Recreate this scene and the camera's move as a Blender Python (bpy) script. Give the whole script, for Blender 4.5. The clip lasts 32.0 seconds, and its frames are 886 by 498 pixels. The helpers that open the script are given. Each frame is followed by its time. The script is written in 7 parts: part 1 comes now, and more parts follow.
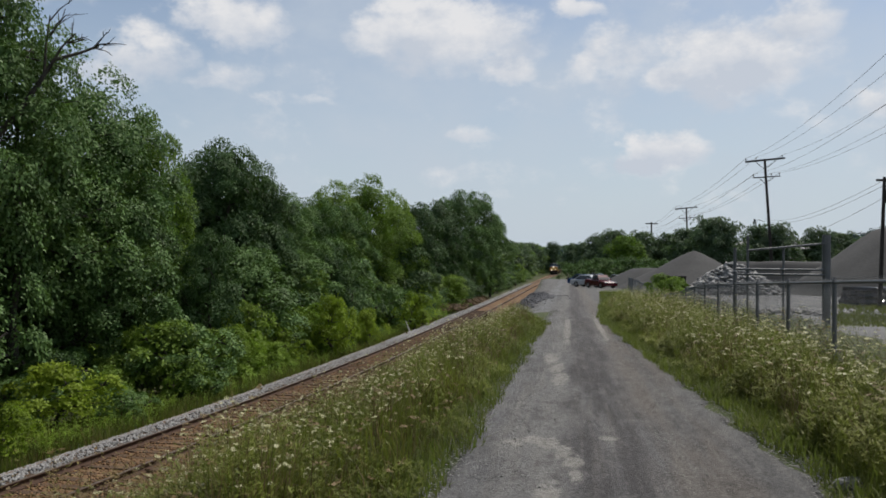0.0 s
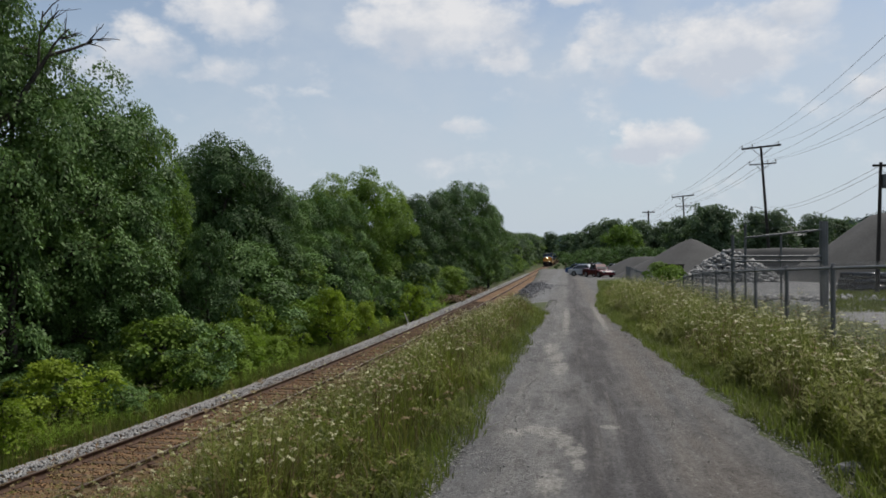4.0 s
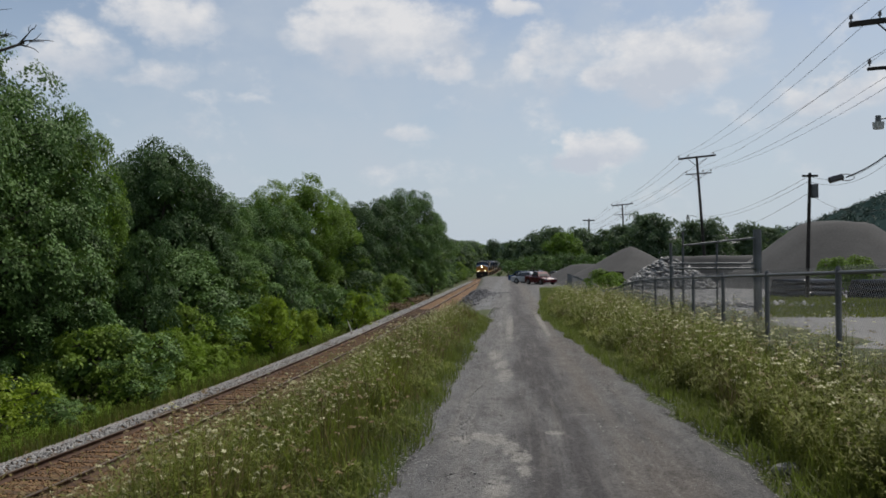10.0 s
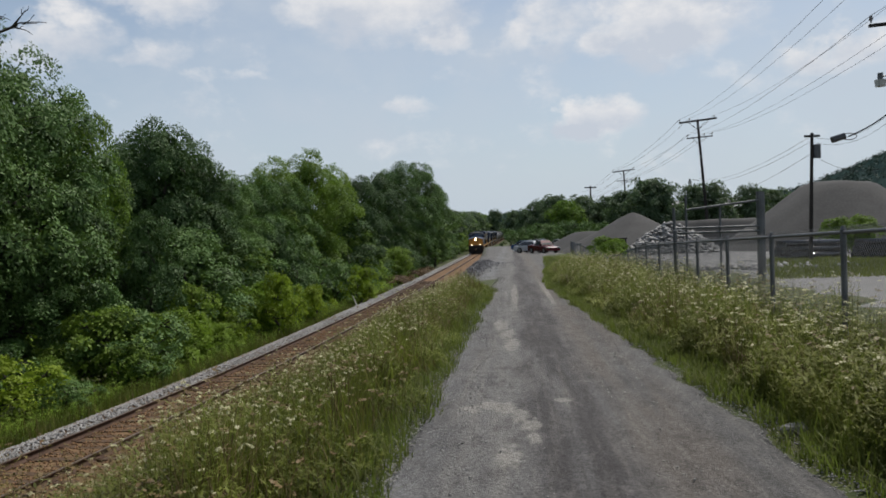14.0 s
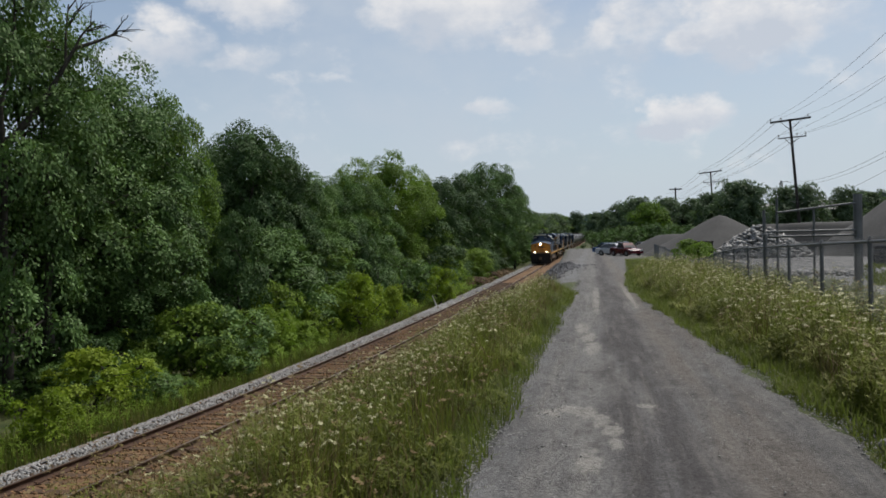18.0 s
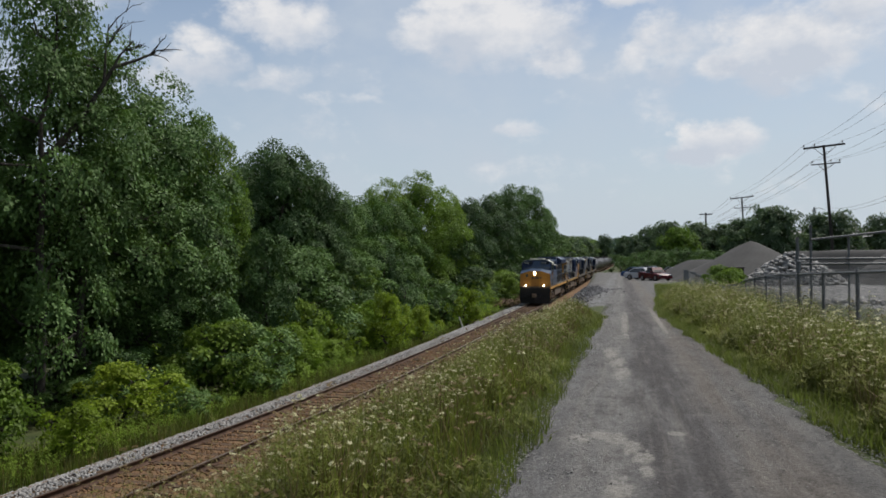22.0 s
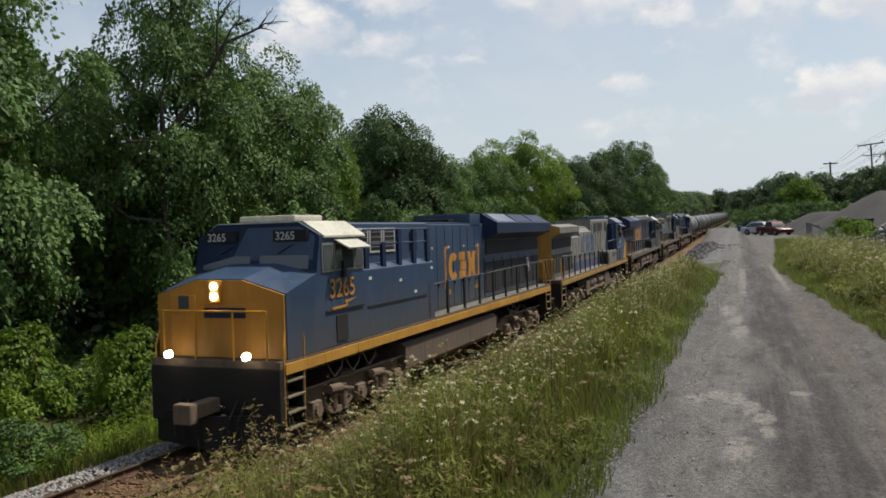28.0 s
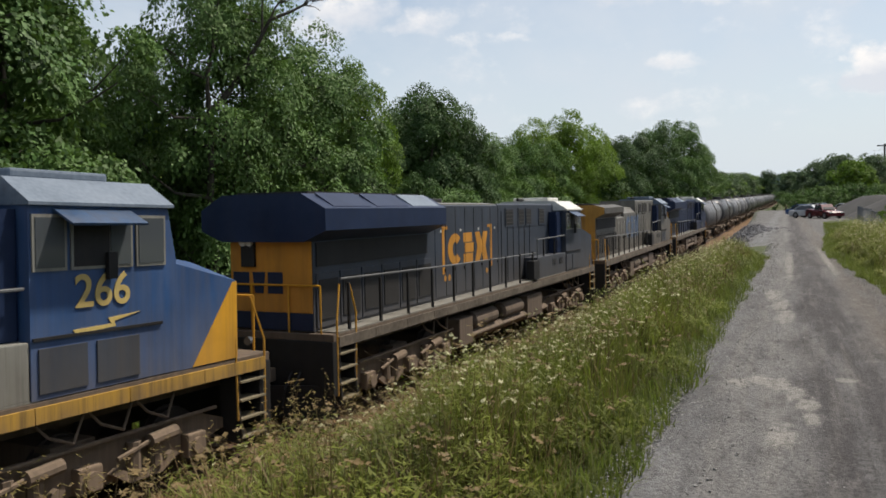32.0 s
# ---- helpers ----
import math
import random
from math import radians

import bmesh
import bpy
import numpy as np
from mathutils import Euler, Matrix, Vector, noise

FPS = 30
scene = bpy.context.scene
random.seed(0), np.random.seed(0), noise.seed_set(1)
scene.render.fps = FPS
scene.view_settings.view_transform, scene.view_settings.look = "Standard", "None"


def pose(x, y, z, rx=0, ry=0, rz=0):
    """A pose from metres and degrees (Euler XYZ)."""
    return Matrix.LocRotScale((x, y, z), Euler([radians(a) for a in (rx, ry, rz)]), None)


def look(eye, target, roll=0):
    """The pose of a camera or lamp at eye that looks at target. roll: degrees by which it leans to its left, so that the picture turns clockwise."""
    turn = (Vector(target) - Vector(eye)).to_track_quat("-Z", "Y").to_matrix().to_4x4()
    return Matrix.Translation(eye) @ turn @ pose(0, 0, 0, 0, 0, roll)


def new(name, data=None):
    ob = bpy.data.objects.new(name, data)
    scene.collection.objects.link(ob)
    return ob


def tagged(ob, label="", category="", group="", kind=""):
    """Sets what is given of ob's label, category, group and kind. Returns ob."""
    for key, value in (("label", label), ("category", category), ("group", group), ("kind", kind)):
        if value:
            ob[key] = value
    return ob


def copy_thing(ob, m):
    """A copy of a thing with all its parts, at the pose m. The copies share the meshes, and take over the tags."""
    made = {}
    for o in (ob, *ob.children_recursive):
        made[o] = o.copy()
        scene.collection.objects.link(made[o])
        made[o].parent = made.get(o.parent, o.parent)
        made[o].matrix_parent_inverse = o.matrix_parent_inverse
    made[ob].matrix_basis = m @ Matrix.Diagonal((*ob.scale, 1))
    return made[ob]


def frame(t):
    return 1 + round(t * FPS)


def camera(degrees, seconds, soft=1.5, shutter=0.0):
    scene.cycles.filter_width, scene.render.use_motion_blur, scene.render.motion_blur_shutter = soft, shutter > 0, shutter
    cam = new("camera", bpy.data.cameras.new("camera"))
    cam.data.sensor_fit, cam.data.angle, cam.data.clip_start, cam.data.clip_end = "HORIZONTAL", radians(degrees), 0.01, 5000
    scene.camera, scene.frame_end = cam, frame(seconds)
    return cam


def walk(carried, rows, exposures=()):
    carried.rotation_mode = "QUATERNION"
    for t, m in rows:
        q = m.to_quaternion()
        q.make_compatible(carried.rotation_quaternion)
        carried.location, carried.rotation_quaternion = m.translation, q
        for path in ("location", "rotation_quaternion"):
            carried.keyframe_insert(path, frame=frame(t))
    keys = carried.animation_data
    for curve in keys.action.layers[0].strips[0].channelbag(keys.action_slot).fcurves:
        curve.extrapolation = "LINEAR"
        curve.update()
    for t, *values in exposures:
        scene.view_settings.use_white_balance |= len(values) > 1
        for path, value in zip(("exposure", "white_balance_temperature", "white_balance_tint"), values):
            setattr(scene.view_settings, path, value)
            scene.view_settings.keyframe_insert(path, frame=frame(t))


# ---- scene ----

# ---------------------------------------------------------------- camera and its walk
EYE = 3.8
cam = camera(57.97, 32.0, soft=1.7)
walk(cam, [
    (0, pose(0.077, 0, EYE, 90.90, -0.62, 9.01)),
    (0.5, pose(0.075, 0, EYE, 91.00, -0.08, 9.09)),
    (1, pose(0.072, 0, EYE, 91.01, 0.29, 9.22)),
    (1.5, pose(0.070, 0, EYE, 91.02, 0.54, 9.34)),
    (2, pose(0.068, 0, EYE, 91.04, 0.50, 9.32)),
    (2.5, pose(0.066, 0, EYE, 90.39, 0.51, 9.31)),
    (4.5, pose(0.056, 0, EYE, 90.28, 0.11, 8.73)),
    (5, pose(0.054, 0, EYE, 90.33, 0.10, 7.98)),
    (5.5, pose(0.052, 0, EYE, 90.24, -0.31, 2.15)),
    (6, pose(0.050, 0, EYE, 90.40, -0.80, -2.61)),
    (6.5, pose(0.047, 0, EYE, 90.49, -0.79, -2.15)),
    (7, pose(0.045, 0, EYE, 90.64, -0.73, -2.03)),
    (7.5, pose(0.042, 0, EYE, 90.64, -0.86, -1.45)),
    (8, pose(0.038, 0, EYE, 90.67, -1.06, 0.35)),
    (8.5, pose(0.035, 0, EYE, 90.97, -1.10, 0.78)),
    (9, pose(0.032, 0, EYE, 91.03, -0.96, 3.13)),
    (9.5, pose(0.029, 0, EYE, 90.89, -0.25, 4.56)),
    (10, pose(0.025, 0, EYE, 90.82, 0.23, 4.76)),
    (10.5, pose(0.022, 0, EYE, 90.81, 0.37, 4.70)),
    (11, pose(0.019, 0, EYE, 90.63, 0.86, 4.64)),
    (11.5, pose(0.016, 0, EYE, 90.57, 1.29, 4.69)),
    (12, pose(0.012, 0, EYE, 90.46, 1.93, 4.68)),
    (12.5, pose(0.009, 0, EYE, 90.41, 2.11, 4.62)),
    (13, pose(0.006, 0, EYE, 90.22, 1.93, 4.65)),
    (13.5, pose(0.004, 0, EYE, 89.42, 1.84, 4.76)),
    (14, pose(0.003, 0, EYE, 88.79, 1.93, 4.93)),
    (14.5, pose(0.001, 0, EYE, 88.81, 1.88, 5.29)),
    (15, pose(-0.000, 0, EYE, 88.81, 2.02, 6.10)),
    (15.5, pose(-0.002, 0, EYE, 89.13, 1.86, 9.15)),
    (17.5, pose(-0.008, 0, EYE, 89.07, 1.45, 9.34)),
    (18, pose(-0.010, 0, EYE, 89.05, 1.46, 10.66)),
    (18.5, pose(-0.016, 0, EYE, 89.04, 1.29, 11.07)),
    (19, pose(-0.022, 0, EYE, 89.05, 0.89, 11.22)),
    (19.5, pose(-0.028, 0, EYE, 89.06, 0.41, 11.88)),
    (20, pose(-0.034, 0, EYE, 89.08, -0.58, 11.80)),
    (20.5, pose(-0.040, 0, EYE, 89.21, -0.21, 12.01)),
    (21, pose(-0.046, 0, EYE, 89.96, 0.14, 12.41)),
    (21.5, pose(-0.047, 0, EYE, 90.22, 0.27, 12.49)),
    (22, pose(-0.047, 0, EYE, 90.59, 0.44, 12.61)),
    (22.5, pose(-0.048, 0, EYE, 90.47, 0.66, 13.51)),
    (23, pose(-0.049, 0, EYE, 90.56, 0.48, 13.57)),
    (23.5, pose(-0.049, 0, EYE, 90.31, 0.04, 13.30)),
    (24, pose(-0.050, 0, EYE, 89.67, -0.03, 12.76)),
    (24.5, pose(-0.050, 0, EYE, 89.60, -0.05, 12.73)),
    (25, pose(-0.049, 0, EYE, 89.62, -0.22, 12.82)),
    (25.5, pose(-0.049, 0, EYE, 89.54, -0.27, 13.07)),
    (26, pose(-0.049, 0, EYE, 88.76, -0.02, 15.74)),
    (26.5, pose(-0.048, 0, EYE, 88.13, 0.98, 17.27)),
    (28.5, pose(-0.047, 0, EYE, 88.00, 1.85, 20.80)),
    (29, pose(-0.047, 0, EYE, 87.98, 1.50, 20.89)),
    (29.5, pose(-0.047, 0, EYE, 87.80, 1.59, 21.07)),
    (30, pose(-0.046, 0, EYE, 87.40, 1.53, 21.26)),
    (30.5, pose(-0.046, 0, EYE, 87.29, 1.76, 21.52)),
    (31, pose(-0.046, 0, EYE, 86.74, 1.79, 22.32)),
    (31.5, pose(-0.045, 0, EYE, 86.63, 1.64, 22.83)),
    (32, pose(-0.045, 0, EYE, 86.57, 1.41, 23.23)),
], [(0, 0.0, 6500, 10), (5, 0.0, 6500, 10), (7, -0.07, 6500, 10), (11, -0.07, 6500, 10), (14, 0.02, 6500, 10), (25, 0.03, 6500, 10), (28.5, 0.24, 6850, 10), (30, 0.3, 6850, 11), (32, 0.37, 6850, 11)])

# ---------------------------------------------------------------- world, sun, exposure
SUN_EL, SUN_AZ = radians(60), radians(40)   # azimuth from +y towards +x


# cumulus clouds: bearing, elevation, half width, half height (degrees), brightness
CLOUDS = [(-24.2, 16.0, 4.0, 1.7, 0.9), (-9.2, 15.8, 7.2, 2.6, 1.0), (-5.0, 13.6, 2.6, 1.4, 0.9), (11.1, 13.6, 5.6, 2.6, 1.05), (14.5, 15.6, 2.6, 1.7, 1.0), (7.0, 7.8, 2.5, 1.4, 0.9), (-30.1, 13.5, 3.4, 1.9, 1.0), (-24.6, 12.6, 3.0, 1.0, 0.5),
          (-6.6, 9.1, 2.2, 0.6, 0.42), (2.9, 14.4, 3.4, 2.0, 0.7), (-19.9, 11.0, 2.8, 0.5, 0.4), (22.5, 10.7, 3.4, 1.4, 0.75), (0.6, 17.4, 2.2, 0.7, 0.8), (-38.0, 19.0, 6.0, 3.0, 0.9), (34.0, 20.0, 8.0, 3.5, 0.9), (-60.0, 25.0, 9.0, 4.0, 0.9)]


def make_world():
    w = bpy.data.worlds.new("sky")
    scene.world = w
    w.use_nodes = True
    nt = w.node_tree
    nt.nodes.clear()

    def op(kind, a, b=None, c=None, clamp=False):
        n = nt.nodes.new("ShaderNodeMath")
        n.operation, n.use_clamp = kind, clamp
        for i, v in enumerate((a, b, c)):
            if isinstance(v, (int, float)):
                n.inputs[i].default_value = v
            elif v is not None:
                nt.links.new(v, n.inputs[i])
        return n.outputs[0]

    def blend(fac, a, b):
        n = nt.nodes.new("ShaderNodeMix")
        n.data_type = "RGBA"
        for s, v in ((n.inputs[0], fac), (n.inputs[6], a), (n.inputs[7], b)):
            if isinstance(v, tuple):
                s.default_value = (*v, 1)
            else:
                nt.links.new(v, s)
        return n.outputs[2]

    out = nt.nodes.new("ShaderNodeOutputWorld")
    bg = nt.nodes.new("ShaderNodeBackground")
    sky = nt.nodes.new("ShaderNodeTexSky")
    sky.sky_type, sky.sun_disc = "NISHITA", False
    sky.sun_elevation, sky.sun_rotation = SUN_EL, SUN_AZ
    sky.air_density, sky.dust_density, sky.ozone_density = 1.0, 1.6, 1.0
    bg.inputs["Strength"].default_value = 0.1
    tc = nt.nodes.new("ShaderNodeTexCoord")
    sep = nt.nodes.new("ShaderNodeSeparateXYZ")
    nt.links.new(tc.outputs["Generated"], sep.inputs[0])
    x, y, z = sep.outputs
    az = op("MULTIPLY", op("ARCTAN2", x, y), 57.2958)
    el = op("MULTIPLY", op("ARCSINE", z), 57.2958)
    noises = []
    for scale, detail in ((9.0, 5.0), (26.0, 4.0), (4.0, 5.0), (14.0, 5.0)):
        n = nt.nodes.new("ShaderNodeTexNoise")
        n.inputs["Scale"].default_value, n.inputs["Detail"].default_value, n.inputs["Roughness"].default_value = scale, detail, 0.6
        mp = nt.nodes.new("ShaderNodeMapping")
        mp.inputs["Scale"].default_value = (1, 1, 1.5)
        nt.links.new(tc.outputs["Generated"], mp.inputs["Vector"])
        nt.links.new(mp.outputs[0], n.inputs["Vector"])
        noises.append(n.outputs["Fac"])
    billow = op("ADD", op("MULTIPLY", noises[0], 0.9), op("MULTIPLY", noises[1], 0.55))
    waz = op("ADD", az, op("MULTIPLY_ADD", noises[0], 7.0, -3.5))
    wel = op("ADD", el, op("MULTIPLY_ADD", noises[3], 3.0, -1.5))
    mass, belly = None, None
    for a, e, ww, hh, bright in CLOUDS:
        dx = op("DIVIDE", op("SUBTRACT", waz, a), ww * 1.25)
        dy = op("DIVIDE", op("SUBTRACT", wel, e), hh * 1.3)
        d = op("MULTIPLY", op("SUBTRACT", 1.0, op("ADD", op("MULTIPLY", dx, dx), op("MULTIPLY", dy, dy)), clamp=True), bright)
        low = op("MULTIPLY", d, op("MULTIPLY_ADD", dy, -0.7, 0.1))
        mass = d if mass is None else op("MAXIMUM", mass, d)
        belly = low if belly is None else op("MAXIMUM", belly, low)
    mask = nt.nodes.new("ShaderNodeMapRange")
    mask.interpolation_type = "SMOOTHSTEP"
    nt.links.new(op("ADD", mass, op("MULTIPLY_ADD", billow, 1.9, -1.42)), mask.inputs[0])
    mask.inputs[1].default_value, mask.inputs[2].default_value, mask.inputs[4].default_value = 0.02, 0.8, 0.92
    veil = nt.nodes.new("ShaderNodeMapRange")
    nt.links.new(noises[2], veil.inputs[0])
    veil.inputs[1].default_value, veil.inputs[2].default_value, veil.inputs[4].default_value = 0.38, 0.7, 0.75
    haze = nt.nodes.new("ShaderNodeMapRange")
    haze.interpolation_type = "SMOOTHSTEP"
    nt.links.new(el, haze.inputs[0])
    haze.inputs[1].default_value, haze.inputs[2].default_value, haze.inputs[3].default_value, haze.inputs[4].default_value = -4.0, 22.0, 0.95, 0.12
    col = blend(haze.outputs[0], sky.outputs[0], (5.3, 6.15, 7.0))
    col = blend(veil.outputs[0], col, (5.2, 5.85, 6.65))
    shade = op("ADD", op("MULTIPLY", belly, 1.8), op("MULTIPLY_ADD", noises[3], 4.0, -1.7), clamp=True)
    white = blend(shade, (8.0, 7.95, 8.0), (5.5, 5.95, 6.7))
    col = blend(mask.outputs[0], col, white)
    nt.links.new(col, bg.inputs[0])
    nt.links.new(bg.outputs[0], out.inputs[0])


make_world()
sun = new("sun", bpy.data.lights.new("sun", "SUN"))
sun.data.energy, sun.data.angle, sun.data.color = 4.6, radians(2.5), (1.0, 0.95, 0.87)
sun.matrix_world = look((0, 0, 60), (-math.sin(SUN_AZ) * math.cos(SUN_EL), -math.cos(SUN_AZ) * math.cos(SUN_EL), 60 - math.sin(SUN_EL)))

# ---------------------------------------------------------------- the plan: track, road, ground


def track(y):
    """Centre line of the track at y: x, height of the rail's top, heading (dx/dy)."""
    y0 = max(y, 4.0)
    e = math.exp(-y0 / 20)
    x = -10.22 + 0.0623 * y0 - 0.0533 * (y0 - 20 * (1 - e))
    h = 0.0623 - 0.0533 * (1 - e)
    z = -0.953 * (1 - e)
    x += h * (y - y0)
    z -= 0.953 / 20 * e * (y - y0)
    return x, z, h


def smooth(a, b, t):
    t = min(1.0, max(0.0, (t - a) / (b - a)))
    return t * t * (3 - 2 * t)


def road_z(y):
    y1 = max(y, -30.0)
    return 2.05 - 0.0122 * y1 if y1 < 110 else 2.05 - 0.0122 * 110 - 1.1 * smooth(110, 260, y1)


def road_left(y):
    return -1.05 + 0.012 * min(y, 45.0) - 0.04 * max(0.0, y - 45.0)


def road_right(y):
    return 2.38 - 0.0375 * min(y, 30.0) + 0.035 * max(0.0, y - 30.0)


def ground_z(x, y):
    xt, zt, _ = track(min(max(y, -120.0), 420.0))
    zt -= 0.62
    zr = road_z(y)
    lo, hi = xt + 2.1, road_left(y) - 0.5
    if x < xt - 2.0:
        return zt - 0.25 * smooth(0, 4, xt - 2.0 - x)
    if x < lo:
        return zt
    if x < hi:
        return zt + (zr - zt) * smooth(lo, hi, x)
    return zr


# ---------------------------------------------------------------- materials


def mat(name, colors, rough=0.8, metal=0.0, scale=6.0, fine=60.0, bump=0.2, spec=0.3, random_amount=0.0):
    """A node material: colours mixed by noise at two scales, with fine relief."""
    colors = [tuple(0.73 * v for v in c) for c in colors]
    m = bpy.data.materials.new(name)
    m.use_nodes = True
    nt = m.node_tree
    bsdf = nt.nodes["Principled BSDF"]
    tc = nt.nodes.new("ShaderNodeTexCoord")
    n1 = nt.nodes.new("ShaderNodeTexNoise")
    n1.inputs["Scale"].default_value, n1.inputs["Detail"].default_value = scale, 5
    n2 = nt.nodes.new("ShaderNodeTexNoise")
    n2.inputs["Scale"].default_value, n2.inputs["Detail"].default_value = fine, 3
    nt.links.new(tc.outputs["Object"], n1.inputs["Vector"])
    nt.links.new(tc.outputs["Object"], n2.inputs["Vector"])
    mix = nt.nodes.new("ShaderNodeMath")
    mix.operation = "MULTIPLY_ADD"
    mix.inputs[1].default_value = 0.45
    nt.links.new(n2.outputs["Fac"], mix.inputs[0])
    half = nt.nodes.new("ShaderNodeMath")
    half.operation = "MULTIPLY"
    half.inputs[1].default_value = 0.55
    nt.links.new(n1.outputs["Fac"], half.inputs[0])
    nt.links.new(half.outputs[0], mix.inputs[2])
    ramp = nt.nodes.new("ShaderNodeValToRGB")
    el = ramp.color_ramp.elements
    el[0].position, el[1].position = 0.32, 0.68
    el[0].color, el[1].color = (*colors[0], 1), (*colors[-1], 1)
    for i, c in enumerate(colors[1:-1]):
        e = el.new(0.32 + 0.36 * (i + 1) / (len(colors) - 1))
        e.color = (*c, 1)
    nt.links.new(mix.outputs[0], ramp.inputs[0])
    nt.links.new(ramp.outputs[0], bsdf.inputs["Base Color"])
    bsdf.inputs["Roughness"].default_value, bsdf.inputs["Metallic"].default_value = rough, metal
    bsdf.inputs["Specular IOR Level"].default_value = spec
    if bump:
        b = nt.nodes.new("ShaderNodeBump")
        b.inputs["Strength"].default_value, b.inputs["Distance"].default_value = bump, 0.02
        nt.links.new(n2.outputs["Fac"], b.inputs["Height"])
        nt.links.new(b.outputs[0], bsdf.inputs["Normal"])
    return m


def plain(name, color, rough=0.5, metal=0.0, spec=0.4):
    d = [tuple(c * k for c in color) for k in (0.72, 1.0, 1.18)]
    return mat(name, d, rough, metal, 1.5, 30, 0.05, spec)




def mesh_np(name, verts, faces, material, smooth_shade=False):
    """A mesh from arrays: faces is (n, 3) or (n, 4)."""
    me = bpy.data.meshes.new(name)
    verts, faces = np.asarray(verts, dtype=np.float32), np.asarray(faces, dtype=np.int32)
    n, k = faces.shape
    me.vertices.add(len(verts))
    me.vertices.foreach_set("co", verts.ravel())
    me.loops.add(n * k)
    me.loops.foreach_set("vertex_index", faces.ravel())
    me.polygons.add(n)
    me.polygons.foreach_set("loop_start", np.arange(0, n * k, k, dtype=np.int32))
    me.polygons.foreach_set("loop_total", np.full(n, k, dtype=np.int32))
    if smooth_shade:
        me.polygons.foreach_set("use_smooth", np.ones(n, dtype=bool))
    me.update(calc_edges=True)
    me.materials.append(material)
    return me


def part(name, data, material=None, parent=None, label=""):
    """Links a bmesh or a mesh as one object under its thing."""
    if isinstance(data, bmesh.types.BMesh):
        me = bpy.data.meshes.new(name)
        data.to_mesh(me)
        data.free()
        me.materials.append(material)
    else:
        me = data
    ob = new(name, me)
    ob.parent = parent
    return tagged(ob, label)


def thing(name, label, category, group="", kind="", at=None):
    ob = new(name)
    ob.empty_display_size = 0.2
    if at is not None:
        ob.matrix_basis = at
    return tagged(ob, label, category, group, kind)


def node(nt, kind, **values):
    n = nt.nodes.new(kind)
    for key, value in values.items():
        n.inputs[key].default_value = value
    return n


def math_node(nt, op, a, b=None, c=None, clamp=False):
    n = nt.nodes.new("ShaderNodeMath")
    n.operation, n.use_clamp = op, clamp
    for i, v in enumerate((a, b, c)):
        if v is None:
            continue
        if isinstance(v, (int, float)):
            n.inputs[i].default_value = v
        else:
            nt.links.new(v, n.inputs[i])
    return n.outputs[0]


def band(nt, x, lo, hi, soft):
    """1 where lo < x < hi, with soft edges."""
    a = nt.nodes.new("ShaderNodeMapRange")
    a.interpolation_type = "SMOOTHSTEP"
    nt.links.new(x, a.inputs[0])
    a.inputs[1].default_value, a.inputs[2].default_value = lo - soft, lo + soft
    b = nt.nodes.new("ShaderNodeMapRange")
    b.interpolation_type = "SMOOTHSTEP"
    nt.links.new(x, b.inputs[0])
    b.inputs[1].default_value, b.inputs[2].default_value = hi - soft, hi + soft
    b.inputs[3].default_value, b.inputs[4].default_value = 1, 0
    return math_node(nt, "MULTIPLY", a.outputs[0], b.outputs[0])


def mix_color(nt, fac, a, b):
    n = nt.nodes.new("ShaderNodeMix")
    n.data_type = "RGBA"
    for socket, v in ((n.inputs[0], fac), (n.inputs[6], a), (n.inputs[7], b)):
        if isinstance(v, (int, float)):
            socket.default_value = v
        elif isinstance(v, tuple):
            socket.default_value = (*v, 1)
        else:
            nt.links.new(v, socket)
    return n.outputs[2]


def noise_fac(nt, scale, detail=4.0, rough=0.55, vector=None):
    n = nt.nodes.new("ShaderNodeTexNoise")
    n.inputs["Scale"].default_value, n.inputs["Detail"].default_value, n.inputs["Roughness"].default_value = scale, detail, rough
    if vector is None:
        tc = nt.nodes.new("ShaderNodeTexCoord")
        vector = tc.outputs["Object"]
    nt.links.new(vector, n.inputs["Vector"])
    return n.outputs["Fac"]


def ramp_fac(nt, fac, lo, hi):
    a = nt.nodes.new("ShaderNodeMapRange")
    nt.links.new(fac, a.inputs[0])
    a.inputs[1].default_value, a.inputs[2].default_value = lo, hi
    return a.outputs[0]


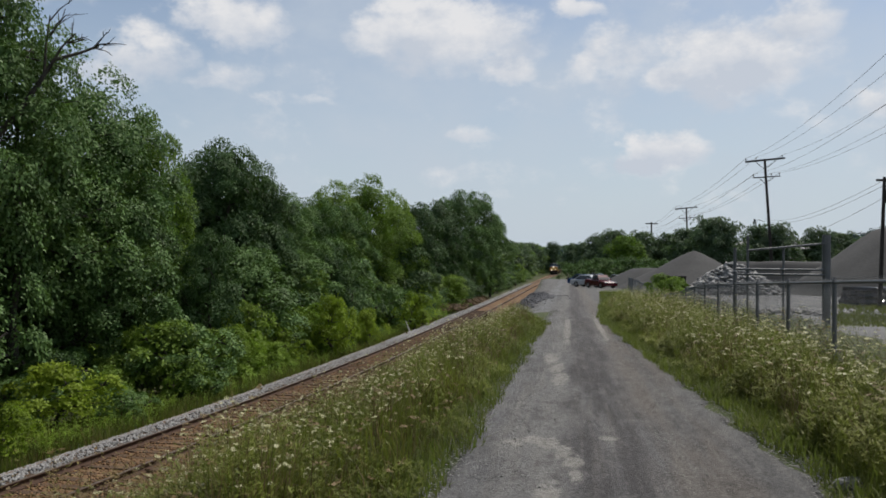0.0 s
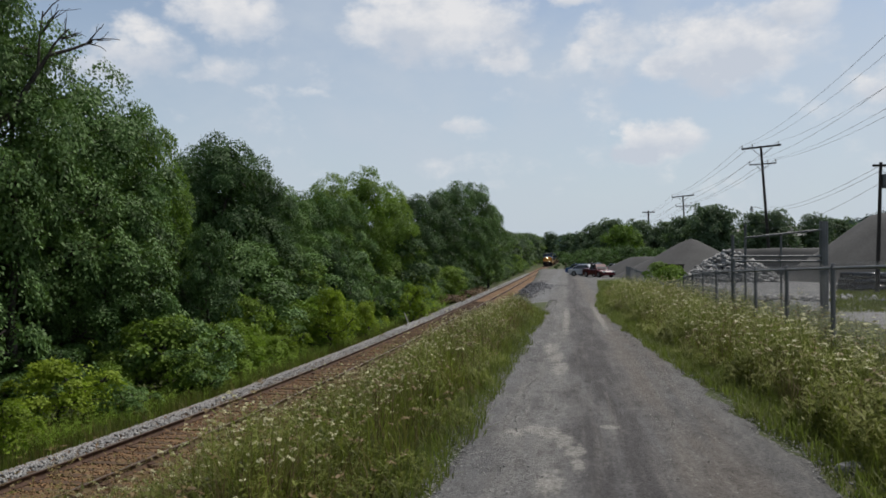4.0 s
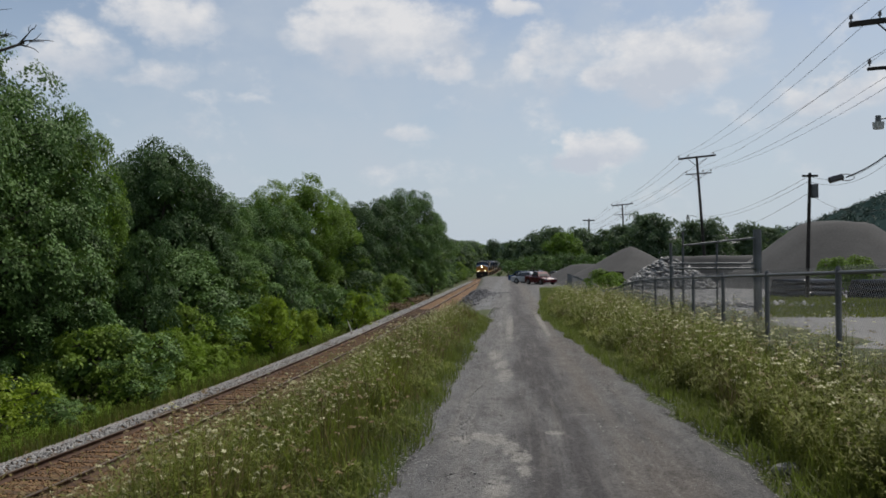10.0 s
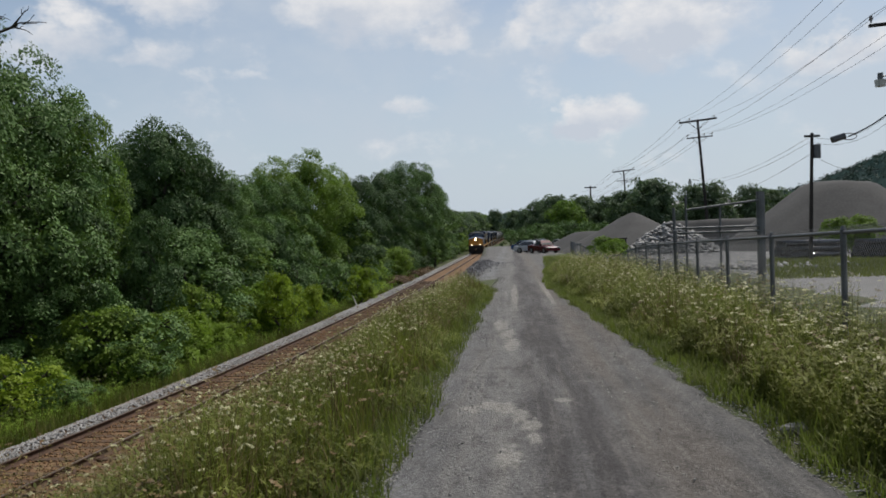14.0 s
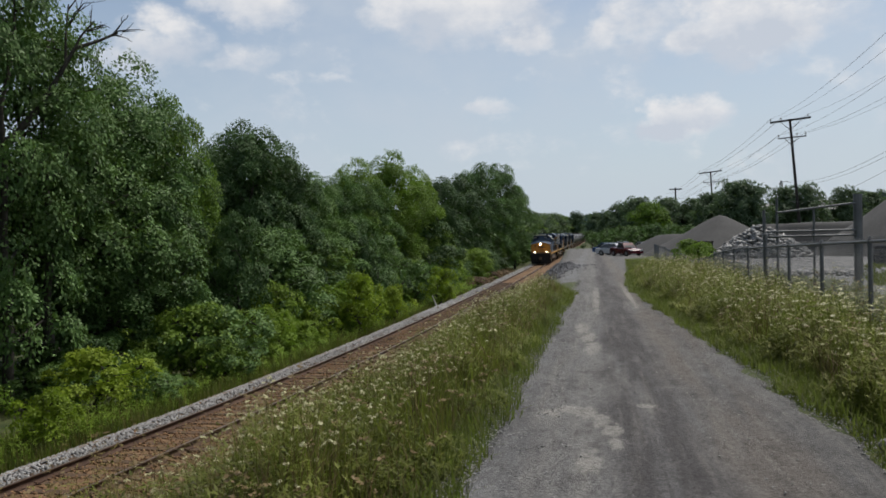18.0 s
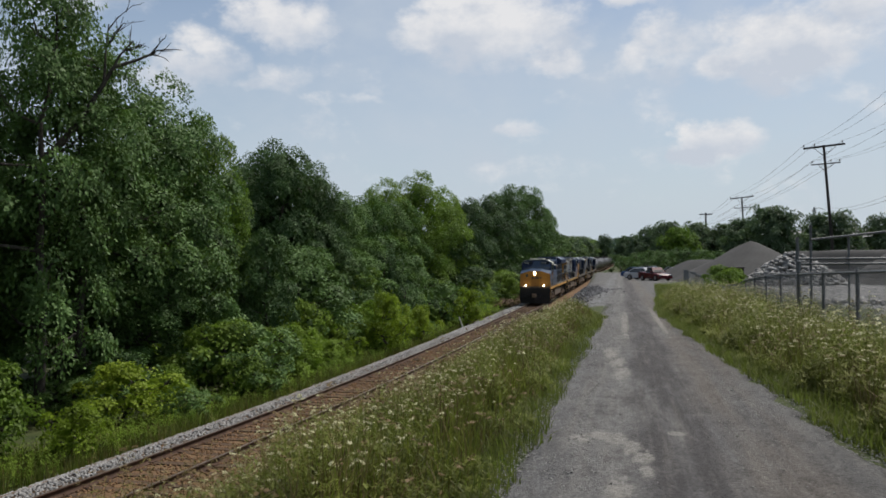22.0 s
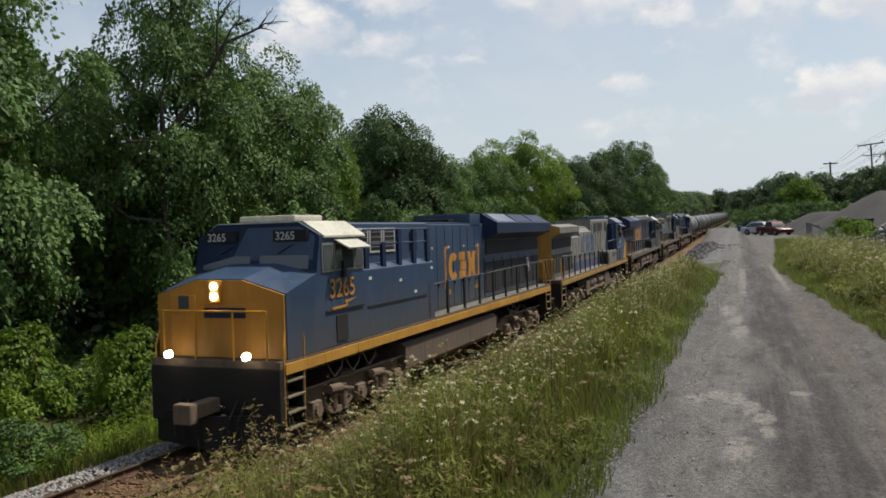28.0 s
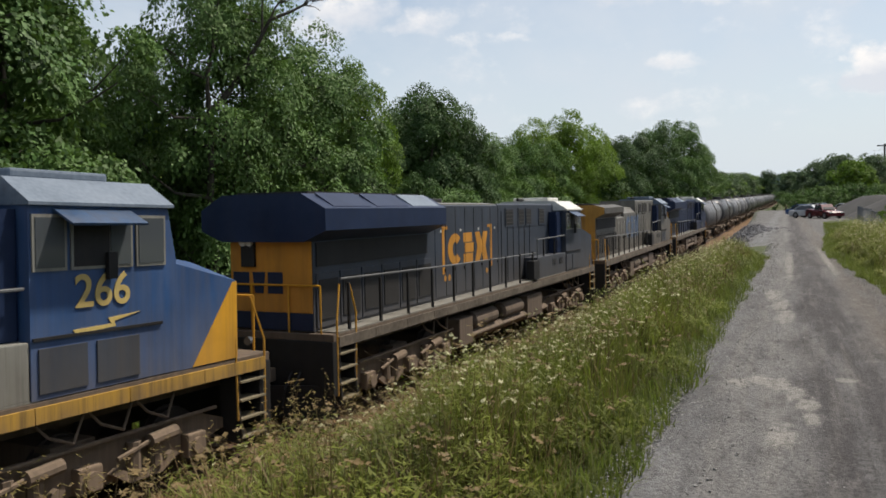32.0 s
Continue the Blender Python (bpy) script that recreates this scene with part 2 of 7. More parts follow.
# ---- gravel road: two pale wheel tracks, a darker gravel crown, washed-out pale patches
def road_material():
    m = bpy.data.materials.new("gravel_road")
    m.use_nodes = True
    nt = m.node_tree
    bsdf = nt.nodes["Principled BSDF"]
    tc = nt.nodes.new("ShaderNodeTexCoord")
    sep = nt.nodes.new("ShaderNodeSeparateXYZ")
    nt.links.new(tc.outputs["Object"], sep.inputs[0])

    def stretched(sx, sy):
        q = nt.nodes.new("ShaderNodeMapping")
        q.inputs["Scale"].default_value = (sx, sy, 1)
        nt.links.new(tc.outputs["Object"], q.inputs["Vector"])
        return q.outputs[0]

    wob = noise_fac(nt, 0.45, 3)
    x = math_node(nt, "ADD", sep.outputs[0], math_node(nt, "MULTIPLY_ADD", wob, 0.8, -0.4))
    streak = noise_fac(nt, 1.6, 6, 0.7, stretched(2.0, 0.1))
    fine_streak = noise_fac(nt, 5.0, 5, 0.7, stretched(1.6, 0.06))
    blotch = noise_fac(nt, 0.9, 6, 0.65, stretched(1.0, 0.3))
    grit = noise_fac(nt, 30, 4, 0.8)
    speck = noise_fac(nt, 85, 3, 0.8)
    base = mix_color(nt, ramp_fac(nt, blotch, 0.32, 0.68), (0.11, 0.107, 0.107), (0.205, 0.202, 0.2))
    crown = math_node(nt, "MULTIPLY", band(nt, x, 0.1, 0.85, 0.22), ramp_fac(nt, streak, 0.36, 0.5), clamp=True)
    base = mix_color(nt, math_node(nt, "MULTIPLY", crown, 0.85), base, (0.077, 0.071, 0.072))
    left = math_node(nt, "MULTIPLY", band(nt, x, -0.55, 0.02, 0.18), ramp_fac(nt, streak, 0.4, 0.58), clamp=True)
    base = mix_color(nt, math_node(nt, "MULTIPLY", left, 0.75), base, (0.24, 0.232, 0.222))
    right = math_node(nt, "MULTIPLY", band(nt, x, 0.9, 1.6, 0.22), ramp_fac(nt, streak, 0.36, 0.55), clamp=True)
    base = mix_color(nt, math_node(nt, "MULTIPLY", right, 0.9), base, (0.165, 0.146, 0.13))
    base = mix_color(nt, math_node(nt, "MULTIPLY", ramp_fac(nt, fine_streak, 0.5, 0.66), 0.4), base, (0.24, 0.225, 0.205))
    # clean loose gravel thrown to both edges
    shoulder = math_node(nt, "MULTIPLY", band(nt, x, -1.6, -0.78, 0.2), ramp_fac(nt, blotch, 0.3, 0.55), clamp=True)
    base = mix_color(nt, math_node(nt, "MULTIPLY", shoulder, 0.7), base, (0.235, 0.238, 0.245))
    berm = math_node(nt, "MULTIPLY", band(nt, x, 1.72, 2.6, 0.18), ramp_fac(nt, blotch, 0.3, 0.6), clamp=True)
    base = mix_color(nt, math_node(nt, "MULTIPLY", berm, 0.6), base, (0.13, 0.128, 0.127))
    # pale washed patches with ragged edges
    patches = None
    for px, py, rx, ry in ((-0.47, 8.20, 0.13, 0.3), (-0.29, 8.40, 0.17, 0.3), (-0.11, 8.20, 0.16, 0.38), (0.03, 7.85, 0.14, 0.42), (0.12, 7.40, 0.12, 0.45), (0.14, 6.95, 0.09, 0.4), (-0.07, 6.35, 0.15, 0.5), (0.49, 8.5, 0.16, 0.13), (-0.28, 16.5, 0.2, 1.4), (-0.14, 14.8, 0.2, 1.3), (-0.06, 13.3, 0.2, 1.2), (0.02, 25.0, 0.16, 8.0), (1.05, 27.0, 0.13, 9.0)):
        dx = math_node(nt, "DIVIDE", math_node(nt, "SUBTRACT", sep.outputs[0], px), rx)
        dy = math_node(nt, "DIVIDE", math_node(nt, "SUBTRACT", sep.outputs[1], py), ry)
        d = math_node(nt, "ADD", math_node(nt, "MULTIPLY", dx, dx), math_node(nt, "MULTIPLY", dy, dy))
        v = math_node(nt, "SUBTRACT", 1.0, d, clamp=True)
        patches = v if patches is None else math_node(nt, "MAXIMUM", patches, v)
    rag = noise_fac(nt, 8.0, 6, 0.75, stretched(1.0, 0.6))
    patches = math_node(nt, "ADD", patches, math_node(nt, "MULTIPLY_ADD", rag, 3.0, -1.85))
    pmask = nt.nodes.new("ShaderNodeClamp")
    nt.links.new(ramp_fac(nt, patches, 0.0, 0.45), pmask.inputs[0])
    base = mix_color(nt, math_node(nt, "MULTIPLY", pmask.outputs[0], 0.62), base, (0.4, 0.38, 0.345))
    mottle = noise_fac(nt, 6.0, 5, 0.7, stretched(1.0, 0.35))
    base = mix_color(nt, math_node(nt, "MULTIPLY", ramp_fac(nt, mottle, 0.5, 0.34), 0.5), base, (0.07, 0.064, 0.06))
    base = mix_color(nt, math_node(nt, "MULTIPLY", ramp_fac(nt, mottle, 0.54, 0.7), 0.4), base, (0.26, 0.246, 0.23))
    # gravel speckle, dark and light, over every tone
    dot = math_node(nt, "ADD", math_node(nt, "MULTIPLY", ramp_fac(nt, grit, 0.34, 0.66), 0.75), math_node(nt, "MULTIPLY", ramp_fac(nt, speck, 0.36, 0.66), 0.6))
    sc = nt.nodes.new("ShaderNodeVectorMath")
    sc.operation = "SCALE"
    nt.links.new(base, sc.inputs[0])
    nt.links.new(math_node(nt, "MULTIPLY_ADD", dot, 0.68, 0.16), sc.inputs["Scale"])
    base = sc.outputs[0]
    nt.links.new(base, bsdf.inputs["Base Color"])
    bsdf.inputs["Roughness"].default_value = 0.95
    bsdf.inputs["Specular IOR Level"].default_value = 0.2
    b = node(nt, "ShaderNodeBump", Strength=0.8, Distance=0.02)
    nt.links.new(math_node(nt, "ADD", grit, speck), b.inputs["Height"])
    nt.links.new(b.outputs[0], bsdf.inputs["Normal"])
    return m


def stone_material(name, dark, light, island=True):
    m = bpy.data.materials.new(name)
    m.use_nodes = True
    nt = m.node_tree
    dark, light = (tuple(0.74 * v for v in c) for c in (dark, light))
    bsdf = nt.nodes["Principled BSDF"]
    geo = nt.nodes.new("ShaderNodeNewGeometry")
    fac = math_node(nt, "MULTIPLY_ADD", noise_fac(nt, 30, 3), 0.4, math_node(nt, "MULTIPLY", geo.outputs["Random Per Island"], 0.75))
    nt.links.new(mix_color(nt, fac, dark, light), bsdf.inputs["Base Color"])
    bsdf.inputs["Roughness"].default_value = 0.92
    bsdf.inputs["Specular IOR Level"].default_value = 0.25
    return m


M_ROAD = road_material()
M_GROUND = mat("grassy_soil", [(0.025, 0.04, 0.01), (0.045, 0.062, 0.014), (0.07, 0.08, 0.025), (0.1, 0.09, 0.045)], 0.95, 0, 0.9, 14, 0.6)
M_YARD = mat("yard_gravel", [(0.14, 0.14, 0.138), (0.2, 0.198, 0.195), (0.26, 0.255, 0.25)], 0.95, 0, 0.25, 10, 0.4)
M_BED = mat("track_bed", [(0.06, 0.032, 0.015), (0.12, 0.066, 0.031), (0.19, 0.112, 0.056), (0.23, 0.155, 0.09)], 0.95, 0, 1.1, 16, 0.8)
M_RUST = mat("rusty_rail", [(0.05, 0.028, 0.018), (0.09, 0.05, 0.032), (0.14, 0.085, 0.06)], 0.75, 0.3, 4, 60)
M_RAILTOP = mat("rail_head", [(0.18, 0.13, 0.1), (0.3, 0.26, 0.23)], 0.4, 0.8, 6, 60, 0.05)
M_TIE = mat("weathered_tie", [(0.045, 0.028, 0.018), (0.085, 0.052, 0.031), (0.12, 0.078, 0.05)], 0.95, 0, 3, 30, 0.6)
M_BALLAST = stone_material("ballast_stone", (0.12, 0.117, 0.114), (0.4, 0.392, 0.38))
M_DUSTY = stone_material("rusty_ballast", (0.115, 0.064, 0.033), (0.29, 0.17, 0.088))
M_ROADSTONE = stone_material("road_stone", (0.17, 0.165, 0.158), (0.36, 0.35, 0.335))
M_RIPRAP = stone_material("riprap_stone", (0.17, 0.167, 0.162), (0.48, 0.47, 0.455))
M_BARK = mat("bark", [(0.035, 0.03, 0.024), (0.075, 0.065, 0.052), (0.12, 0.105, 0.09)], 0.95, 0, 3, 24, 0.7)
M_POLE = mat("creosote_pole", [(0.02, 0.017, 0.015), (0.04, 0.034, 0.03), (0.065, 0.055, 0.048)], 0.9, 0, 2.5, 26, 0.4)
M_GALV = mat("galvanised_steel", [(0.1, 0.104, 0.108), (0.15, 0.154, 0.158), (0.2, 0.204, 0.208)], 0.55, 0.4, 2.5, 40, 0.08)


def grid_sheet(name, us, vs, place, material, smooth_shade=True):
    v = [place(a, b) for b in vs for a in us]
    n = len(us)
    f = [(j * n + i, j * n + i + 1, (j + 1) * n + i + 1, (j + 1) * n + i) for j in range(len(vs) - 1) for i in range(n - 1)]
    return mesh_np(name, v, f, material, smooth_shade)


def sheet():
    xs = [-2500, -900, -400, -200, -120, -80, -60, -48, -40, -34] + [-30 + 0.6 * i for i in range(101)] + [34, 40, 50, 60, 80, 120, 200, 400, 900, 2500]
    ys = [-400, -120, -40] + [-14 + 1.0 * i for i in range(120)] + [110 + 6 * i for i in range(60)] + [500, 700, 1200, 2500, 4500]

    def place(x, y):
        bump = 0.07 * noise.noise((x * 0.5, y * 0.5, 0)) if abs(x) < 40 and y < 120 and not road_left(y) - 0.4 < x < road_right(y) + 0.3 else 0.0
        return (x, y, ground_z(x, y) + bump)

    ob = new("ground", grid_sheet("ground", xs, ys, place, M_GROUND))
    tagged(ob, "grassy earth sloping from the road to the track", "ground", kind="structure")


sheet()


def road():
    ys = [-14 + 0.25 * i for i in range(520)]
    us = [i / 14 for i in range(15)]

    def place(u, y):
        a, b = road_left(y) - 0.12 + 0.12 * noise.noise((0, y * 0.7, 3)), road_right(y) + 0.1 + 0.2 * noise.noise((0, y * 0.6, 9)) + 0.16 * noise.noise((0, y * 1.7, 4))
        x = a + (b - a) * u
        rut = -0.03 * (math.exp(-((x + 0.25) / 0.3) ** 2) + math.exp(-((x - 1.2) / 0.3) ** 2))
        edge = -0.05 if u in (0.0, 1.0) else 0.035
        return (x, y, road_z(y) + edge + rut + 0.012 * noise.noise((x * 2, y * 2, 5)))

    tagged(new("road", grid_sheet("road", us, ys, place, M_ROAD)), "grey gravel road with pale worn wheel tracks", "road", kind="structure")
    # the gravel lot that the road opens into, and the spur of gravel down to the track
    ys = [31 + 1.0 * i for i in range(140)]

    def lot(u, y):
        w = smooth(31, 39, y)
        a = road_left(y) - 0.1 - 7.0 * w + 0.4 * noise.noise((0, y * 0.3, 3))
        a = max(a, track(y)[0] + 2.2)
        b = road_right(y) + 0.2 + 4.5 * smooth(80, 100, y)
        x = a + (b - a) * u
        return (x, y, ground_z(x, y) - 0.04 + 0.09 * smooth(31, 44, y) + (0.0 if 0 < u < 1 else -0.13))

    tagged(new("gravel_lot", grid_sheet("gravel_lot", [i / 20 for i in range(21)], ys, lot, M_ROAD)), "pale grey gravel lot along the track", "gravel lot", kind="structure")
    ys = [-6 + 1.5 * i for i in range(80)]

    def yard(u, y):
        a = 6.6 + 0.035 * y + 0.5 * noise.noise((2, y * 0.2, 3))
        x = a + 26 * u
        return (x, y, ground_z(x, y) + (0.05 if 0 < u < 1 else -0.08))

    tagged(new("yard_gravel", grid_sheet("yard_gravel", [i / 12 for i in range(13)], ys, yard, M_YARD)), "pale crushed stone of the storage yard", "yard", kind="structure")


road()


def pebbles(name, label, spots, lo, hi, material, flat=0.7, parent=None):
    """Many small angular stones in one mesh: spots is (n, 3)."""
    rng = np.random.default_rng(len(spots))
    base = np.array([(1, 0, 0), (0, 1, 0), (-1, 0, 0), (0, -1, 0), (0, 0, 1), (0, 0, -1)], dtype=float)
    tri = np.array([(0, 1, 4), (1, 2, 4), (2, 3, 4), (3, 0, 4), (1, 0, 5), (2, 1, 5), (3, 2, 5), (0, 3, 5)])
    spots = np.asarray(spots)
    n = len(spots)
    size = rng.uniform(lo, hi, (n, 1, 1)) * rng.uniform(0.6, 1.3, (n, 6, 1))
    ang = rng.uniform(0, 6.283, n)
    c, s = np.cos(ang), np.sin(ang)
    rot = np.zeros((n, 3, 3))
    rot[:, 0, 0], rot[:, 0, 1], rot[:, 1, 0], rot[:, 1, 1], rot[:, 2, 2] = c, -s, s, c, flat
    v = np.einsum("nij,nkj->nki", rot, base[None] * size) + spots[:, None, :]
    f = (tri[None] + 6 * np.arange(n)[:, None, None]).reshape(-1, 3)
    ob = new(name, mesh_np(name, v.reshape(-1, 3), f, material))
    ob.parent = parent
    return tagged(ob, label, "" if parent else "gravel", kind="stuff")


def railway():
    base = thing("railway_track", "single railway track with rusty rails on brown dirty ballast", "railway track", kind="structure")
    # bed
    ys = [-30 + 1.0 * i for i in range(140)] + [112 + 6 * i for i in range(150)]
    prof = [(-3.3, -0.78), (-2.6, -0.42), (-2.0, -0.23), (-1.3, -0.2), (-0.7, -0.18), (0, -0.172), (0.7, -0.18), (1.3, -0.2), (1.9, -0.24), (2.6, -0.5), (3.3, -0.8)]

    def bed(i, y):
        x, z, h = track(y)
        o, d = prof[i]
        return (x + o, y - h * o, z + d + 0.03 * noise.noise((o * 2, y * 1.5, 2)))

    part("bed", grid_sheet("bed", list(range(len(prof))), ys, bed, M_BED), None, base, "rust-stained dirt and ballast between the rails")
    # rails, drawn with head, web and foot
    sec = [(-0.07, -0.17), (0.07, -0.17), (0.07, -0.155), (0.012, -0.14), (0.012, -0.04), (0.036, -0.03), (0.036, -0.004), (0.03, 0.0), (-0.03, 0.0), (-0.036, -0.004), (-0.036, -0.03), (-0.012, -0.04), (-0.012, -0.14), (-0.07, -0.155)]
    ys = [-30 + 1.0 * i for i in range(140)] + [112 + 8 * i for i in range(110)]
    n = len(sec)
    for side in (-0.755, 0.755):
        v, f = [], []
        for y in ys:
            x, z, h = track(y)
            v += [(x + side + o, y - h * side, z + d) for o, d in sec]
        for j in range(len(ys) - 1):
            f += [(n * j + i, n * j + (i + 1) % n, n * j + n + (i + 1) % n, n * j + n + i) for i in range(n)]
        me = mesh_np("rail", v, f, M_RUST)
        me.materials.append(M_RAILTOP)
        idx = np.zeros(len(me.polygons), dtype=np.int32)
        idx[np.arange(len(idx)) % n == 7] = 1
        me.polygons.foreach_set("material_index", idx)
        part("rail", me, None, base, "rusty steel rail with a dull worn head")
    return base


railway_track = railway()


# ---------------------------------------------------------------- plants


def leaf_material(name, dark, light, yellow, trans=0.35):
    m = bpy.data.materials.new(name)
    m.use_nodes = True
    nt = m.node_tree
    nt.nodes.clear()
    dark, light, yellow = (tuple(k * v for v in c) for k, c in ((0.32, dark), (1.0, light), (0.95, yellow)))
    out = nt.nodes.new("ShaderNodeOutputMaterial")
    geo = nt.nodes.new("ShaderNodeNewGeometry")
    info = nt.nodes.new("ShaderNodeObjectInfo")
    # clump-sized noise paints lit lumps and shaded hollows into the leaf colour
    shade_patch = noise_fac(nt, 0.8, 4)
    fac = math_node(nt, "MULTIPLY_ADD", geo.outputs["Random Per Island"], 0.3, math_node(nt, "MULTIPLY_ADD", shade_patch, 1.7, -0.55))
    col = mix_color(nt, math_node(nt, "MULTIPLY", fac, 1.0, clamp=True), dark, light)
    col = mix_color(nt, math_node(nt, "MULTIPLY", info.outputs["Random"], 0.55), col, yellow)
    d = nt.nodes.new("ShaderNodeBsdfPrincipled")
    d.inputs["Roughness"].default_value = 0.6
    d.inputs["Specular IOR Level"].default_value = 0.2
    t = nt.nodes.new("ShaderNodeBsdfTranslucent")
    nt.links.new(col, d.inputs["Base Color"])
    lit = mix_color(nt, 0.35, col, (0.13, 0.24, 0.03))
    nt.links.new(lit, t.inputs["Color"])
    mx = nt.nodes.new("ShaderNodeMixShader")
    mx.inputs[0].default_value = trans
    nt.links.new(d.outputs[0], mx.inputs[1])
    nt.links.new(t.outputs[0], mx.inputs[2])
    nt.links.new(mx.outputs[0], out.inputs[0])
    return m


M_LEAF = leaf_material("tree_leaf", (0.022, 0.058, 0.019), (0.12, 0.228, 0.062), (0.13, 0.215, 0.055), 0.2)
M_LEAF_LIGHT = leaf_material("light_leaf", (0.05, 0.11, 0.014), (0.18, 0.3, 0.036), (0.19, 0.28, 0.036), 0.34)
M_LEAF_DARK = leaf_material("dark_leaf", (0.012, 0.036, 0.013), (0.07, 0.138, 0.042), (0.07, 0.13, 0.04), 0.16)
M_SHRUB = leaf_material("shrub_leaf", (0.13, 0.22, 0.018), (0.22, 0.36, 0.035), (0.24, 0.34, 0.042), 0.45)
M_LIMELEAF = leaf_material("lime_leaf", (0.17, 0.26, 0.015), (0.28, 0.4, 0.03), (0.3, 0.38, 0.035), 0.45)
M_BRUSH = leaf_material("dry_brush", (0.1, 0.055, 0.026), (0.19, 0.115, 0.058), (0.17, 0.105, 0.052), 0.1)
# paler, greyer leaf for far trees: distance haze mixed into its colour
M_HAZYLEAF = leaf_material("hazy_far_leaf", (0.05, 0.09, 0.05), (0.105, 0.16, 0.08), (0.1, 0.145, 0.08), 0.28)


def tube(path, radii, sides=6):
    """Vertices and faces of a tapered tube along a path."""
    v, f = [], []
    for i, (p, r) in enumerate(zip(path, radii)):
        d = (path[min(i + 1, len(path) - 1)] - path[max(i - 1, 0)]).normalized()
        a = d.orthogonal().normalized()
        b = d.cross(a)
        for k in range(sides):
            t = 2 * math.pi * k / sides
            v.append(p + r * (math.cos(t) * a + math.sin(t) * b))
    for i in range(len(path) - 1):
        for k in range(sides):
            k2 = (k + 1) % sides
            f.append((i * sides + k, i * sides + k2, (i + 1) * sides + k2, (i + 1) * sides + k))
    return v, f


def leaves(rng, centres, radii, per, size, up=0.5, tufts=9, axis=(0.0, 0.0), core=0.06):
    """Leaf blades in tufts on the upper side of flattened pads: each blade is a folded kite.
    The pads hang outwards from the axis; some coarse leaves fill the hollow behind them."""
    centres, radii = np.asarray(centres, dtype=float), np.asarray(radii, dtype=float)
    m = len(centres) * tufts
    c, r = np.repeat(centres, tufts, axis=0), np.repeat(radii, tufts)[:, None]
    out = c - np.array([axis[0], axis[1], 0.0])
    out[:, 2] = 0
    out /= np.linalg.norm(out, axis=1)[:, None] + 1e-6
    d = rng.normal(size=(m, 3)) + out * 0.55
    d[:, 2] = np.abs(d[:, 2]) * 1.15 - 0.35
    d /= np.linalg.norm(d, axis=1)[:, None]
    tc = c + d * r * np.array([1.0, 1.0, 0.62]) * rng.uniform(0.72, 1.12, (m, 1))
    tc[:, 2] -= 0.25 * r[:, 0] * np.sum(d[:, :2] * out[:, :2], axis=1)
    tn = d * 0.75 + out * 0.25 + rng.normal(size=(m, 3)) * 0.28 + np.array([0, 0, up])
    tn /= np.linalg.norm(tn, axis=1)[:, None]
    k = max(1, per // tufts)
    n = m * k
    tn, tc, tr = np.repeat(tn, k, axis=0), np.repeat(tc, k, axis=0), np.repeat(r, k, axis=0)
    off = rng.normal(size=(n, 3))
    off -= tn * np.sum(off * tn, axis=1)[:, None] * 0.75
    p = tc + off * tr * 0.28
    p[:, 2] -= 0.12 * tr[:, 0] * np.sum(off * off, axis=1) * 0.4
    nor = tn + rng.normal(size=(n, 3)) * 0.34
    nor /= np.linalg.norm(nor, axis=1)[:, None]
    tip = off + rng.normal(size=(n, 3)) * 0.5 - np.array([0, 0, 0.45])
    s = size * rng.uniform(0.6, 1.35, (n, 1))
    if core:
        q = int(n * core)
        i = rng.integers(0, len(centres), q)
        f = rng.uniform(0.25, 0.85, (q, 1))
        mid = np.array([axis[0], axis[1], centres[:, 2].mean()])
        p = np.concatenate([p, mid + (centres[i] - mid) * np.concatenate([f, f, np.full((q, 1), 0.8)], 1) + rng.normal(size=(q, 3)) * radii[i][:, None] * 0.3])
        nor = np.concatenate([nor, rng.normal(size=(q, 3))])
        nor /= np.linalg.norm(nor, axis=1)[:, None]
        tip = np.concatenate([tip, rng.normal(size=(q, 3))])
        s = np.concatenate([s, size * rng.uniform(1.8, 3.0, (q, 1))])
        n += q
    tip -= nor * np.sum(tip * nor, axis=1)[:, None]
    tip /= np.linalg.norm(tip, axis=1)[:, None] + 1e-9
    side = np.cross(nor, tip)
    v = np.empty((n, 4, 3))
    v[:, 0] = p
    v[:, 1] = p + tip * s * 0.55 + side * s * 0.34 + nor * s * 0.1
    v[:, 2] = p + tip * s * 1.1
    v[:, 3] = p + tip * s * 0.55 - side * s * 0.34 + nor * s * 0.1
    f = np.arange(n * 4).reshape(n, 4)
    return v.reshape(-1, 3), f


